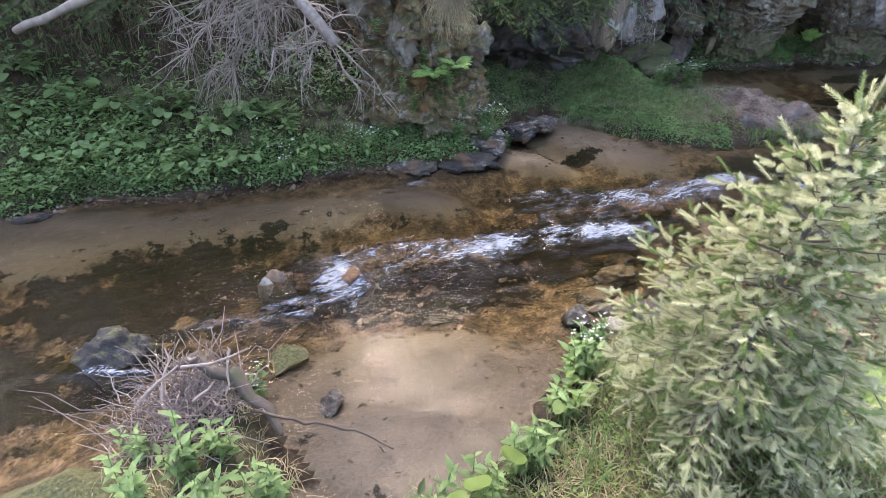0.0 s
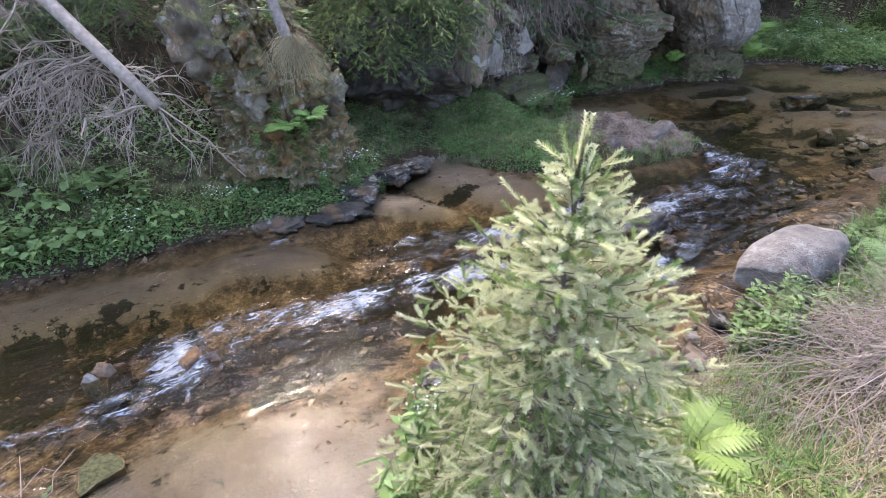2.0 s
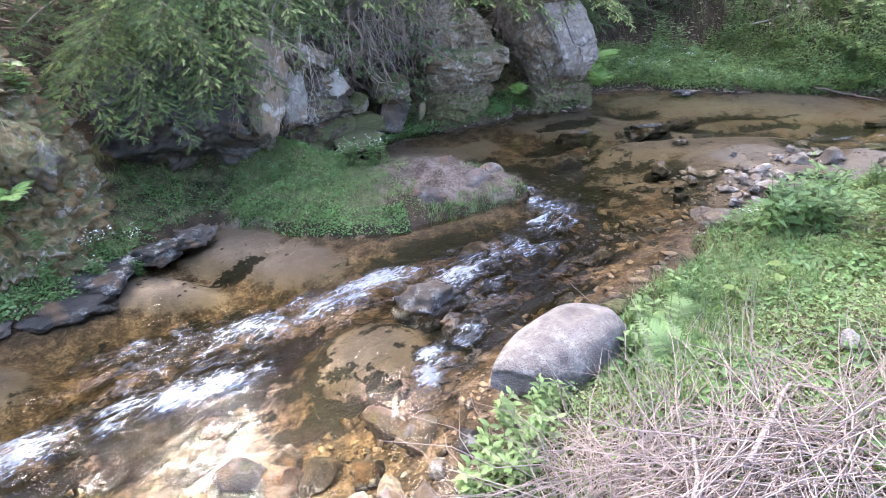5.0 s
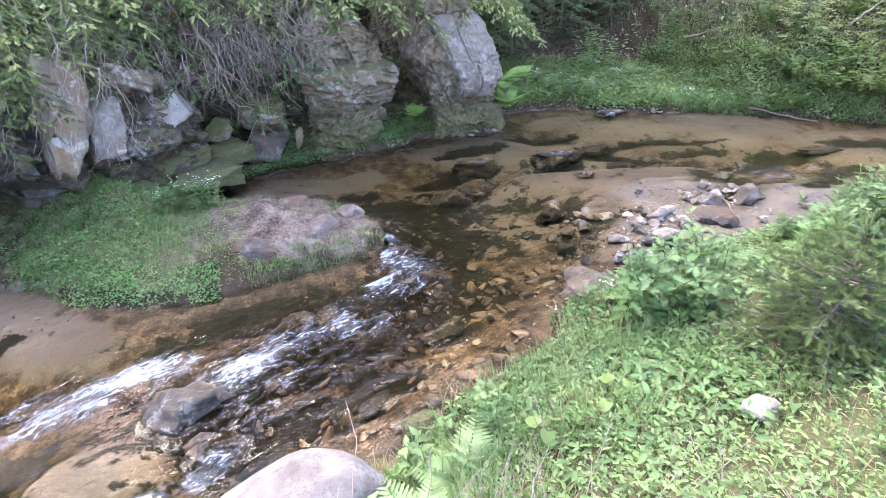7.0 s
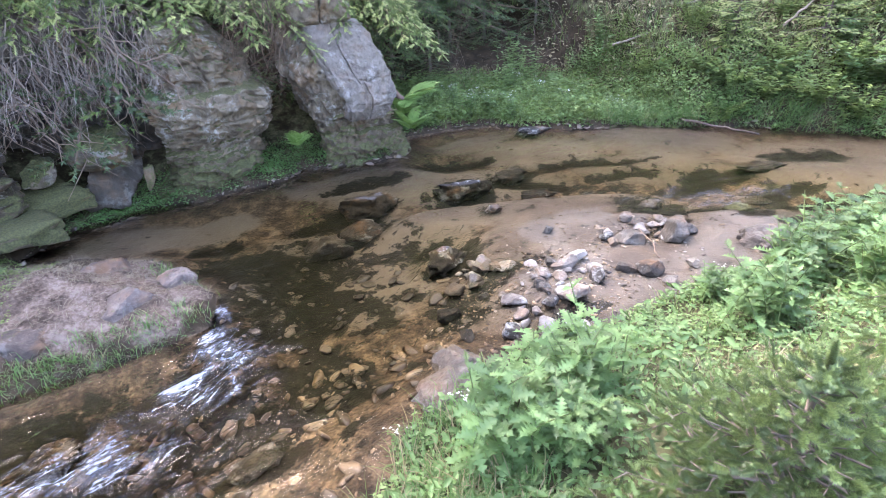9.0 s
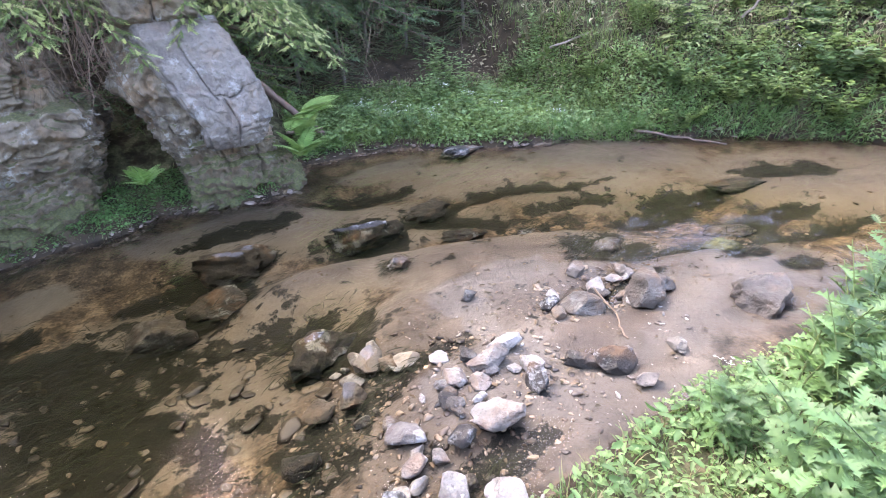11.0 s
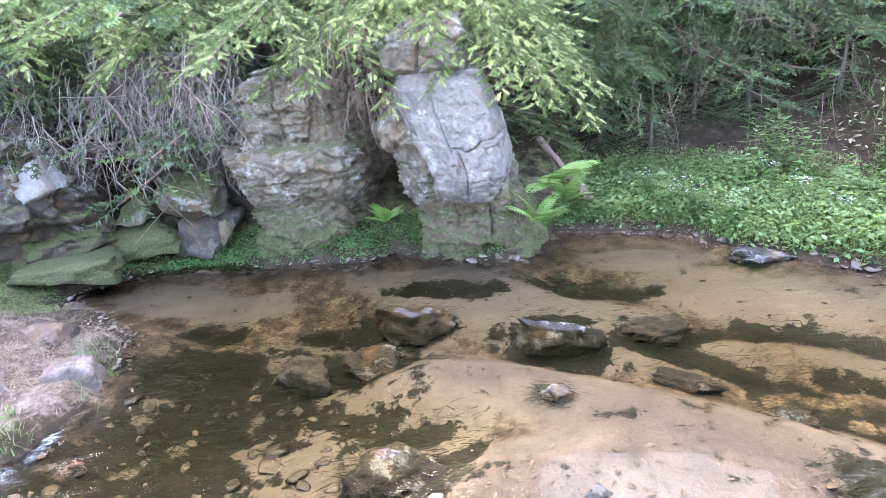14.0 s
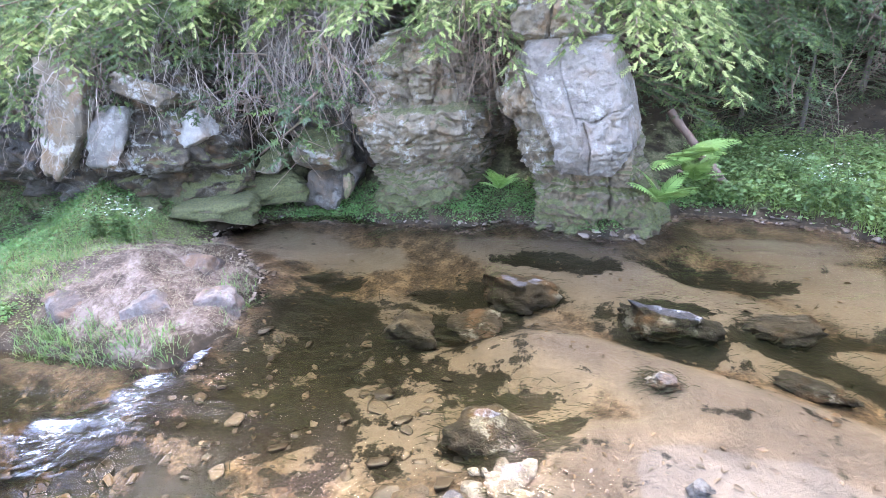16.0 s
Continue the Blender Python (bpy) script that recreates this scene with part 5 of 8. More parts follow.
PEB_PALE = pebble_mat("bar_pebbles", (0.05, 0.035, 0.025), (0.22, 0.17, 0.125), (0.45, 0.4, 0.35))
pebbles("pebbles", "small stones of the gravel bar", 700, 6.8, 4.85, 1.1, 0.65, 0.008, 0.05, PEB_PALE, 1)
pebbles("pebbles", "dark wet gravel and bark between the bar's stones", 1300, 6.5, 4.8, 0.7, 0.52, 0.01, 0.075, PEB_DARK, 10)
pebbles("pebbles", "dark wet gravel by the upper stones", 420, 7.65, 5.15, 0.42, 0.26, 0.012, 0.08, PEB_DARK, 11)
pebbles("pebbles", "brown stones on the bed of the riffle", 450, 4.7, 4.15, 1.5, 0.75, 0.03, 0.2, PEB_DARK, 2, True)
pebbles("pebbles", "brown stones on the bed of the pool", 170, 5.3, 5.4, 1.0, 0.9, 0.04, 0.2, PEB_POOL, 3, True)
pebbles("pebbles", "small mixed stones of the shore", 700, 1.9, 2.6, 1.0, 0.5, 0.02, 0.12, PEB_DARK, 4)
pebbles("pebbles", "dark stones on the bed below the boulder", 260, 2.75, 3.05, 0.8, 0.28, 0.03, 0.2, PEB_DARK, 7)
pebbles("pebbles", "pale stones scattered on the shore", 90, 1.9, 2.5, 0.9, 0.3, 0.03, 0.1, PEB_PALE, 8)
pebbles("pebbles", "stones on the bed below the falls", 260, -0.4, 3.1, 1.8, 0.6, 0.03, 0.12, PEB_DARK, 5, True)
pebbles("pebbles", "bits of stone and bark on the sandy shelf", 200, 1.25, 5.3, 0.9, 0.35, 0.012, 0.09, PEB_DARK, 9)
PEB_BANK = pebble_mat("bank_stones", (0.03, 0.02, 0.014), (0.13, 0.09, 0.065), (0.3, 0.235, 0.19))
pebbles("pebbles", "reddish-brown broken stones along the far waterline", 1500, 0, 0, 0, 0.05, 0.02, 0.13, PEB_BANK, 14, edge=FAR[23:46])
pebbles("pebbles", "brown broken stones along the shaded waterline", 700, 0, 0, 0, 0.05, 0.02, 0.12, PEB_BANK, 15, edge=FAR[2:13])
pebbles("pebbles", "small stones in the upper shallows", 250, 9.0, 5.2, 1.6, 0.8, 0.015, 0.08, PEB_DARK, 6, True)

# ---- spruces ----
def needle_template(n, turns=2.4, slant=0.75, width=0.09, seed=0):
    """A shoot along x of length 1 and radius about 1 in y and z, made of n needles."""
    rng = np.random.default_rng(seed)
    v, f = [], []
    for k in range(n):
        t, a = (k + 0.5) / n, 2 * math.pi * turns * 5 * k / n + rng.uniform(-0.4, 0.4)
        c, s = math.cos(a), math.sin(a)
        r = 1.0 if t < 0.85 else 0.7
        i = len(v)
        w = width * 1.6
        v += [(t * 0.93 - w * 0.2, -s * w * 4, c * w * 4), (t * 0.93 + w * 0.2, s * w * 4, -c * w * 4), (t * 0.93 + 0.12 * slant + rng.uniform(0, 0.04), c * r, s * r)]
        f.append((i, i + 1, i + 2))
    return np.array(v), np.array(f)


SHOOT_FINE, SHOOT_MID, SHOOT_FAR = needle_template(60, turns=3.4, width=0.026), needle_template(18, width=0.042), needle_template(15, width=0.032)


def bough(rng, p0, d, length, droop, lift=0.0, gap=0.07, shoot=0.075, spread_=0.42, bare=0.12):
    """One spruce bough: its axis, side twigs, and shoots (place, direction, length)."""
    d = np.asarray(d, float) / np.linalg.norm(d)
    side = np.cross(d, (0, 0, 1.0))
    side /= np.linalg.norm(side) + 1e-9
    ts = np.linspace(0, 1, 7)
    axis = np.asarray(p0) + d * length * ts[:, None] + np.array([0, 0, 1.0]) * (-droop * ts ** 1.7 + lift * ts ** 3)[:, None] * length
    axis += rng.normal(0, 0.012 * length, axis.shape) * ts[:, None]
    twigs, pl, dr, ln = [], [], [], []

    def along(t):
        k = t * 6
        i = min(int(k), 5)
        return axis[i] + (axis[i + 1] - axis[i]) * (k - i), axis[i + 1] - axis[i]

    n = max(3, int(length / gap))
    for k in range(n):
        t = bare + (1 - bare) * (k + rng.uniform(0, 0.8)) / n
        if t > 1:
            continue
        p, dd = along(t)
        dd = dd / np.linalg.norm(dd)
        sgn = 1 if k % 2 else -1
        pl.append(p), dr.append(dd + 0.35 * side * -sgn + np.array([0, 0, 0.3])), ln.append(shoot * rng.uniform(0.6, 0.9))
        w = max(length * spread_ * (1.05 - t) * rng.uniform(0.7, 1.15), shoot * 1.1)
        sd = dd * 0.62 + side * sgn * 0.78 + np.array([0, 0, rng.uniform(-0.32, 0.05)])
        sd /= np.linalg.norm(sd)
        tip = p + sd * w + np.array([0, 0, -0.22 * w * w / max(length, 0.2)])
        mid = (p + tip) / 2 + np.array([0, 0, 0.03 * w])
        twigs.append((p, mid, tip))
        m = max(1, int(w / (shoot * 0.55)))
        for j in range(m):
            u = (j + 0.6) / m
            q = p + (tip - p) * u
            s2 = 1 if j % 2 else -1
            cross = np.cross(sd, (0, 0, 1.0))
            e = sd * 0.75 + cross * s2 * 0.6 + np.array([0, 0, rng.uniform(-0.2, 0.15)])
            pl.append(q), dr.append(e), ln.append(shoot * rng.uniform(0.7, 1.2))
        pl.append(tip - sd * shoot * 0.3), dr.append(sd), ln.append(shoot * rng.uniform(0.9, 1.3))
    pl.append(axis[-1]), dr.append(axis[-1] - axis[-2]), ln.append(shoot * 1.3)
    return axis, twigs, pl, dr, ln


def needles(pl, dr, ln, radius, template, rng):
    pl, dr, ln = np.array(pl), np.array(dr), np.array(ln)
    turns = frames(dr, spin=rng.uniform(0, 6.28, len(pl)))
    return place(template, turns, pl, np.stack([ln, np.full(len(ln), radius), np.full(len(ln), radius)], 1))


def crown_meshes(boughs, radius, template, rng, thick=0.012, tip_share=0.25):
    """Twig wood, older needles and fresh tips of many boughs."""
    axes = np.array([b[0] for b in boughs])
    rad = np.linspace(1, 0.18, 7)[None] * np.array([thick * (0.5 + np.linalg.norm(b[0][-1] - b[0][0])) for b in boughs])[:, None]
    tw = np.array([t for b in boughs for t in b[1]])
    wood = join(tubes(axes, rad, 4), tubes(tw[:, ::2], np.tile(np.array([[0.0028, 0.0012]]), (len(tw), 1)), 3))
    pl, dr, ln = (sum((b[k] for b in boughs), []) for k in (2, 3, 4))
    pick = rng.uniform(0, 1, len(pl)) < tip_share
    idx_new, idx_old = np.where(pick)[0], np.where(~pick)[0]
    old = needles([pl[i] for i in idx_old], [dr[i] for i in idx_old], [ln[i] for i in idx_old], radius, template, rng)
    fresh = needles([pl[i] for i in idx_new], [dr[i] for i in idx_new], [ln[i] * 1.05 for i in idx_new], radius * 1.05, template, rng)
    return wood, old, fresh


def young_spruce(at, height, low, seed, template, label, shoot=0.06, radius=0.013, mats=None, group="", whorls=19, per=8, gap=0.04, skirt=0.03):
    """A small spruce: leader with buds, whorls of rising to drooping boughs."""
    rng = np.random.default_rng(seed)
    ob = thing("young_spruce", at, label, "tree", group)
    zs = np.linspace(0, height, 9)
    wob = np.stack([0.012 * np.sin(zs * 3 + seed), 0.012 * np.cos(zs * 2.3), zs], 1)
    wob -= wob[0]
    trunk = tubes([wob], [np.linspace(0.017 * height / 1.4, 0.0045, 9)], 7)
    part("trunk", mesh_of("trunk", trunk[0], trunk[1], True), BARK, ob)
    boughs = []
    for w in range(whorls):
        u = (w + 0.6) / whorls
        z = height * (skirt + (0.88 - skirt) * u)
        reach = (low * (1 - u) ** 0.85 + 0.1) * (0.72 + 0.28 * min(1.0, u / 0.18))
        up = -0.18 + 0.95 * u ** 1.5
        for k in range(per if u < 0.8 else 4):
            a = 2 * math.pi * (k + rng.uniform(-0.3, 0.3)) / per + w * 1.1
            d = (math.cos(a), math.sin(a), up + rng.uniform(-0.12, 0.12))
            p = (np.interp(z, zs, wob[:, 0]), np.interp(z, zs, wob[:, 1]), z + rng.uniform(-0.02, 0.02))
            boughs.append(bough(rng, p, d, reach * rng.uniform(0.6, 1.12), 0.16 * (1 - u), 0.1, gap, shoot, 0.42, 0.12))
    for k in range(5):                         # upright shoots round the leader
        a, q = k * 1.257, height * (0.87 + 0.02 * (k % 3))
        p = (np.interp(q, zs, wob[:, 0]), np.interp(q, zs, wob[:, 1]), q)
        boughs.append(bough(rng, p, (0.3 * math.cos(a) * (k > 0), 0.3 * math.sin(a) * (k > 0), 1.0), height * (0.13 if k == 0 else 0.07), 0.0, 0.0, gap, shoot, 0.3, 0.05))
    wood, old, fresh = crown_meshes(boughs, radius, template, rng, 0.008, 0.72)
    a, b = mats or (NEEDLE_YOUNG, NEEDLE_PALE)
    part("twig_wood", mesh_of("twig_wood", *wood), BARK, ob, kind="stuff")
    part("crown", mesh_of("crown", *old), a, ob, kind="stuff")
    part("fresh_growth", mesh_of("fresh_growth", *fresh), b, ob, "pale yellow-green new shoots", "stuff")
    return ob


def spruce_tree(name, seed, height, reach, first, label, template=SHOOT_FAR, low_fresh=0.25, levels=26, per=5, droop=0.35):
    """A tall spruce with drooping boughs from first metres up; dense below, coarser above."""
    rng = np.random.default_rng(seed)
    ob = thing(name, (0, 0, 0), label, "tree", "spruces on the far bank")
    zs = np.linspace(-0.3, height, 12)
    line = np.stack([0.05 * np.sin(zs * 0.7 + seed) - 0.05 * math.sin(seed), 0.04 * np.cos(zs * 0.6), zs], 1)
    t = tubes([line], [np.linspace(0.016 * height + 0.03, 0.02, 12)], 10)
    part("trunk", mesh_of("trunk", t[0], t[1], True), BARK, ob)
    boughs = []
    for w in range(levels):
        u = (w / levels) ** 1.25
        z = first + (height - first) * u
        r = reach * (1 - u) ** 0.8 + 0.25
        for k in range(per):
            a = 2 * math.pi * (k + rng.uniform(-0.35, 0.35)) / per + w * 0.9
            d = (math.cos(a), math.sin(a), rng.uniform(-0.2, 0.1))
            coarse = 1 + 2.4 * u
            boughs.append(bough(rng, (0, 0, z + rng.uniform(-0.1, 0.1)), d, r * rng.uniform(0.75, 1.1), droop, 0.12, 0.165 * coarse, 0.18 * coarse, 0.4, 0.22))
    wood, old, fresh = crown_meshes(boughs, 0.036, template, rng, 0.011, low_fresh)
    part("limb_wood", mesh_of("limb_wood", *wood), TWIG_BROWN, ob, kind="stuff")
    part("crown", mesh_of("crown", *old), NEEDLE_DARK, ob, kind="stuff")
    part("fresh_growth", mesh_of("fresh_growth", *fresh), NEEDLE_GREEN, ob, "lighter green young needles", "stuff")
    return ob


def ground_at(x, y):
    return float(ground_height(np.array([x]), np.array([y]))[0])


# the wood behind the brook: three kinds of tree set out many times
_kinds = [spruce_tree("spruce", 501, 11.0, 2.3, 0.5, "tall dark spruce with drooping boughs on the steep bank"),
          spruce_tree("spruce", 502, 9.0, 1.9, 0.3, "dense dark spruce with low boughs on the steep bank", per=6),
          spruce_tree("spruce", 503, 12.0, 2.5, 1.2, "tall spruce with bare lower trunk on the steep bank", levels=22),
          spruce_tree("spruce", 504, 6.3, 1.6, 0.2, "small dense spruce on the shaded bank", per=6, levels=18)]
# far-row and left-end spruces are added unseen, to shade or darken bar, beach, water
WOOD = [(3, -3.4, 7.0, 20, 0.75), (3, -2.0, 7.2, 80, 0.7), (3, -0.9, 8.1, 0, 0.85), (0, 0.7, 9.2, 60), (3, 1.1, 8.6, 130), (3, 1.6, 9.7, 10), (0, 2.3, 9.8, 130, 1.25), (1, 3.4, 9.9, 45, 1.3), (0, 4.1, 10.4, 10, 0.85), (1, 6.0, 10.2, 100, 0.5), (1, 6.8, 15.5, 60), (0, 8.8, 17.0, 10), (1, 10.4, 17.5, 200), (0, 12.4, 16.5, 30), (3, 10.9, 10.6, 77, 0.36), (3, 12.2, 10.2, 177, 0.4), (1, 9.9, 14.2, 130), (0, 9.4, 13.2, 15), (0, 10.7, 13.4, 95), (3, 8.1, 10.95, 15, 0.3), (3, 9.3, 11.3, 115, 0.34), (3, 10.1, 10.9, 215, 0.3), (3, 7.5, 11.2, 160, 0.34), (3, 8.7, 11.5, 260, 0.36), (3, 7.7, 12.0, 60, 0.42), (3, 8.8, 12.4, 30, 0.5), (3, 9.9, 12.5, 90, 0.45), (3, 11.2, 12.6, 20, 0.5), (3, 12.6, 11.6, 130, 0.45),
        (3, -4.6, 6.6, 12), (2, 13.6, 15.0, 40), (1, -6.4, 5.6, 200), (0, -8.2, 4.6, 50), (1, -5.4, 7.4, 90), (0, 7.0, 13.2, 210), (3, 15.5, 10.8, 61, 0.6), (1, -3.1, 8.9, 70, 1.3),
        (0, 3.0, 12.2, 20, 1.2), (0, 6.4, 12.9, 140, 1.2), (1, 7.6, 14.2, 33, 1.3), (0, 1.4, 12.0, 88, 1.2), (1, 5.4, 14.8, 12, 1.5), (0, 8.2, 15.6, 200, 1.2), (1, 11.6, 15.2, 49, 1.3), (1, 17.2, 14.6, 10, 1.3), (1, 22.5, 11.0, 100, 1.4), (1, 8.0, 12.3, 80, 0.9), (1, 9.7, 12.7, 190, 0.9), (1, 11.4, 13.0, 20, 0.9)]
_first = set()
for k, x, y, turn, *size in WOOD:
    m = pose(x, y, ground_at(x, y) - 0.05, 0, 0, turn) @ Matrix.Scale(size[0] if size else 1.0, 4)
    if k not in _first:
        _kinds[k].matrix_basis = m
        _first.add(k)
    else:
        copy_thing(_kinds[k], m)

# boughs that hang low over the rocks
def hanging_bough(root, tip, seed, label, material, fresh_mat, width=0.42, droop=0.25, shoot=0.085, share=0.35, template=SHOOT_MID, gap=0.052):
    rng = np.random.default_rng(seed)
    root, tip = np.array(root, float), np.array(tip, float)
    span = tip - root
    length = float(np.linalg.norm(span))
    ob = thing("spruce_bough", root, label, "bough", "low spruce boughs")
    d = span + np.array([0, 0, droop * length])
    fans = [bough(rng, (0, 0, 0), d, length, droop, 0.0, gap, shoot, width, 0.1)]
    for k in range(5):
        u = 0.18 + 0.13 * k
        s = 1 if k % 2 else -1
        side = np.cross(span / length, (0, 0, 1.0)) * s
        fans.append(bough(rng, fans[0][0][int(u * 6)], d / length * 0.7 + side * 0.6 + np.array([0, 0, -0.25]), length * (0.62 - 0.4 * u), 0.3, 0.0, gap, shoot, width, 0.1))
    wood, old, fresh = crown_meshes(fans, 0.02, template, rng, 0.0055, share)
    part("limb", mesh_of("limb", *wood), TWIG_BROWN, ob, kind="stuff")
    part("needle_foliage", mesh_of("needle_foliage", *old), material, ob, kind="stuff")
    part("fresh_growth", mesh_of("fresh_growth", *fresh), fresh_mat, ob, "bright green new shoots", "stuff")


FRESH_BOUGHS = [((0.9, 8.2, 2.4), (1.5, 6.3, 1.25)), ((1.3, 8.6, 2.6), (1.9, 6.5, 1.45)), ((1.6, 9.0, 2.8), (2.3, 6.8, 1.75)), ((2.4, 9.4, 2.9), (2.7, 7.0, 1.85)), ((3.1, 9.9, 2.9), (3.1, 7.5, 1.95)), ((3.9, 10, 2.9), (3.8, 7.5, 1.75)),
                ((4.6, 10, 2.9), (4.6, 7.4, 1.62)), ((5.1, 10, 2.8), (5.15, 7.6, 1.45)), ((5.6, 10, 2.9), (5.6, 7.6, 1.7)), ((6.1, 10, 2.9), (6.05, 7.8, 1.8)), ((6.3, 9.8, 2.3), (6.75, 7.85, 1.2)),
                ((2.9, 9.6, 2.7), (3.2, 7.3, 1.85)), ((3.3, 9.6, 2.6), (3.4, 7.7, 1.6)), ((6.2, 9.4, 2.5), (6.5, 7.6, 1.4))]
for k, (a, b) in enumerate(FRESH_BOUGHS):
    hanging_bough(a, b, 600 + k, "drooping spruce bough with bright new tips over the rocks", NEEDLE_GREEN, NEEDLE_TIP, share=0.34)
DARK_BOUGHS = [((0.6, 7.6, 1.9), (0.3, 5.9, 0.95)), ((1.0, 7.7, 1.9), (0.9, 5.9, 0.75)), ((1.4, 7.8, 1.9), (1.45, 5.95, 0.85)), ((0.8, 7.8, 2.3), (0.6, 6.0, 1.3)), ((1.7, 7.9, 2.1), (1.8, 6.2, 1.05)), ((2.3, 8.3, 2.4), (2.4, 6.7, 1.4)), ((1.3, 7.9, 2.5), (1.2, 6.1, 1.45)),
               ((-2.9, 6.6, 1.9), (-3.1, 5.0, 1.1)), ((-2.2, 6.6, 2.2), (-2.3, 5.1, 1.35)), ((-3.8, 6.4, 1.9), (-4.0, 4.9, 0.95)), ((-1.4, 6.6, 2.4), (-1.5, 5.3, 1.5)), ((7.4, 11.3, 1.9), (7.3, 9.7, 0.9)), ((8.0, 11.9, 2.3), (7.9, 10.6, 1.3)), ((7.0, 11.0, 2.4), (6.9, 9.3, 1.35)),
               ((8.6, 12.2, 2.6), (8.5, 11.0, 1.6)), ((7.6, 11.4, 2.6), (7.6, 9.8, 1.6)), ((9.4, 12.6, 2.6), (9.5, 11.5, 1.7)), ((6.9, 10.9, 1.7), (7.2, 9.6, 0.75)), ((7.3, 10.9, 2.2), (7.7, 9.5, 1.2)), ((7.7, 11.8, 2.0), (8.2, 10.8, 1.25)), ((7.9, 11.9, 2.6), (8.5, 10.8, 1.7)), ((8.6, 12.2, 2.4), (9.1, 11.3, 1.5)), ((7.1, 10.9, 2.8), (7.2, 9.3, 1.8)), ((8.3, 11.6, 2.9), (8.3, 10.0, 1.9)), ((8.9, 12.0, 2.6), (9.3, 10.7, 1.7)), ((9.8, 12.0, 2.6), (9.9, 10.6, 1.6)), ((10.4, 11.8, 2.6), (10.4, 10.5, 1.8)), ((10.9, 11.4, 2.7), (10.7, 10.2, 2.0)), ((9.3, 12.0, 2.2), (9.6, 10.8, 1.3)), ((10.1, 11.6, 2.2), (10.1, 10.4, 1.4))]
for k, (a, b) in enumerate(DARK_BOUGHS):
    a, b = (a[0], a[1], a[2] - 0.35), (b[0], b[1], b[2] + 0.12)
    hanging_bough(a, b, 650 + k, "dark drooping spruce bough above the bank", NEEDLE_DARK, NEEDLE_GREEN, share=0.3)

young_spruce((1.21, 1.45, ground_at(1.21, 1.45) - 0.03), 1.76 - ground_at(1.21, 1.45), 0.58, 700, SHOOT_FINE, "bushy young spruce in sunlight with pale new shoots", 0.066, 0.0135, whorls=16, per=7, gap=0.05, skirt=0.16)
young_spruce((5.95, 2.75, ground_at(5.95, 2.75) - 0.02), 0.66, 0.4, 701, SHOOT_FINE, "little green spruce seedling in the bank grass", 0.05, 0.012, (NEEDLE_DARK, NEEDLE_GREEN), "spruce seedlings", 10, 8, 0.05)
young_spruce((6.75, 2.65, ground_at(6.75, 2.65) - 0.02), 0.9, 0.45, 702, SHOOT_FINE, "small green spruce at the bank edge", 0.06, 0.013, (NEEDLE_DARK, NEEDLE_GREEN), "spruce seedlings", 10, 7)
for k, (x, y, h) in enumerate([(11.3, 7.75, 1.1), (11.95, 7.0, 1.15), (12.6, 6.7, 1.3)]):
    young_spruce((x, y, ground_at(x, y) - 0.02), h, 0.45, 720 + k, SHOOT_MID, "yellow-green young spruce on the shrubby hillside", 0.07, 0.015, (NEEDLE_GREEN, NEEDLE_TIP), "young spruces on the hillside", 9, 6, 0.06)
young_spruce((0.95, 0.98, ground_at(0.95, 0.98) - 0.02), 0.28, 0.22, 704, SHOOT_MID, "tiny lime-green spruce seedling in dry grass", 0.045, 0.011, (NEEDLE_TIP, NEEDLE_PALE), "spruce seedlings", 5, 6)
young_spruce((1.32, 0.95, ground_at(1.32, 0.95) - 0.02), 0.26, 0.2, 705, SHOOT_MID, "tiny lime-green spruce seedling in dry grass", 0.045, 0.011, (NEEDLE_TIP, NEEDLE_PALE), "spruce seedlings", 5, 6)

# ---- leaves, grass and herbs ----
def fan(outline, fold=0.0):
    """A leaf from its right-hand outline (x, y): two halves folded along the midrib."""
    mid = [(x, 0.0, 0.0) for x, _ in outline]
    v = mid + [(x, w, fold * w) for x, w in outline] + [(x, -w, fold * w) for x, w in outline]
    n = len(outline)
    f = [(k, k + 1, n + k + 1, n + k) for k in range(n - 1)] + [(k + 1, k, 2 * n + k, 2 * n + k + 1) for k in range(n - 1)]
    v = np.array(v)
    v[:, 2] -= 0.22 * v[:, 0] ** 2
    return v, np.array(f)


OVATE = fan([(0, 0.01), (0.22, 0.2), (0.5, 0.25), (0.8, 0.13), (1.0, 0.0)], 0.35)
TOOTHED = fan([(0, 0.01), (0.15, 0.16), (0.22, 0.13), (0.38, 0.24), (0.45, 0.18), (0.62, 0.2), (0.68, 0.13), (0.85, 0.09), (1.0, 0.0)], 0.3)
ROUND = fan([(-0.12, 0.16), (-0.18, 0.36), (0.1, 0.52), (0.45, 0.5), (0.8, 0.26), (0.92, 0.0)], 0.18)
SMALL = (np.array([(0, 0, 0), (0.45, 0.3, 0.09), (1.0, 0, -0.12), (0.45, -0.3, 0.09)]), np.array([(0, 2, 1), (0, 3, 2)]))
BROAD = (np.array([(0, 0, 0), (0.25, 0.21, 0.06), (0.68, 0.19, 0.0), (1.0, 0, -0.2), (0.68, -0.19, 0.0), (0.25, -0.21, 0.06)]), np.array([(0, 3, 2, 1), (0, 5, 4, 3)]))
THISTLE = fan([(0, 0.03), (0.08, 0.16), (0.14, 0.05), (0.24, 0.27), (0.3, 0.07), (0.42, 0.32), (0.48, 0.08), (0.6, 0.27), (0.66, 0.06), (0.78, 0.18), (0.84, 0.04), (1.0, 0.0)], 0.45)
LOBED = fan([(0, 0.03), (0.12, 0.2), (0.24, 0.12), (0.36, 0.2), (0.5, 0.1), (0.62, 0.14), (1.0, 0.0)], 0.2)
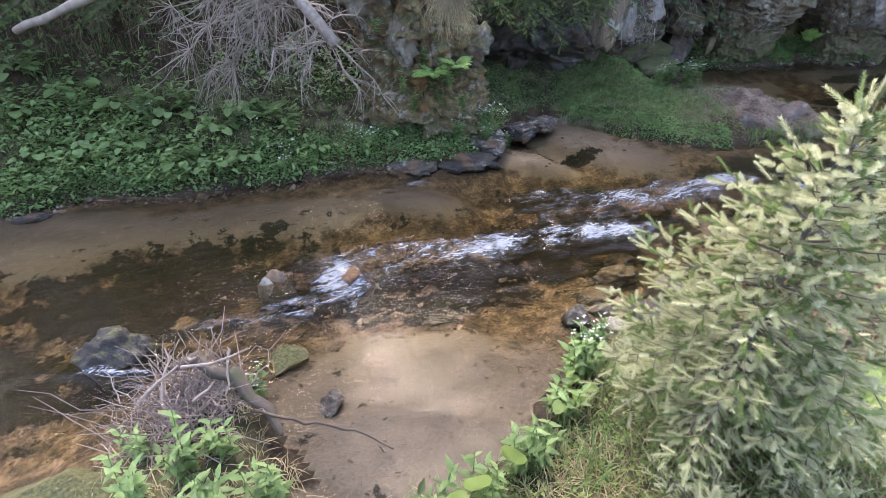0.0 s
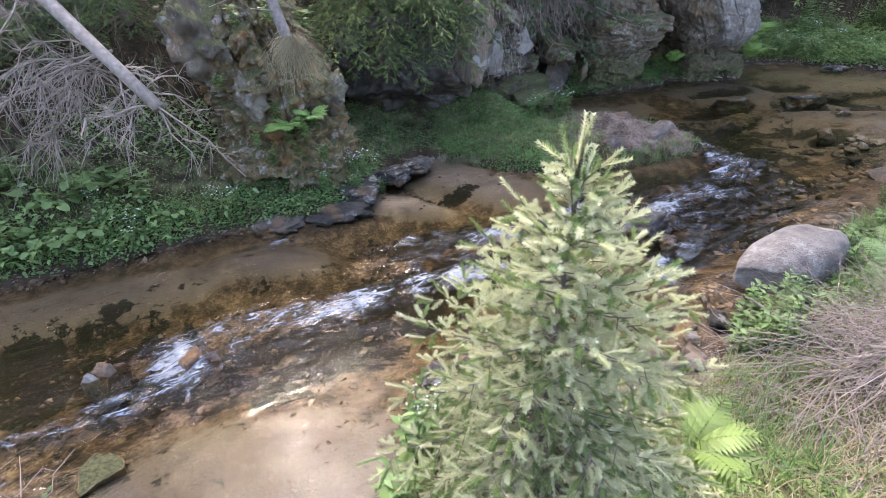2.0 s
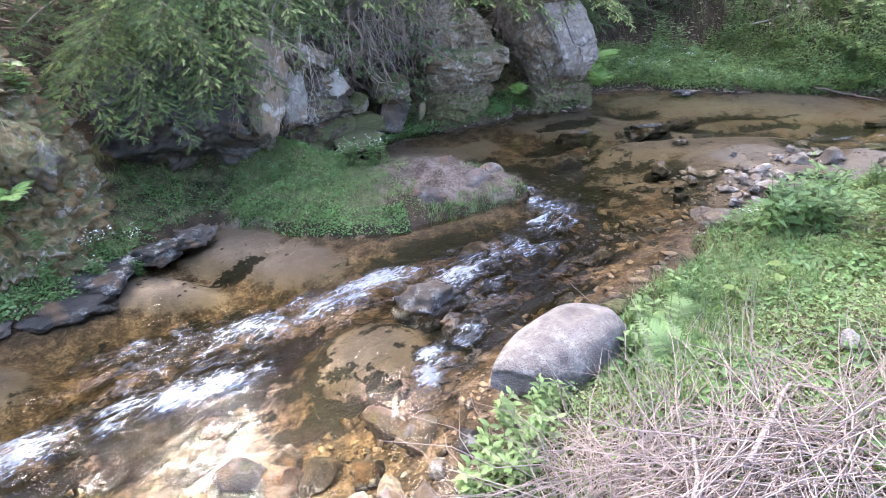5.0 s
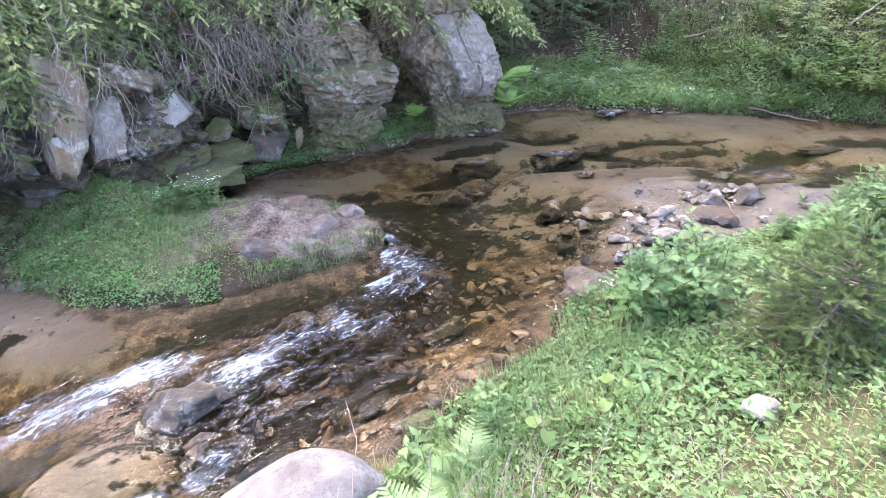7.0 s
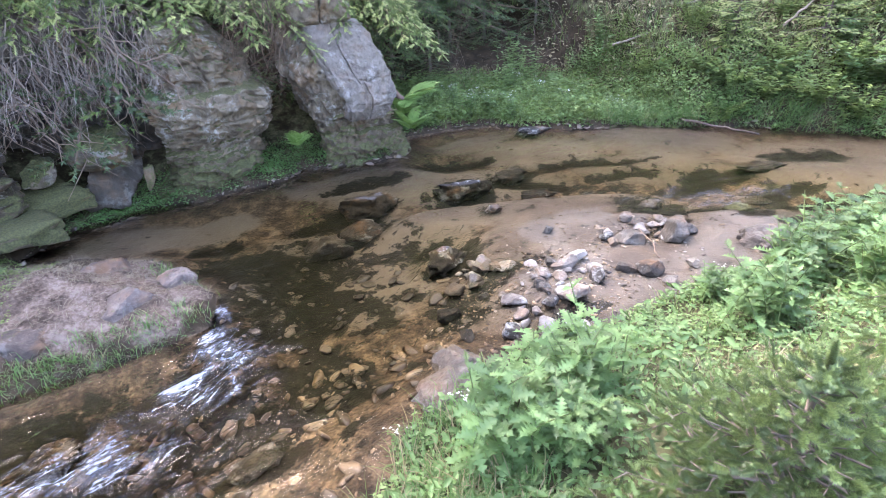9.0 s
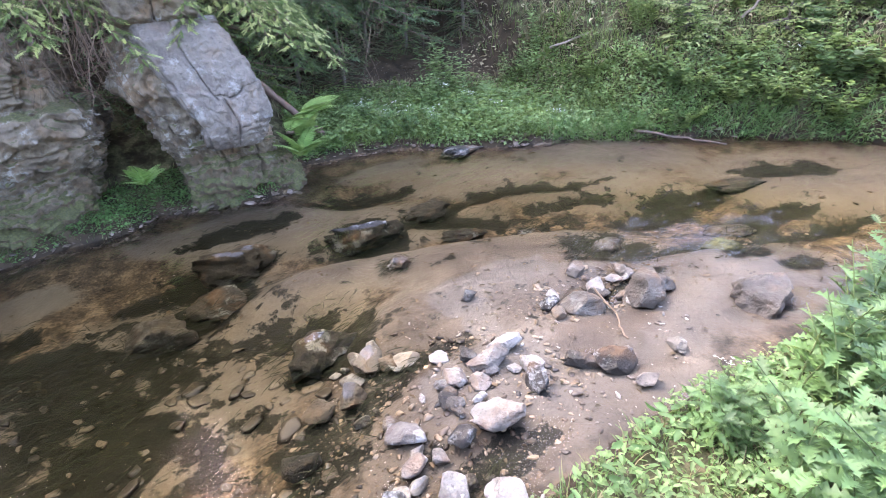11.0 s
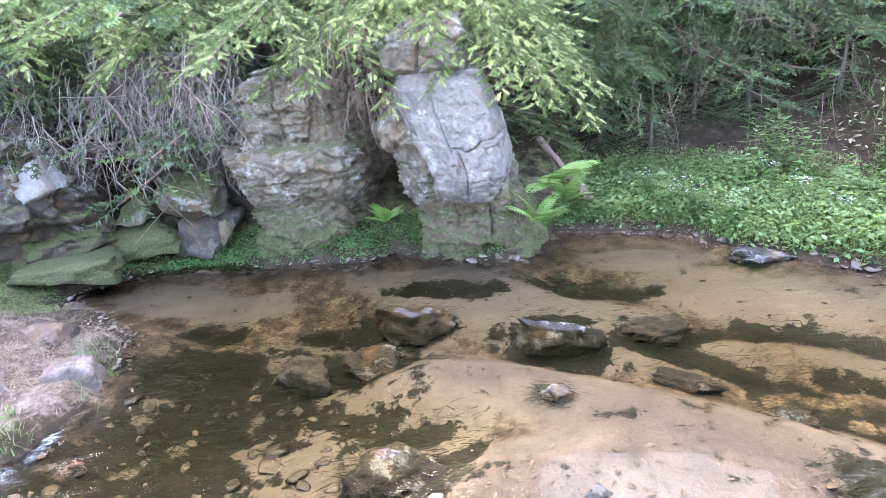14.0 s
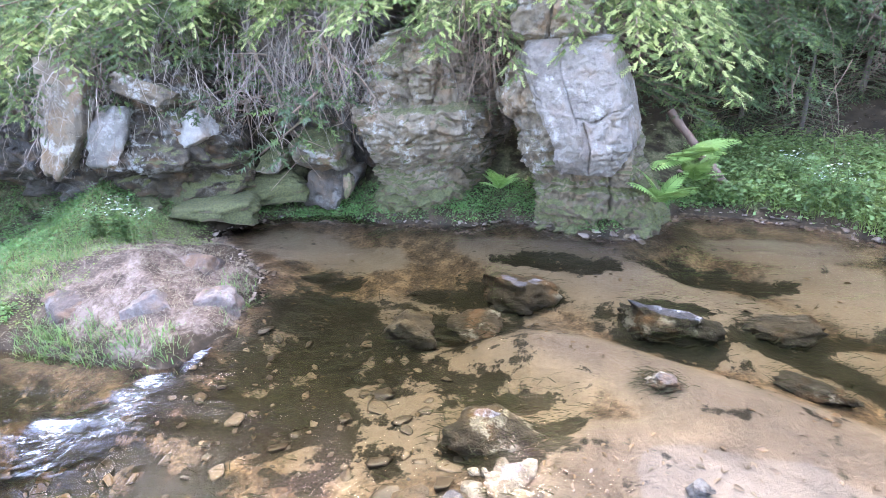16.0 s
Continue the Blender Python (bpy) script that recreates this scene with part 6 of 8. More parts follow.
BLADE = (np.array([(0, -0.5, 0), (0, 0.5, 0), (0.45, -0.38, 0.0), (0.45, 0.38, 0.0), (0.8, -0.22, -0.1), (0.8, 0.22, -0.1), (1.0, 0, -0.24)]), [np.array([(0, 1, 3, 2), (2, 3, 5, 4)]), np.array([(4, 5, 6)])])
_a = np.arange(5) * 2 * math.pi / 5
FLOWER = (np.concatenate([[(0, 0, 0)]] + [[(0.55 * math.cos(a - 0.5), 0.55 * math.sin(a - 0.5), 0.08), (math.cos(a), math.sin(a), 0.12), (0.55 * math.cos(a + 0.5), 0.55 * math.sin(a + 0.5), 0.08)] for a in _a]),
          np.array([(0, 3 * k + 1, 3 * k + 2, 3 * k + 3) for k in range(5)]))


def frond_template(pairs=15):
    """A fern frond along x: a curved rib with toothed pinnae."""
    v, f = [], []
    for k in range(pairs):
        t = 0.12 + 0.88 * k / pairs
        w = 0.34 * math.sin(math.pi * min(1, 0.25 + 0.78 * t) ** 1.1) * (1 if t < 0.9 else 0.7)
        for s in (1, -1):
            pv, pf = (LOBED if k < pairs * 0.7 else BROAD)
            q = pv * np.array([w, w * 0.62, w * 0.5])
            a = s * (1.25 - 0.25 * t)
            r = np.array([[math.cos(a), -math.sin(a), 0], [math.sin(a), math.cos(a), 0], [0, 0, 1]])
            q = q @ r.T + np.array([t, 0, 0])
            f.append(pf + sum(len(z) for z in v))
            v.append(q)
    v, f = np.concatenate(v), np.concatenate(f)
    v[:, 2] += 0.35 * v[:, 0] - 0.55 * v[:, 0] ** 2
    return v, f


def leaf_turns(rng, n, up=0.6, wild=0.5):
    """Turns for leaves that point outwards and tilt at random."""
    a = rng.uniform(0, 6.283, n)
    d = np.stack([np.cos(a), np.sin(a), rng.uniform(-wild, wild) + rng.normal(0, wild * 0.5, n) + up * 0.3], 1)
    return frames(d, np.array([0, 0, 1.0]) + rng.normal(0, 0.35, (n, 3)))


def scatter(rng, n, box, test=None, clump=0.0, cscale=2.0, seed=0, wet=False):
    """n places on land in the box (x0, y0, x1, y1), denser where a noise is high."""
    x, y = np.empty(0), np.empty(0)
    for _ in range(12):
        px, py = rng.uniform(box[0], box[2], n), rng.uniform(box[1], box[3], n)
        ok = in_polygon(px, py, CHANNEL) if wet else ~in_polygon(px, py, CHANNEL)
        if clump:
            ok &= (fbm(px * cscale, py * cscale, 60 + seed, 3) + rng.uniform(-0.5, 0.5, n)) > clump - 0.5
        if test is not None:
            ok &= test(px, py)
        x, y = np.concatenate([x, px[ok]]), np.concatenate([y, py[ok]])
        if len(x) >= n:
            break
    return x[:n], y[:n]


def cover(name, label, template, material, n, box, lo, hi, seed, test=None, lift=(0.0, 0.04), clump=0.0, cscale=2.0, up=0.6, category="ground cover", wild=0.5, wet=False):
    """A sheet of small leaves over a stretch of bank."""
    rng = np.random.default_rng(seed)
    x, y = scatter(rng, n, box, test, clump, cscale, seed, wet)
    n = len(x)
    z = ground_height(x, y) + rng.uniform(*lift, n) * (0.6 + 0.7 * (fbm(x * 3, y * 3, seed, 2) + 0.5))
    v, f = place(template, leaf_turns(rng, n, up, wild), np.stack([x, y, z], 1), rng.uniform(lo, hi, n))
    return whole(name, mesh_of(name, v, f), material, label, category, kind="stuff")


def grass(name, label, material, n, box, lo, hi, seed, test=None, clump=0.0, cscale=2.0, lean=0.45, width=0.0045, comb=(0, 0), per=7):
    """Grass in tufts of bent blades."""
    rng = np.random.default_rng(seed)
    tx, ty = scatter(rng, max(1, n // per), box, test, clump, cscale, seed)
    x, y = np.repeat(tx, per) + rng.normal(0, 0.022, len(tx) * per), np.repeat(ty, per) + rng.normal(0, 0.022, len(tx) * per)
    n = len(x)
    h = rng.uniform(lo, hi, n) * np.repeat(rng.uniform(0.6, 1.15, len(tx)), per)
    a = rng.uniform(0, 6.283, n)
    l = rng.gamma(2.0, lean / 2, n)
    d = np.stack([np.cos(a) * l + comb[0], np.sin(a) * l + comb[1], np.ones(n)], 1)
    z = ground_height(x, y) - 0.008
    out = np.stack([-np.cos(a), -np.sin(a), np.full(n, 0.15)], 1)
    v, f = place(BLADE, frames(d, out), np.stack([x, y, z], 1), np.stack([h, np.full(n, width) * rng.uniform(0.7, 1.6, n), h], 1))
    return whole(name, mesh_of(name, v, f), material, label, "grass", kind="stuff")


def stalks(rng, n, height, lean=0.25, r=0.003, base=0.02):
    """n bent stalks from one foot: lines (n, 5, 3)."""
    a = rng.uniform(0, 6.283, n)
    l = rng.uniform(0.3, 1.0, n) * lean
    h = height * rng.uniform(0.65, 1.05, n)
    t = np.linspace(0, 1, 5)
    foot = rng.normal(0, base, (n, 2))
    px = foot[:, :1] + np.cos(a)[:, None] * l[:, None] * h[:, None] * t[None] ** 1.6
    py = foot[:, 1:] + np.sin(a)[:, None] * l[:, None] * h[:, None] * t[None] ** 1.6
    pz = h[:, None] * (t[None] - 0.08 * l[:, None] * t[None] ** 2)
    return np.stack([px, py, pz], 2), np.tile(np.linspace(r, r * 0.45, 5)[None], (n, 1))


def herb(name, label, category, seed, n, height, template, material, leaf=(0.04, 0.09), pairs=6, lean=0.3, start=0.15, flower=0, petal=0.008, base=0.03, whorl=2, droop=0.0):
    """A leafy herb: stalks with leaves in whorls and, if asked, white flower heads."""
    rng = np.random.default_rng(seed)
    ob = thing(name, (0, 0, 0), label, category)
    ln, rad = stalks(rng, n, height, lean, 0.0025 + 0.004 * height, base)
    part("stalk", mesh_of("stalk", *tubes(ln, rad, 4)), STEM, ob, kind="stuff")
    at, dr, sc = [], [], []
    for s in range(n):
        for k in range(pairs):
            t = start + (1 - start) * (k + rng.uniform(0, 0.5)) / pairs
            i = min(int(t * 4), 3)
            p = ln[s, i] + (ln[s, i + 1] - ln[s, i]) * (t * 4 - i)
            a0 = k * 1.57 + rng.uniform(-0.4, 0.4) + s
            for w in range(whorl):
                a = a0 + 2 * math.pi * w / whorl
                at.append(p), dr.append((math.cos(a), math.sin(a), rng.uniform(-0.25, 0.4) + 0.5 * t - droop))
                sc.append(rng.uniform(*leaf) * (1.1 - 0.55 * abs(t - 0.45)))
    v, f = place(template, frames(np.array(dr), np.array([0, 0, 1.0]) + rng.normal(0, 0.2, (len(dr), 3))), np.array(at), np.array(sc))
    part("foliage", mesh_of("foliage", v, f), material, ob, kind="stuff")
    if flower:
        tops = ln[:, -1]
        c = np.repeat(tops, flower, axis=0) + rng.normal(0, 0.016, (len(tops) * flower, 3)) * (1, 1, 0.4) + (0, 0, 0.012)
        up = np.array([0, 0, 1.0]) + rng.normal(0, 0.35, (len(c), 3))
        a = rng.uniform(0, 6.28, len(c))
        v, f = place(FLOWER, frames(np.stack([np.cos(a), np.sin(a), 0 * a], 1), up), c, rng.uniform(0.7, 1.3, len(c)) * petal)
        part("flower_head", mesh_of("flower_head", v, f), PETAL, ob, "small white flowers", "stuff")
    return ob


def coltsfoot(seed, n, size, material, label):
    """Round leaves, each on its own stalk."""
    rng = np.random.default_rng(seed)
    ob = thing("broadleaf_plant", (0, 0, 0), label, "plant")
    ln, rad = stalks(rng, n, size * 2.0, 0.9, 0.0025, 0.06)
    part("stalk", mesh_of("stalk", *tubes(ln, rad, 3)), STEM, ob, kind="stuff")
    lm = mesh_of("leaf", *ROUND)
    for k in range(n):
        d = Vector(ln[k, -1] - ln[k, 0])
        p = part("leaf", lm, material, ob)
        p.location = ln[k, -1]
        a = math.atan2(d.y, d.x) + rng.uniform(-0.6, 0.6)
        p.rotation_euler = (rng.uniform(-0.25, 0.25), rng.uniform(0.0, 0.5), a)
        p.scale = (size * rng.uniform(0.6, 1.15),) * 3
    return ob


_fronds = {}                                  # one frond mesh for each colour


def fern(at, n, size, seed, material, label, facing=None, spread_=6.283, lift=0.0):
    rng = np.random.default_rng(seed)
    ob = thing("fern", at, label, "fern", "ferns")
    if material.name not in _fronds:
        _fronds[material.name] = mesh_of("frond", *frond_template())
        _fronds[material.name].materials.append(material)
    for k in range(n):
        p = new("frond", _fronds[material.name])
        p.parent = ob
        a = (facing if facing is not None else 0) + spread_ * ((k + 0.5) / n - 0.5) + rng.uniform(-0.2, 0.2)
        p.rotation_euler = (rng.uniform(-0.2, 0.2), rng.uniform(-0.75, -0.15) - lift, a)
        p.scale = (size * rng.uniform(0.75, 1.1),) * 3
    return ob


def plant_out(ob, spots, seed, group):
    """Sets a plant and its copies on the ground at the spots (x, y[, scale[, z]])."""
    rng = np.random.default_rng(seed)
    ob["group"] = group
    for k, spot in enumerate(spots):
        x, y, s = spot[0], spot[1], spot[2] if len(spot) > 2 else 1.0
        z = spot[3] if len(spot) > 3 else ground_at(x, y) - 0.01
        m = Matrix.LocRotScale((x, y, z), Euler((rng.uniform(-0.08, 0.08), rng.uniform(-0.08, 0.08), rng.uniform(0, 6.28))), None)
        if k == 0:
            ob.matrix_basis = m
            ob.scale = (s,) * 3
        else:
            c = copy_thing(ob, m)
            c.scale = (s,) * 3


def near_d(lo, hi):
    return lambda x, y: (lambda dn, df: (dn < df) & (dn > lo) & (dn < hi))(line_distance(x, y, NEAR), line_distance(x, y, FAR))


def far_d(lo, hi):
    return lambda x, y: (lambda dn, df: (df < dn) & (df > lo) & (df < hi))(line_distance(x, y, NEAR), line_distance(x, y, FAR))


def both(*tests):
    return lambda x, y: np.logical_and.reduce([t(x, y) for t in tests])


def within(cx, cy, rx, ry):
    return lambda x, y: ((x - cx) / rx) ** 2 + ((y - cy) / ry) ** 2 < 1


# near bank
grass("bank_grass", "green bank grass with dry blades", GRASS, 30000, (3.3, 0.2, 9.0, 4.3), 0.03, 0.12, 801, both(near_d(0.06, 2.6), lambda x, y: ~within(3.6, 1.75, 0.9, 0.45)(x, y)), 0.25, 2.2)
grass("bank_grass", "fine bright grass by the big boulder", GRASS, 8000, (3.6, 2.0, 5.6, 4.0), 0.08, 0.2, 802, near_d(0.03, 0.9), 0.3, 3.0, 0.6)
cover("clover_cover", "low clover-like leaves among the bank grass", BROAD, LEAF_FRESH, 34000, (3.3, 0.4, 9.0, 4.3), 0.014, 0.036, 803, near_d(0.03, 2.4), (0.01, 0.08), 0.45, 2.4)
cover("weed_cover", "broad-leaved weeds among the bank grass", BROAD, LEAF_BLUE, 9000, (3.6, 0.8, 8.6, 4.2), 0.03, 0.065, 804, near_d(0.1, 2.0), (0.01, 0.09), 0.5, 1.3)
grass("dry_grass", "straw-coloured dry grass round the young spruce", STRAW, 9000, (-1.6, 0.1, 3.0, 2.3), 0.05, 0.16, 805, near_d(0.1, 2.2), 0.3, 2.5, 1.4)
grass("bank_grass", "thin green grass round the young spruce", GRASS, 9000, (-0.3, 0.2, 3.2, 2.4), 0.08, 0.24, 806, near_d(0.08, 2.0), 0.4, 2.5, 0.7)
cover("weed_cover", "yellow-green moss and weeds in the sun", SMALL, LEAF_LIME, 9000, (0.25, 0.3, 2.4, 2.0), 0.012, 0.03, 807, near_d(0.08, 1.6), (0.0, 0.06), 0.3, 3)
grass("dry_grass", "straw scattered on the bank", STRAW, 2600, (3.6, 0.6, 7.2, 3.6), 0.04, 0.14, 808, near_d(0.3, 2.4), 0.7, 1.2, 2.6, 0.003)
# far bank, left
cover("bank_herbs", "dense green herbs on the shaded bank", BROAD, LEAF_FRESH, 8000, (-6.5, 2.6, -0.5, 6.6), 0.03, 0.085, 811, far_d(0.02, 1.5), (0.02, 0.22), 0.75, 1.9)
cover("bank_moss", "yellow-green moss and small weeds on the shaded bank", SMALL, LEAF_LIME, 9000, (-6.0, 2.8, 0.8, 6.2), 0.012, 0.03, 816, far_d(0.0, 1.3), (0.0, 0.03), 0.35, 1.7)
cover("bank_herbs", "leaves trailing over the water's edge", BROAD, LEAF_FRESH, 2600, (-6.0, 2.6, 0.6, 5.4), 0.025, 0.06, 817, far_d(0.0, 0.16), (0.0, 0.1), 0.3, 2.2)
cover("bank_herbs", "small dark leaves along the waterline", SMALL, LEAF_DEEP, 15000, (-6.0, 2.8, 1.0, 5.6), 0.018, 0.04, 812, far_d(0.0, 0.5), (0.0, 0.08), 0.1, 3)
cover("slope_litter", "dead needles and leaves on the wooded slope", SMALL, LITTER, 12000, (-5.5, 5.0, 12.5, 12.5), 0.02, 0.06, 813, far_d(1.0, 5.0), (0.0, 0.03), 0, up=0.1, wild=0.25)
grass("slope_grass", "sparse shade grass on the slope", GRASS, 9000, (-5.0, 3.6, 1.0, 7.0), 0.08, 0.2, 814, far_d(0.05, 2.2), 0.5, 2.0, 0.7)
# islet and hollow
grass("islet_grass", "short green grass on the islet", GRASS, 14000, (1.4, 5.5, 3.2, 7.4), 0.025, 0.08, 821, both(far_d(0.03, 1.3), lambda x, y: x + 0.4 * (y - 6) < 3.0), 0.15, 2.5)
grass("islet_straw", "dry trampled grass over the islet rock", STRAW_DULL, 9000, (2.7, 5.2, 4.6, 6.9), 0.03, 0.1, 822, far_d(0.0, 1.0), 0.2, 2.5, 2.8, 0.0028)
grass("islet_grass", "green tufts at the islet's edge", GRASS, 1500, (3.3, 5.2, 4.5, 6.4), 0.05, 0.11, 823, far_d(0.0, 0.22), 0.6, 2.5, 0.9)
cover("creeping_leaves", "small creeping leaves on the islet's edge", SMALL, LEAF_DEEP, 3500, (1.5, 5.0, 3.1, 6.2), 0.014, 0.03, 824, far_d(0.0, 0.3), (0.0, 0.06), 0.3, 3)
cover("islet_moss", "yellow-green moss on the islet", SMALL, LEAF_LIME, 9000, (1.4, 5.3, 3.3, 7.2), 0.01, 0.024, 828, far_d(0.03, 1.3), (0.0, 0.03), 0.35, 2.0)
cover("creeping_leaves", "creeping herbs in the hollow", SMALL, LEAF_DEEP, 6000, (0.4, 5.2, 2.6, 7.2), 0.018, 0.04, 825, far_d(0.05, 1.0), (0.0, 0.06), 0.35, 2)
cover("creeping_leaves", "creeping leaves at the foot of the rocks", SMALL, LEAF_DEEP, 13000, (2.8, 7.4, 7.4, 9.2), 0.016, 0.036, 826, far_d(0.03, 0.5), (0.0, 0.05), 0.2, 2.5)
grass("moss_tufts", "mossy green tufts at the foot of the rocks", GRASS, 7000, (2.8, 7.4, 7.2, 9.0), 0.02, 0.05, 827, far_d(0.03, 0.6), 0.2, 2.5)
# green flat
cover("meadow_herbs", "bright green herbs on the low flat", BROAD, LEAF_LIME, 7000, (6.9, 8.0, 10.6, 11.4), 0.03, 0.065, 831, far_d(0.05, 1.9), (0.03, 0.22), 0.1, 1.6)
cover("meadow_herbs", "fresh leaves at the flat's edge", SMALL, LEAF_FRESH, 11000, (6.9, 7.0, 10.8, 10.5), 0.03, 0.065, 832, far_d(0.0, 1.0), (0.0, 0.16), 0.1, 1.6)
grass("meadow_grass", "bright green grass on the low flat", LEAF_LIME, 16000, (7.0, 7.6, 10.8, 10.6), 0.07, 0.2, 829, far_d(0.05, 1.8), 0.25, 1.6, 0.5)
grass("meadow_grass", "tall pale grass behind the flat", STRAW, 7000, (6.9, 8.9, 11.5, 12.0), 0.06, 0.18, 833, far_d(0.4, 2.1), 0.3, 1.4, 0.5)
# hillside
grass("hill_grass", "long hanging grass on the hillside", GRASS, 9000, (9.6, 4.6, 16.5, 12.0), 0.12, 0.32, 834, both(far_d(0.0, 4.0), lambda x, y: x > 10.0), 0.2, 1.2, 1.0, 0.006)
cover("hill_herbs", "mixed leaves on the hillside", BROAD, LEAF_FRESH, 4500, (9.4, 4.4, 16.5, 12.5), 0.03, 0.07, 835, both(far_d(0.0, 1.6), lambda x, y: x > 10.2), (0.01, 0.16), 0.2, 1.1)
cover("hill_herbs", "dry yellowish leaves on the hillside", BROAD, STRAW, 5000, (9.8, 4.6, 16.5, 12.0), 0.04, 0.09, 836, far_d(0.8, 5.0), (0.01, 0.1), 0.3, 0.9)

cover("hill_herbs", "leafy growth hanging over the steep bank", BROAD, LEAF_FRESH, 3500, (9.3, 4.4, 13.5, 9.0), 0.03, 0.07, 837, both(far_d(0.0, 0.6), lambda x, y: x > 10.1), (0.02, 0.25), 0.3, 1.3)
grass("hill_grass", "grass hanging over the undercut bank", GRASS, 6000, (9.4, 4.4, 14.0, 8.0), 0.12, 0.3, 842, far_d(0.0, 0.22), 0.2, 2.0, 0.9, 0.006, (-0.5, -0.6))
grass("hill_grass", "bright grass on the hillside", LEAF_LIME, 9000, (9.8, 4.6, 15.5, 11.0), 0.1, 0.26, 843, both(far_d(0.1, 3.5), lambda x, y: x > 10.0), 0.25, 1.2, 0.8, 0.006)
grass("hill_grass", "pale dry grass up the hillside", STRAW, 11000, (10.5, 5.0, 16.5, 12.0), 0.12, 0.3, 838, far_d(0.8, 5.0), 0.2, 1.0, 1.4, 0.006)
cover("meadow_herbs", "fresh broad herbs in front of the wood", BROAD, LEAF_FRESH, 6000, (7.0, 8.6, 10.4, 10.8), 0.03, 0.065, 839, far_d(0.3, 1.9), (0.04, 0.2), 0.3, 1.6)
# washed-up leaves and bark on the bar and in the bed
cover("flotsam", "dark wet leaves and bark washed onto the gravel bar", BROAD, LITTER, 350, (5.7, 4.3, 8.7, 5.7), 0.015, 0.04, 841, None, (0.0, 0.012), 0.62, 3.0, 0.1, "debris", 0.25, True)
cover("flotsam", "sunken brown leaves on the bed", BROAD, LITTER, 450, (4.2, 4.4, 9.5, 8.4), 0.02, 0.06, 842, None, (0.0, 0.01), 0.6, 1.6, 0.1, "debris", 0.2, True)
cover("flotsam", "brown leaf litter along the beach and shallows", BROAD, LITTER, 700, (-2.5, 1.3, 2.8, 3.2), 0.02, 0.05, 843, None, (0.0, 0.01), 0.6, 2.2, 0.1, "debris", 0.2, True)



def water_moss():
    """Dark moss and algae that trail with the current over the algae patches."""
    rng = np.random.default_rng(861)
    at, d = [], []
    for cx, cy, rx, ry, turn in ALGAE:
        n = int(1800 * rx * ry) + 60
        c, s = math.cos(radians(turn)), math.sin(radians(turn))
        u, v = rng.normal(0, 0.55, n) * rx, rng.normal(0, 0.55, n) * ry
        at.append(np.stack([cx + u * c - v * s, cy + u * s + v * c], 1))
        d.append(np.stack([-0.9 + rng.normal(0, 0.35, n), -0.3 + rng.normal(0, 0.35, n), rng.uniform(-0.05, 0.22, n)], 1))
    for cx, cy, size, *_ in STREAM_STONES:
        n, a = 130, rng.uniform(0, 6.283, 130)
        at.append(np.stack([cx + size[0] * 0.52 * np.cos(a), cy + size[1] * 0.55 * np.sin(a)], 1) + rng.normal(0, 0.025, (n, 2)))
        d.append(np.stack([-0.9 + rng.normal(0, 0.35, n), -0.3 + rng.normal(0, 0.35, n), rng.uniform(-0.05, 0.3, n)], 1))
    at, d = np.concatenate(at), np.concatenate(d)
    keep = in_polygon(at[:, 0], at[:, 1], CHANNEL)
    at, d = at[keep], d[keep]
    n = len(at)
    g = ground_height(at[:, 0], at[:, 1])
    z = g + 0.003 + rng.uniform(0, 0.7, n) * np.clip(water_level(at[:, 0], at[:, 1]) - g, 0, 0.2)
    ok = water_level(at[:, 0], at[:, 1]) - g > 0.03
    at, d, z, n = at[ok], d[ok], z[ok], int(ok.sum())
    length = rng.uniform(0.03, 0.1, n)
    v, f = place(BLADE, frames(d, np.array([0, 0, 1.0]) + rng.normal(0, 0.3, (n, 3))), np.stack([at[:, 0], at[:, 1], z], 1), np.stack([length, rng.uniform(0.002, 0.006, n), length], 1))
    whole("water_moss", mesh_of("water_moss", v, f), WATER_MOSS, "dark trailing water moss on the bed and wet stones", "moss", kind="stuff")


water_moss()

# herbs and ferns
plant_out(herb("leafy_herb", "leafy nettle-like herb on the near bank", "plant", 901, 6, 0.32, TOOTHED, LEAF_FRESH, (0.05, 0.09)),
          [(-0.05, 1.12), (0.18, 1.2, 0.9), (0.4, 1.35, 1.0), (0.5, 1.5, 0.8), (-1.15, 1.3, 1.0), (-1.3, 1.15, 0.9), (-0.95, 1.1, 1.0), (-1.05, 1.45, 0.8), (-0.75, 1.2, 0.9), (0.05, 0.95, 0.9), (0.75, 1.9, 1.1), (0.62, 1.72, 0.9), (-1.42, 1.42, 0.7),
           (2.9, 2.5, 0.9), (2.75, 2.3, 0.8), (3.05, 2.62, 0.8), (3.85, 2.75, 0.9), (4.1, 3.0, 0.9), (4.5, 3.2, 0.8), (3.2, 2.5, 0.7), (2.86, 2.29, 0.9), (3.0, 2.36, 0.9), (3.14, 2.4, 0.8), (3.25, 2.55, 0.8), (2.95, 2.2, 0.8), (-0.05, 5.04, 0.6, 0.36), (0.2, 5.06, 0.6, 0.3), (-0.3, 5.02, 0.7, 0.3), (0.06, 5.02, 0.6, 0.55), (-0.4, 5.02, 0.6, 0.5), (-0.55, 0.98, 0.9), (-0.3, 0.85, 1.0)], 1, "leafy herbs on the near bank")
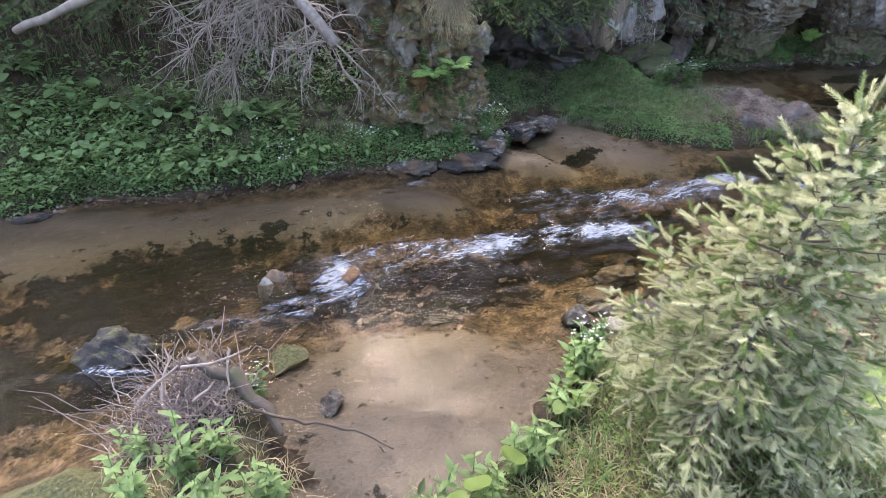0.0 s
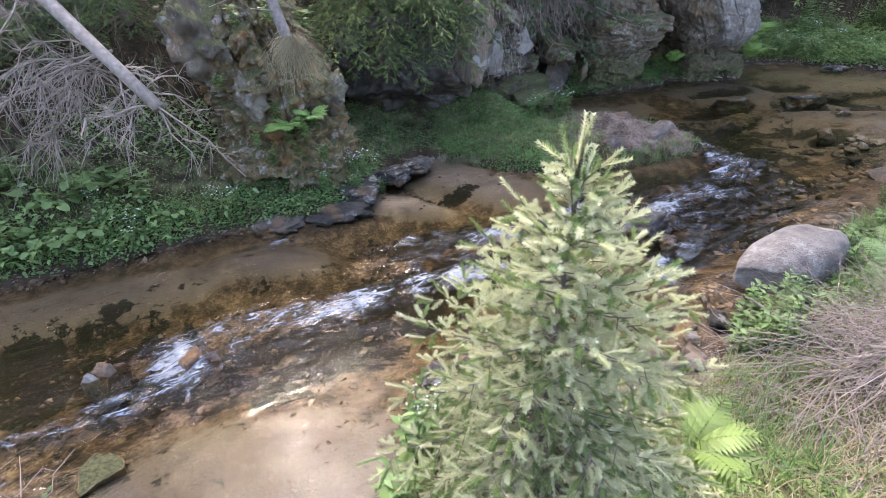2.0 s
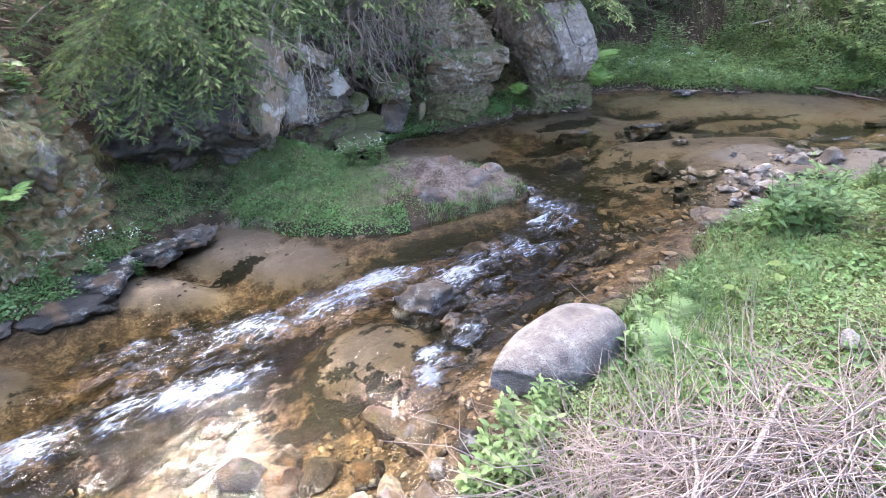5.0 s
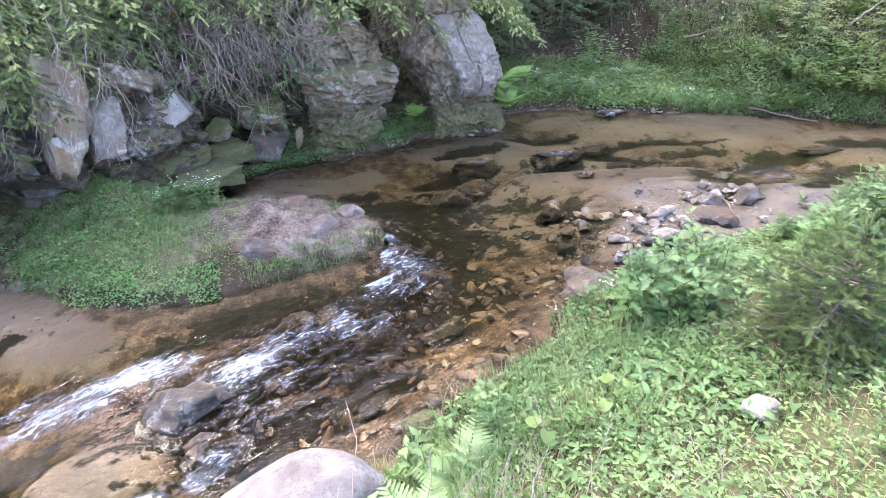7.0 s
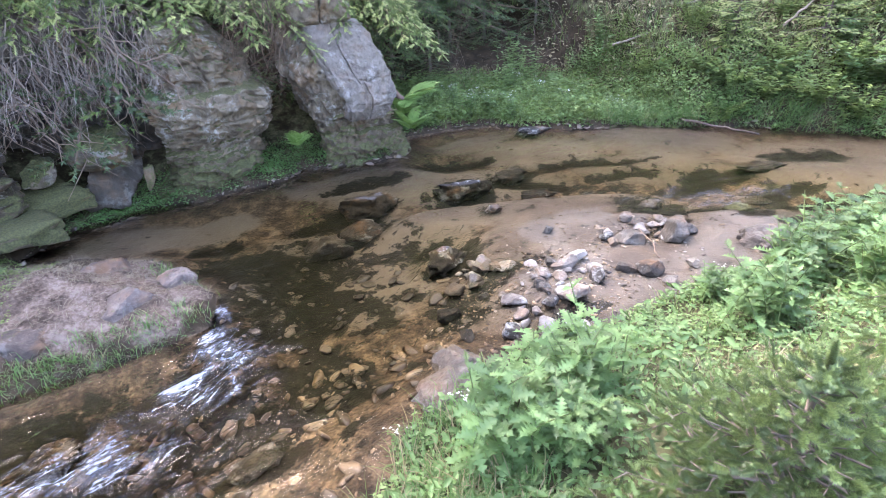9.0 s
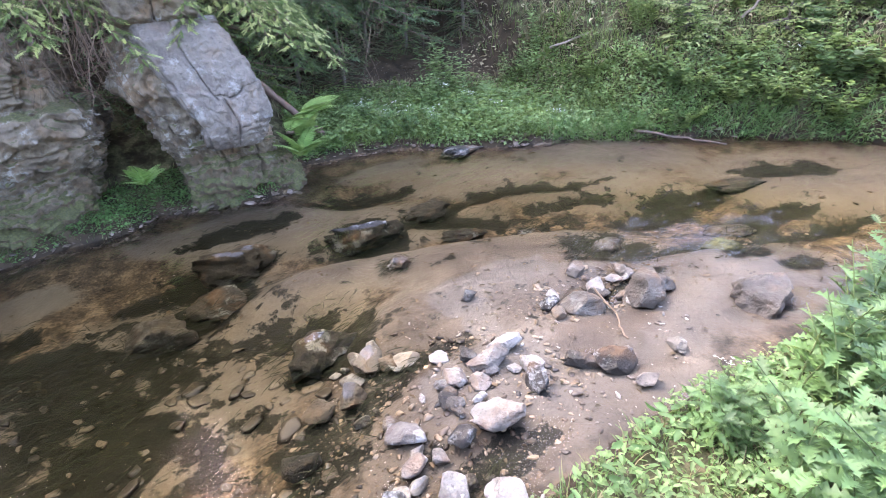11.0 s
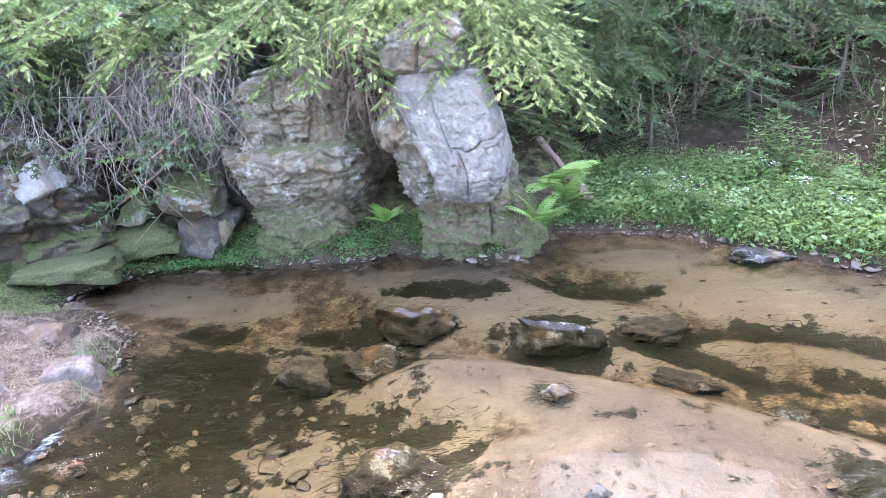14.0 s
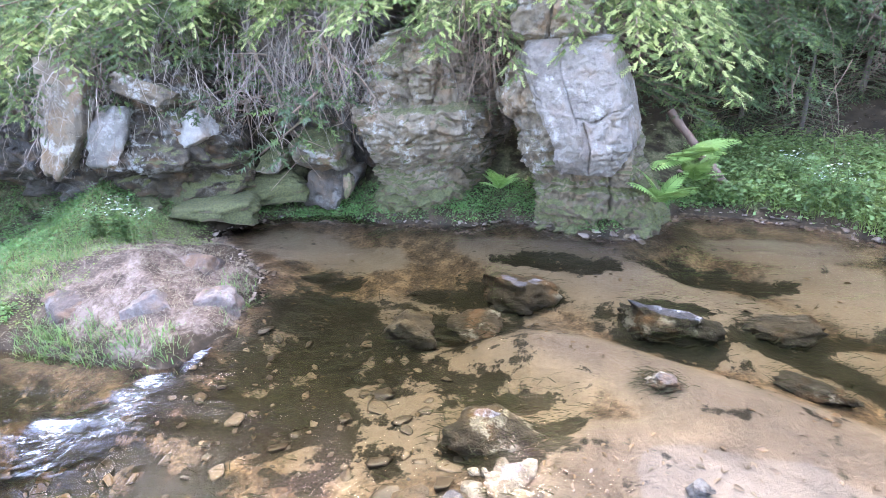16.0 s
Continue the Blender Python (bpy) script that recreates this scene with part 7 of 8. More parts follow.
plant_out(herb("leafy_herb", "deep green bushy herb by the water", "plant", 902, 9, 0.36, TOOTHED, LEAF_BLUE, (0.05, 0.08), flower=3),
          [(0.78, 2.0, 1.0), (0.9, 2.15, 0.8), (-1.05, 1.92, 0.75), (2.95, 6.3, 1.1), (2.75, 6.4, 1.0), (2.62, 6.3, 0.8), (2.2, 7.2, 0.9), (1.9, 7.3, 0.8), (0.45, 5.15, 0.8), (0.7, 5.3, 0.6), (0.15, 5.05, 0.8), (1.9, 6.35, 0.6), (8.15, 8.85, 1.1), (7.95, 9.0, 1.0), (8.4, 8.6, 1.0), (7.8, 9.3, 1.1)], 2, "flowering herbs by the water")
plant_out(herb("white_flower_plant", "thin-stalked plant with clustered white flowers", "flower", 903, 7, 0.3, SMALL, LEAF_DEEP, (0.02, 0.04), 4, 0.4, 0.1, 4, 0.009),
          [(-1.6, 4.62), (-1.5, 4.55, 0.8), (-0.85, 4.85), (-0.7, 4.95, 0.8), (0.35, 5.35), (0.5, 5.4), (0.65, 5.55, 0.9), (0.3, 5.55, 0.9), (3.1, 6.35), (2.95, 6.5, 0.9), (-1.95, 4.95, 0.9), (-2.9, 4.9), (2.3, 7.4), (2.05, 7.5), (3.75, 8.02, 0.5), (-0.95, 5.0, 0.8),
           (8.1, 9.2, 1.2), (7.9, 9.5, 1.2), (8.5, 8.9, 1.0), (9.2, 8.4, 1.1), (9.5, 7.95, 0.9), (9.7, 7.9, 0.8), (9.0, 8.9, 1.2), (8.9, 9.4, 1.2), (11.6, 6.6, 1.0), (5.55, 3.75, 0.6), (7.5, 4.2, 0.5), (8.0, 4.15, 0.6), (5.25, 3.9, 0.5), (6.3, 4.15, 0.5)], 3, "white flowers")
plant_out(herb("thistle", "large bluish thistle with lobed leaves", "plant", 904, 18, 0.46, THISTLE, LEAF_BLUE, (0.05, 0.115), 8, 0.55, 0.05, base=0.09),
          [(5.62, 3.5, 1.0), (5.95, 3.6, 0.95), (5.8, 3.3, 0.7), (7.05, 3.62, 0.9), (7.6, 3.85, 1.0), (7.95, 3.95, 1.05), (8.3, 3.9, 1.0), (7.75, 3.55, 0.9), (8.6, 4.1, 0.9), (4.45, 3.1, 0.45), (7.2, 4.0, 0.55), (8.1, 3.5, 0.9)], 4, "thistles on the near bank")
plant_out(coltsfoot(905, 16, 0.09, LEAF_FRESH, "clump of round-leaved plants on the shaded bank"),
          [(-2.2, 4.45), (-2.55, 4.5, 1.1), (-1.95, 4.62, 0.9), (-3.0, 4.6, 1.1), (-3.4, 4.65, 1.0), (-3.8, 4.4, 1.0), (-2.75, 4.95, 1.2), (-3.3, 5.05, 1.2), (-4.1, 4.7, 1.1), (-2.3, 4.95, 1.0), (-4.6, 4.3, 1.1), (-3.75, 5.2, 1.3), (-1.25, 4.85, 0.7), (-4.3, 5.2, 1.2), (-2.0, 5.2, 1.1)], 5, "round-leaved plants")
plant_out(coltsfoot(906, 5, 0.13, LEAF_LIME, "low plant with broad pale leaves at the beach"), [(0.12, 1.02), (0.3, 0.92, 0.9), (-0.2, 0.95, 0.8), (0.7, 1.75, 0.6), (5.0, 2.95, 0.5), (4.6, 2.85, 0.5)], 6, "pale broad-leaved plants")
plant_out(herb("tall_herb", "tall dark-leaved herb on the shaded bank", "plant", 907, 5, 0.5, OVATE, LEAF_FRESH, (0.08, 0.14), 5, 0.45),
          [(-2.9, 5.0), (-2.6, 5.1, 0.9), (-2.1, 5.05, 0.8), (-3.6, 5.0, 0.9), (-1.6, 5.1, 0.8), (-0.3, 5.9, 1.0, 1.35), (-0.45, 6.0, 0.9, 1.4), (0.1, 6.1, 0.9, 1.2), (-4.2, 5.3, 1.0), (-0.12, 5.06, 0.5, 0.5), (0.05, 5.05, 0.55, 0.55), (-0.2, 5.1, 0.4, 0.75), (0.15, 5.1, 0.45, 0.6), (-0.62, 5.15, 0.4, 1.0), (-0.4, 5.25, 0.5, 1.5), (-0.15, 5.35, 0.6, 1.5)], 7, "tall herbs in the shade")
plant_out(herb("raspberry_bush", "bushy raspberry shoots with fresh leaves", "bush", 908, 8, 0.85, TOOTHED, LEAF_FRESH, (0.08, 0.14), 9, 0.35, base=0.1),
          [(9.0, 9.7, 0.85), (9.25, 9.6, 0.75), (9.1, 10.0, 0.9), (8.7, 9.5, 0.6), (10.15, 9.2, 0.65), (10.35, 9.35, 0.75), (10.0, 9.5, 0.6), (11.0, 9.4, 0.7), (11.2, 9.2, 0.6)], 8, "raspberry bushes behind the flat")
plant_out(herb("shrub", "leafy green shrub on the hillside", "shrub", 909, 16, 0.75, ROUND, LEAF_LIME, (0.06, 0.1), 10, 1.1, base=0.12),
          [(10.55, 7.08, 0.5), (10.8, 7.2, 0.5), (10.98, 6.85, 0.6), (11.3, 6.45, 0.65), (11.55, 6.05, 0.65), (11.9, 5.8, 0.7), (12.3, 5.6, 0.9), (13.2, 5.6, 1.0), (12.0, 7.6, 0.55), (11.7, 8.9, 0.6), (12.6, 6.6, 0.7), (11.5, 7.1, 0.5), (10.75, 7.6, 0.5), (11.1, 8.3, 0.55), (12.4, 7.2, 0.6), (11.9, 6.5, 0.6), (12.9, 7.0, 0.7), (13.4, 6.5, 0.7), (10.4, 8.3, 0.45)], 9, "hillside shrubs")
plant_out(herb("shrub", "bluish-green broad-leaved shrub on the hillside", "shrub", 911, 12, 0.7, ROUND, LEAF_BLUE, (0.07, 0.12), 8, 0.9, base=0.12),
          [(11.2, 6.9, 0.6), (11.75, 6.2, 0.7), (12.2, 5.9, 0.75), (10.7, 7.35, 0.5), (12.1, 6.8, 0.6), (11.4, 7.9, 0.55), (12.9, 5.9, 0.8)], 12, "bluish hillside shrubs")
plant_out(herb("shrub", "yellowish young shrub on the hillside", "shrub", 910, 14, 0.75, OVATE, LEAF_LIME, (0.05, 0.08), 14, 0.5, base=0.12), [(11.3, 7.6, 0.9), (12.3, 7.9, 1.0), (13.0, 6.2, 1.0), (10.9, 8.1, 0.7), (13.0, 7.8, 0.9)], 10, "yellow hillside shrubs")
fern((-0.1, 5.08, 0.66), 9, 0.26, 921, FERN_GREEN, "bright green fern on the ochre rock face", -1.57, 4.5)
fern((0.12, 5.12, 0.72), 8, 0.24, 922, FERN_GREEN, "bright green fern on the ochre rock face", -1.4, 4.5)
fern((5.42, 8.1, 0.24), 8, 0.27, 923, FERN_GREEN, "light green fern between the two rocks", -1.4, 4.2, 0.45)
fern((6.74, 8.1, 0.22), 8, 0.36, 924, FERN_GREEN, "light green fern at the foot of the leaning rock", -1.2, 4.0, 0.4)
fern((6.86, 8.36, 0.5), 7, 0.46, 925, FERN_GREEN, "light green fern at the foot of the leaning rock", -1.0, 3.0)
fern((7.0, 9.1, 0.15), 6, 0.45, 926, FERN_GREEN, "light green fern at the foot of the leaning rock", -1.2, 3.4, 0.35)
fern((1.98, 1.6, ground_at(1.98, 1.6)), 7, 0.42, 927, LEAF_LIME, "pale sunlit fern beside the young spruce", -0.4, 2.6)
fern((-1.95, 5.2, ground_at(-1.95, 5.2)), 6, 0.4, 928, LEAF_FRESH, "green fern on the shaded bank")
for k, (x, y, s) in enumerate([(9.1, 9.6, 0.45), (9.5, 9.3, 0.45), (8.8, 9.9, 0.5), (9.8, 9.1, 0.4), (4.0, 2.6, 0.3), (4.25, 2.85, 0.3)]):
    fern((x, y, ground_at(x, y)), 7, s, 930 + k, LEAF_FRESH, "green fern among the herbs")

# ---- dead wood ----
def twig_lines(rng, start, d, length, curl=0.25, pts=5, sag=0.1):
    """Crooked twig lines from the starts: (N, pts, 3)."""
    n = len(start)
    d = d / np.linalg.norm(d, axis=1, keepdims=True)
    t = np.linspace(0, 1, pts)
    out = start[:, None, :] + d[:, None, :] * (length[:, None] * t[None])[:, :, None]
    bend = rng.normal(0, 1, (n, 1, 3)) * (t ** 2)[None, :, None] + 0.35 * rng.normal(0, 1, (n, pts, 3)) * t[None, :, None]
    out = out + bend * curl * length[:, None, None] * 0.5
    out[:, :, 2] -= sag * length[:, None] * t[None] ** 2
    return out


def twig_thing(name, label, category, lines, r0, r1, material, kind="", sides=4, at=None):
    """Twigs of one thing in one mesh."""
    rad = np.linspace(1, 0, lines.shape[1])[None] * (np.asarray(r0) - r1).reshape(-1, 1) + r1
    v, f = tubes(lines, rad, sides)
    at = v[np.argmin(v[:, 2])] if at is None else np.array(at)
    return whole(name, mesh_of(name, v - at, f, True), material, label, category, kind=kind, at=tuple(at))


def branchy(rng, trunk, n, reach, down, twig=14, spread_=0.5):
    """Side branches of a dead stem and their twigs."""
    k = rng.uniform(0.15, 1.0, n)
    i = np.minimum((k * (len(trunk) - 1)).astype(int), len(trunk) - 2)
    start = trunk[i] + (trunk[i + 1] - trunk[i]) * (k * (len(trunk) - 1) - i)[:, None]
    d = rng.normal(0, 1, (n, 3)) * (1.0, 0.6, 0.5) + np.asarray(down)
    L = rng.uniform(0.5, 1.0, n) * reach
    main = twig_lines(rng, start, d, L, 0.5, 6)
    s2 = np.repeat(np.arange(n), twig)
    j = rng.integers(1, 5, len(s2))
    st = main[s2, j]
    dd = (main[s2, j + 1] - main[s2, j]) / L[s2, None] * 3 + rng.normal(0, spread_, (len(s2), 3))
    fine = twig_lines(rng, st, dd, L[s2] * rng.uniform(0.15, 0.42, len(s2)), 0.4, 4, 0.25)
    return main, fine


def fallen_top():
    """The broken grey top of a dead spruce hanging over the bank."""
    rng = np.random.default_rng(1001)
    ob = thing("dead_spruce_top", (-1.15, 4.6, 1.6), "broken grey dead spruce top hanging over the bank", "dead branch")
    o = np.array([-1.15, 4.6, 1.6])
    trunk = np.array([(-2.5, 5.3, 2.8), (-2.0, 4.95, 2.3), (-1.6, 4.7, 1.93), (-1.22, 4.47, 1.53), (-0.85, 4.25, 1.14)])
    bark = wood_mat("peeling_grey_bark", (0.1, 0.075, 0.06), (0.42, 0.36, 0.31), 0.9, 26.0)
    v, f = tubes([trunk - o], [np.array([0.062, 0.056, 0.051, 0.048, 0.046])], 9)
    end = np.arange(len(v) - 9, len(v))
    part("trunk", mesh_of("trunk", v, f + [end[None, :]], True), bark, ob)
    main, fine = branchy(rng, trunk[1:] - o, 13, 0.85, (-1.3, -0.15, -0.3), 34, 0.75)
    m2, f2 = branchy(rng, trunk[3:] - o, 9, 0.9, (0.15, -0.3, -1.3), 18, 0.6)
    long_ = twig_lines(rng, np.array([(0.0, -0.05, -0.1)] * 4), np.array([(-1.6, -0.1, -0.35), (-1.5, -0.3, -0.7), (-1.2, 0, -0.9), (-1.7, 0, -0.1)]), np.array([1.5, 1.3, 1.0, 1.6]), 0.3, 6)
    l2 = twig_lines(rng, np.repeat(long_[:, 1:5].reshape(-1, 3), 22, axis=0), np.array([-0.5, -0.2, -0.6]) + rng.normal(0, 0.8, (4 * 4 * 22, 3)), rng.uniform(0.1, 0.42, 352), 0.5, 5, 0.25)
    for ln in np.concatenate([main, m2, long_]):
        part("branch", mesh_of("branch", *tubes([ln], [np.linspace(0.008, 0.003, len(ln))], 5)), TWIG_GREY, ob)
    for lines, r in ((np.concatenate([fine, f2]), 0.0032), (l2, 0.004)):
        rad = np.tile(np.linspace(r, r * 0.35, lines.shape[1])[None], (len(lines), 1))
        part("twig", mesh_of("twig", *tubes(lines, rad, 4)), TWIG_GREY, ob, kind="stuff")


fallen_top()


def leaning_trunk():
    rng = np.random.default_rng(1002)
    bark = wood_mat("flaking_dead_bark", (0.07, 0.055, 0.045), (0.36, 0.31, 0.28), 0.9, 30.0)
    line = np.array([(-0.35, 5.45, 3.6), (-0.22, 5.3, 2.6), (-0.1, 5.2, 1.9), (0.02, 5.16, 1.42)])
    ob = thing("leaning_dead_trunk", tuple(line[-1]), "thin grey dead trunk leaning above the rock face", "dead tree")
    part("trunk", mesh_of("trunk", *tubes([line - line[-1]], [np.array([0.03, 0.036, 0.042, 0.05])], 8)), bark, ob)
    n = 520
    a = rng.uniform(0, 6.28, n)
    base = np.stack([0.08 * np.cos(a) + 0.05, 0.05 * np.sin(a) - 0.02, rng.uniform(-0.14, 0.06, n)], 1) * rng.uniform(0.3, 1, (n, 1))
    straw = twig_lines(rng, base, np.stack([0.6 * np.cos(a), -0.5 + 0.4 * np.sin(a), rng.uniform(-0.9, 0.5, n)], 1), rng.uniform(0.05, 0.2, n), 0.7, 5, 1.1)
    part("dry_tuft", mesh_of("dry_tuft", *tubes(straw, np.full((n, 5), 0.0013), 3)), STRAW, ob, "hanging tuft of dry grass", "stuff")
    m, f = branchy(rng, line - line[-1], 9, 0.6, (0.3, -0.3, -0.2), 8)
    for k in range(len(m)):
        part("branch", mesh_of("branch", *tubes(m[k:k + 1], np.linspace(0.006, 0.002, 6)[None], 4)), TWIG_GREY, ob)


leaning_trunk()


def curtain(name, label, n, box, zr, length, seed, material, r=0.003, d=(0, -0.35, -1.0), curl=0.4, wild=0.45, shear=0.0):
    """Bare twigs that hang from under boughs."""
    rng = np.random.default_rng(seed)
    st = np.stack([rng.uniform(box[0], box[2], n), rng.uniform(box[1], box[3], n), rng.uniform(*zr, n)], 1)
    st[:, 1] += shear * (st[:, 0] - box[0])
    dd = np.array(d) + rng.normal(0, wild, (n, 3))
    L = rng.uniform(0.4, 1.0, n) * length
    main = twig_lines(rng, st, dd, L, curl, 6, 0.2)
    s2 = np.repeat(np.arange(n), 4)
    j = rng.integers(1, 5, len(s2))
    fine = twig_lines(rng, main[s2, j], rng.normal(0, 0.7, (len(s2), 3)) + np.array(d) * 0.6, L[s2] * rng.uniform(0.15, 0.4, len(s2)), 0.5, 6, 0.3)
    lines = np.concatenate([main, fine])
    rad = np.concatenate([rng.uniform(0.7, 2.0, n) * r, np.full(len(fine), r * 0.45)])
    twig_thing(name, label, "twigs", lines, rad, r * 0.3, material, "stuff", 3, at=(box[0], box[1], zr[0] - length))


curtain("hanging_twigs", "tangle of dead grey-brown twigs hanging over the hollow", 190, (1.9, 6.6, 4.0, 7.1), (1.1, 1.9), 0.6, 1011, TWIG_GREY, shear=0.65)
curtain("hanging_twigs", "dead brown twigs hanging between the rocks", 90, (4.95, 7.75, 5.6, 8.2), (1.35, 1.9), 0.55, 1012, TWIG_BROWN)
curtain("hanging_twigs", "dead grey twigs hanging before the dark hollow", 130, (3.2, 7.75, 4.3, 8.2), (1.35, 1.9), 0.7, 1018, TWIG_GREY)
curtain("hanging_twigs", "dead twigs under the spruce by the low rocks", 90, (1.2, 6.3, 2.4, 7.0), (1.1, 1.8), 0.5, 1013, TWIG_BROWN, shear=0.5)
curtain("hanging_twigs", "grey dead twigs at the hollow's mouth", 80, (1.7, 6.3, 2.5, 7.0), (0.8, 1.6), 0.4, 1014, TWIG_GREY)
curtain("hanging_twigs", "dead twigs in the wood's edge", 110, (6.7, 9.4, 9.6, 11.5), (1.0, 2.4), 0.9, 1015, TWIG_BROWN)
curtain("hanging_twigs", "dead twigs in the dark wood", 120, (-4.5, 5.1, -1.2, 6.2), (1.1, 2.2), 0.9, 1016, TWIG_BROWN)
curtain("root_tangle", "bare roots arching before the dark hollow", 22, (2.7, 7.85, 4.0, 8.2), (1.05, 1.6), 1.0, 1017, WOOD_OLD, 0.012, (0.2, -0.2, -1.0), 0.6, 0.6)


def brush_pile():
    """Cut bleached twigs heaped on the bank."""
    rng = np.random.default_rng(1021)
    n = 2200
    x, y = rng.normal(3.55, 0.55, n), rng.normal(1.75, 0.3, n)
    ok = (y < 2.35 - 0.0 * x) & (x > 2.5) & (x < 5.0)
    x, y = x[ok], y[ok]
    n = len(x)
    hump = 0.2 * np.exp(-((x - 3.6) / 0.6) ** 2 - ((y - 1.75) / 0.35) ** 2)
    z = ground_height(x, y) + rng.uniform(0.0, 1.0, n) * (0.04 + hump)
    a = rng.normal(0.5, 0.7, n)
    d = np.stack([np.cos(a), np.sin(a), rng.normal(0.0, 0.12, n)], 1) * rng.choice([-1, 1], n)[:, None]
    lines = twig_lines(rng, np.stack([x, y, z], 1), d, rng.uniform(0.25, 0.9, n), 0.22, 5, 0.06)
    gz = ground_height(lines[:, :, 0].ravel(), lines[:, :, 1].ravel()).reshape(lines.shape[:2])
    lines[:, :, 2] = np.maximum(lines[:, :, 2], gz + 0.004)
    ob = thing("brush_pile", (3.6, 1.75, ground_at(3.6, 1.75)), "heap of bleached dead twigs on the bank", "brushwood")
    o = np.array(ob.location)
    r = rng.uniform(0.0012, 0.0036, n)
    part("twig", mesh_of("twig", *tubes(lines - o, r[:, None] * np.linspace(1, 0.4, 5)[None], 4)), TWIG_PINK, ob, kind="stuff")
    for k, (p, q, rr) in enumerate([((2.9, 2.2, 0.05), (3.9, 2.5, 0.08), 0.008), ((3.6, 1.75, 0.22), (4.1, 2.05, 0.1), 0.013), ((3.2, 1.55, 0.16), (3.6, 1.95, 0.2), 0.012), ((2.8, 1.9, 0.06), (3.5, 1.7, 0.2), 0.007), ((3.9, 2.2, 0.04), (4.6, 2.4, 0.03), 0.006)]):
        p, q = ((*w[:2], ground_at(*w[:2]) + w[2]) for w in (p, q))
        ln = twig_lines(rng, np.array([p], float), np.array([np.array(q) - np.array(p)], float), np.array([float(np.linalg.norm(np.array(q) - np.array(p)))]), 0.08, 6, 0)
        part("stick", mesh_of("stick", *tubes(ln - o, np.linspace(rr, rr * 0.6, 6)[None], 7)), TWIG_PINK, ob)


brush_pile()


def root_clump():
    """A washed-up root stock with sticks and dry stems at the water's edge."""
    rng = np.random.default_rng(1031)
    o = np.array([-1.25, 1.62, ground_at(-1.25, 1.62)])
    ob = thing("root_stock", tuple(o), "washed-up root stock with bleached sticks by the water", "driftwood")
    log = np.array([(-1.4, 1.82, 0.14), (-1.28, 1.86, 0.17), (-1.18, 1.8, 0.13), (-1.06, 1.79, 0.12), (-0.98, 1.7, 0.06), (-0.88, 1.66, 0.02), (-0.8, 1.56, -0.05)])
    part("log", mesh_of("log", *tubes([log - o], [np.array([0.022, 0.042, 0.034, 0.044, 0.03, 0.034, 0.016])], 9), True), wood_mat("mossy_log", (0.035, 0.028, 0.02), (0.14, 0.11, 0.085), moss=(0.05, 0.06, 0.02)), ob, "dark mossy log end")
    n = 420
    st = np.stack([rng.normal(-1.3, 0.14, n), rng.normal(1.66, 0.13, n), np.full(n, o[2] + 0.03)], 1)
    d = np.stack([rng.normal(-0.1, 0.8, n), rng.normal(0.15, 0.7, n), rng.uniform(0.2, 1.2, n)], 1)
    part("stem", mesh_of("stem", *tubes(twig_lines(rng, st - o, d, rng.uniform(0.08, 0.34, n), 0.55, 5, 0.25), np.tile(np.linspace(0.004, 0.0015, 5)[None], (n, 1)), 4)), TWIG_PINK, ob, kind="stuff")
    for p, q, rr in [((-1.45, 1.58, 0.16), (-1.3, 1.72, 0.3), 0.011), ((-1.34, 1.86, 0.16), (-1.2, 1.72, 0.28), 0.012), ((-1.3, 1.75, 0.22), (-1.0, 1.72, 0.24), 0.01), ((-1.08, 1.84, 0.26), (-1.1, 1.65, 0.1), 0.008), ((-1.2, 1.6, 0.15), (-1.0, 1.66, 0.3), 0.009), ((-1.35, 1.6, 0.15), (-1.42, 1.8, 0.32), 0.008)]:
        ln = twig_lines(rng, np.array([p], float), np.array([np.array(q) - np.array(p)], float), np.array([float(np.linalg.norm(np.array(q) - np.array(p)))]), 0.3, 5, 0)
        part("stick", mesh_of("stick", *tubes(ln - o, np.linspace(rr, rr * 0.5, 5)[None], 7)), TWIG_PINK, ob, "bleached broken stick")


root_clump()


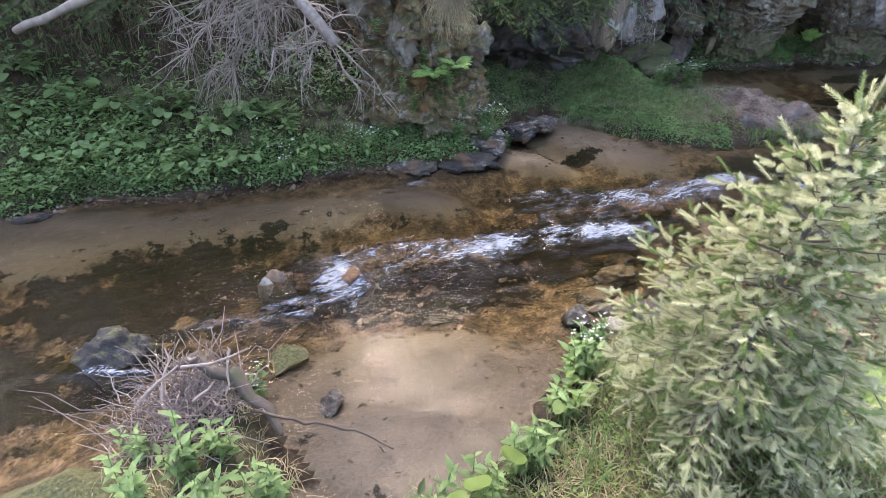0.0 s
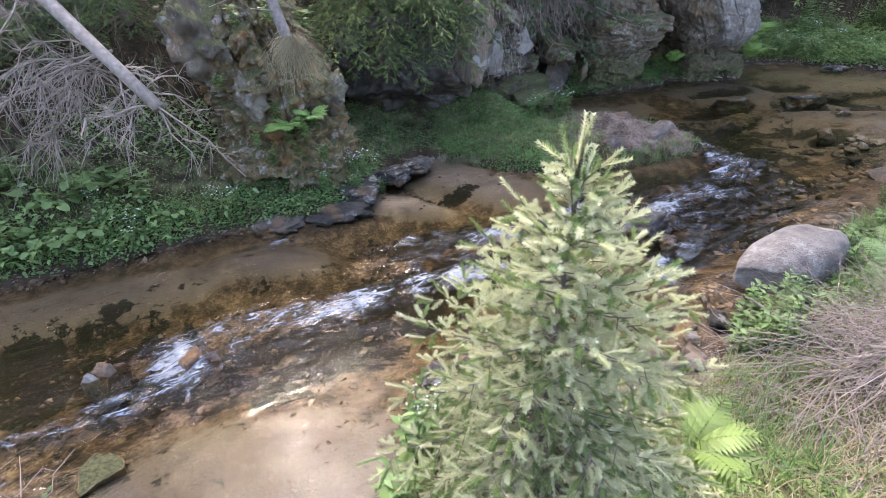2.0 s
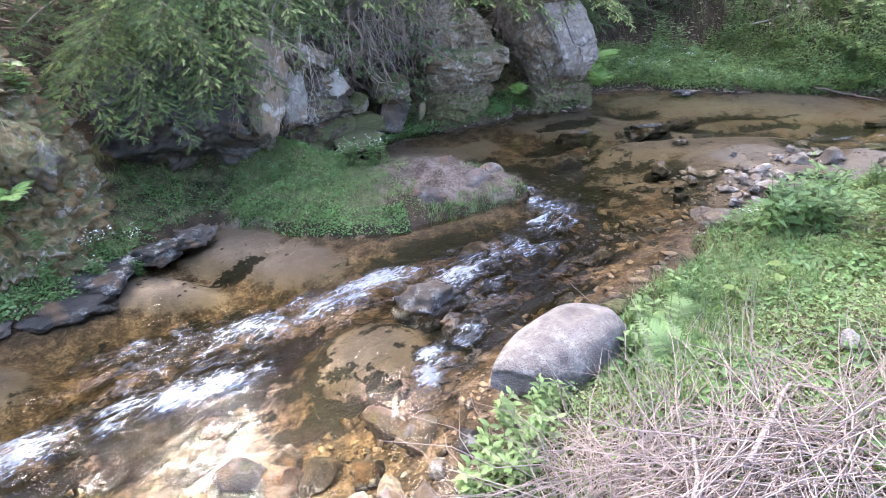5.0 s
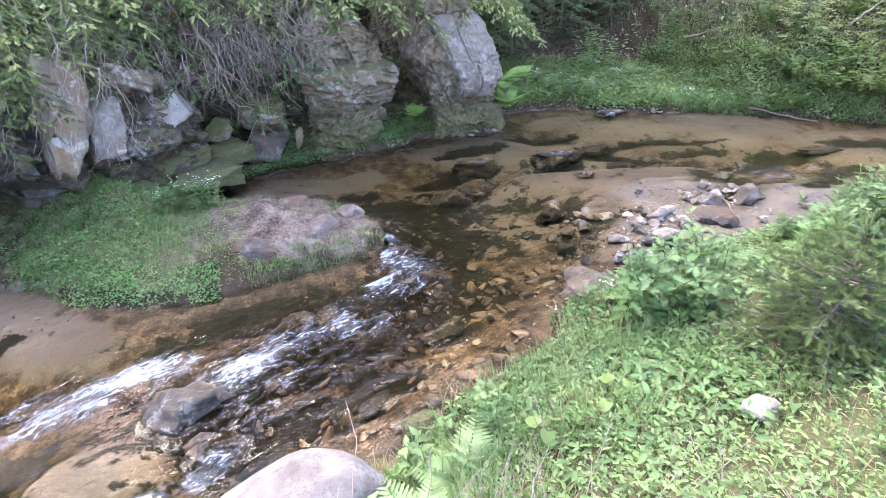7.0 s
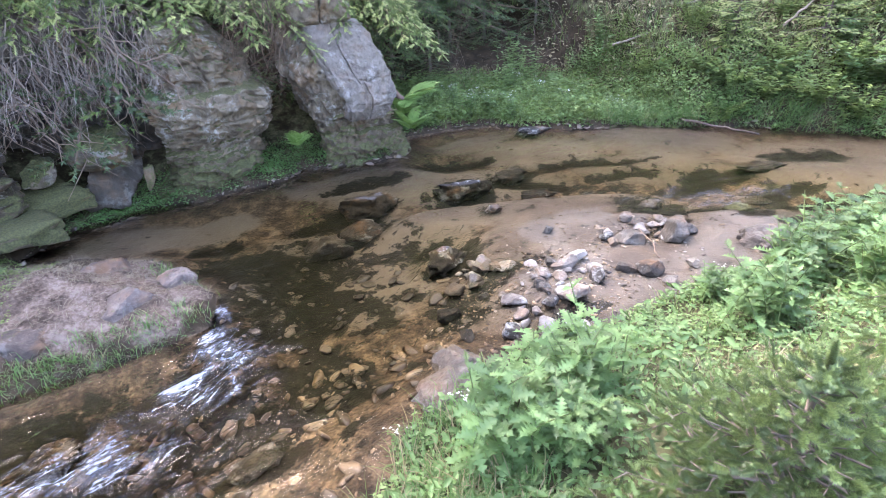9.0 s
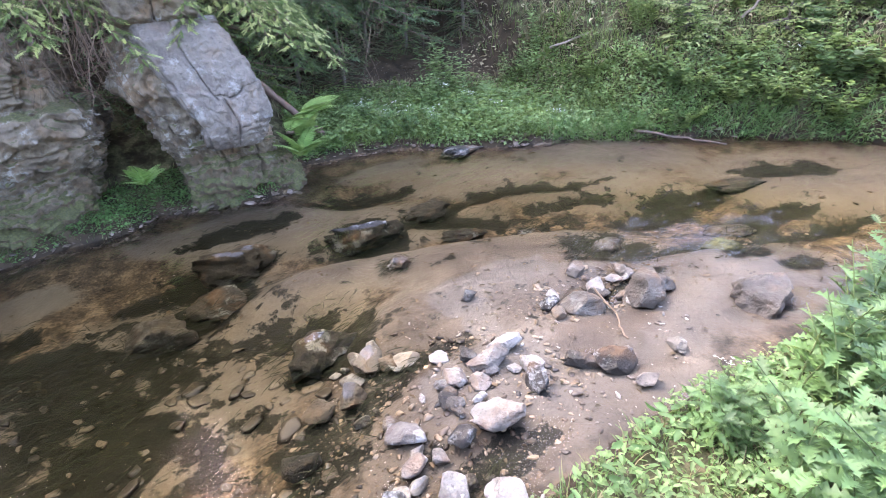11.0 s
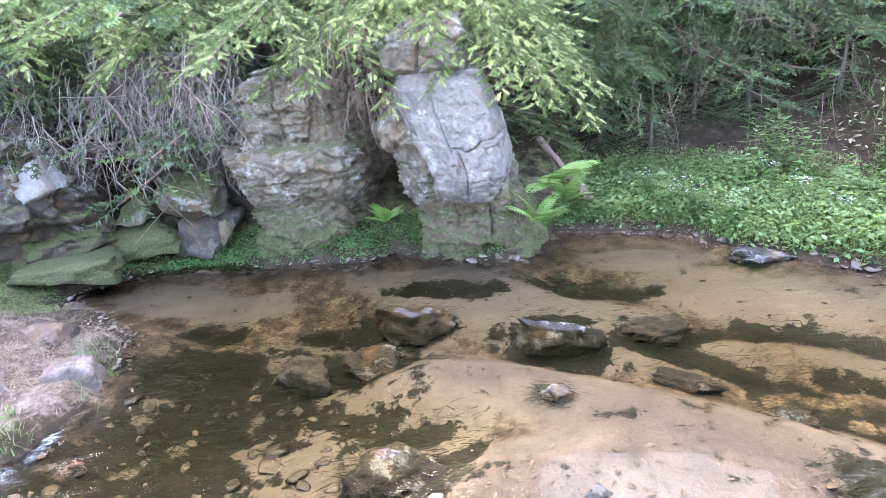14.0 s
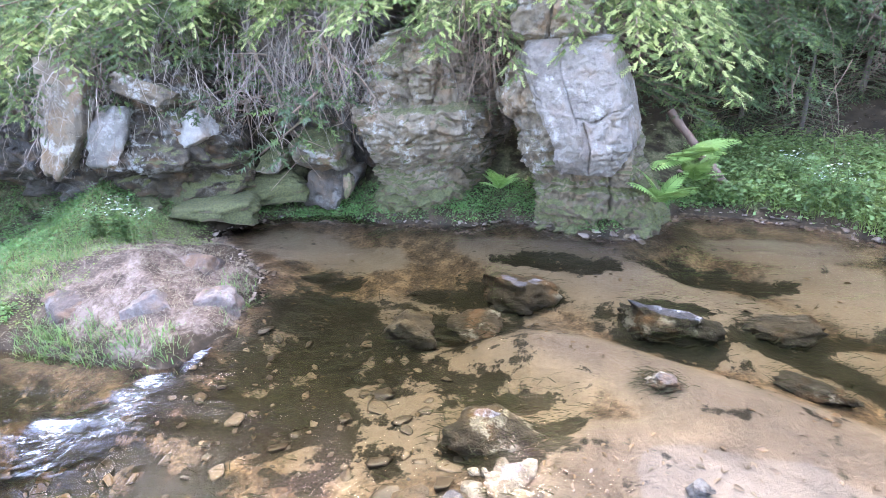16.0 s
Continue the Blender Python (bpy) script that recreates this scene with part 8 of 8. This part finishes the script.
def single_stick(name, label, pts, r0, r1, material):
    pts = np.array(pts, float)
    t = np.linspace(0, 1, len(pts))
    tt = np.linspace(0, 1, 14)
    ln = np.stack([np.interp(tt, t, pts[:, k]) for k in range(3)], 1)
    rng = np.random.default_rng(len(name) + int(1000 * abs(pts[0, 0])))
    ln[1:-1] += rng.normal(0, 0.006, (12, 3))
    v, f = tubes([ln], [np.linspace(r0, r1, 14) * rng.uniform(0.9, 1.1, 14)], 7)
    n = len(v)
    f = f + [np.arange(7)[None, ::-1], np.arange(n - 7, n)[None]]
    whole(name, mesh_of(name, v - ln[0], f, True), material, label, "stick", at=tuple(ln[0]))


single_stick("driftwood_stick", "thin bent dark stick lying on the beach", [(-0.95, 1.62, 0.05), (-0.72, 1.58, 0.03), (-0.45, 1.58, -0.05), (-0.24, 1.5, -0.08)], 0.01, 0.005, WOOD_WET)
single_stick("fallen_log", "reddish fallen branch leaning on the bank by the ferns", [(7.34, 9.32, 0.02), (7.02, 9.5, 0.38), (6.72, 9.62, 0.74)], 0.048, 0.038, wood_mat("reddish_log", (0.08, 0.05, 0.036), (0.25, 0.165, 0.12)))
single_stick("driftwood_stick", "dark wet branch lying in the upper shallows", [(10.12, 7.3, 0.02), (10.4, 6.98, -0.04), (10.62, 6.55, -0.08)], 0.018, 0.01, WOOD_WET)
single_stick("driftwood_stick", "small dark stick across the gravel bar", [(7.62, 5.12, -0.02), (7.55, 4.9, -0.02), (7.45, 4.7, -0.03)], 0.006, 0.005, TWIG_BROWN)
single_stick("dead_branch", "thick pale dead branch above the shaded bank", [(-3.6, 4.6, 1.15), (-3.0, 4.6, 1.37), (-2.48, 4.62, 1.54), (-1.9, 4.8, 1.78)], 0.03, 0.045, TWIG_GREY)
single_stick("fallen_log", "pale bare trunk lying on the hillside", [(10.7, 9.6, 1.35), (11.4, 9.2, 1.55), (12.2, 8.9, 1.9)], 0.03, 0.02, TWIG_GREY)
for _pts in ([(10.9, 8.9, 1.15), (11.4, 8.5, 1.3), (11.9, 8.4, 1.45)], [(11.6, 7.3, 1.0), (11.7, 7.0, 1.35), (11.65, 6.8, 1.75)], [(12.2, 7.6, 1.3), (12.8, 7.1, 1.6), (13.4, 6.9, 1.9)], [(10.3, 9.0, 0.75), (10.8, 8.6, 0.95), (11.1, 8.5, 1.05)]):
    single_stick("dead_branch", "bare grey branch lying among the hillside shrubs", _pts, 0.016, 0.007, TWIG_GREY)
single_stick("fallen_log", "grey dead branch on the bank beside the ferns", [(6.85, 9.25, 0.22), (7.0, 9.3, 0.2), (7.25, 9.2, 0.22)], 0.015, 0.012, WOOD_OLD)
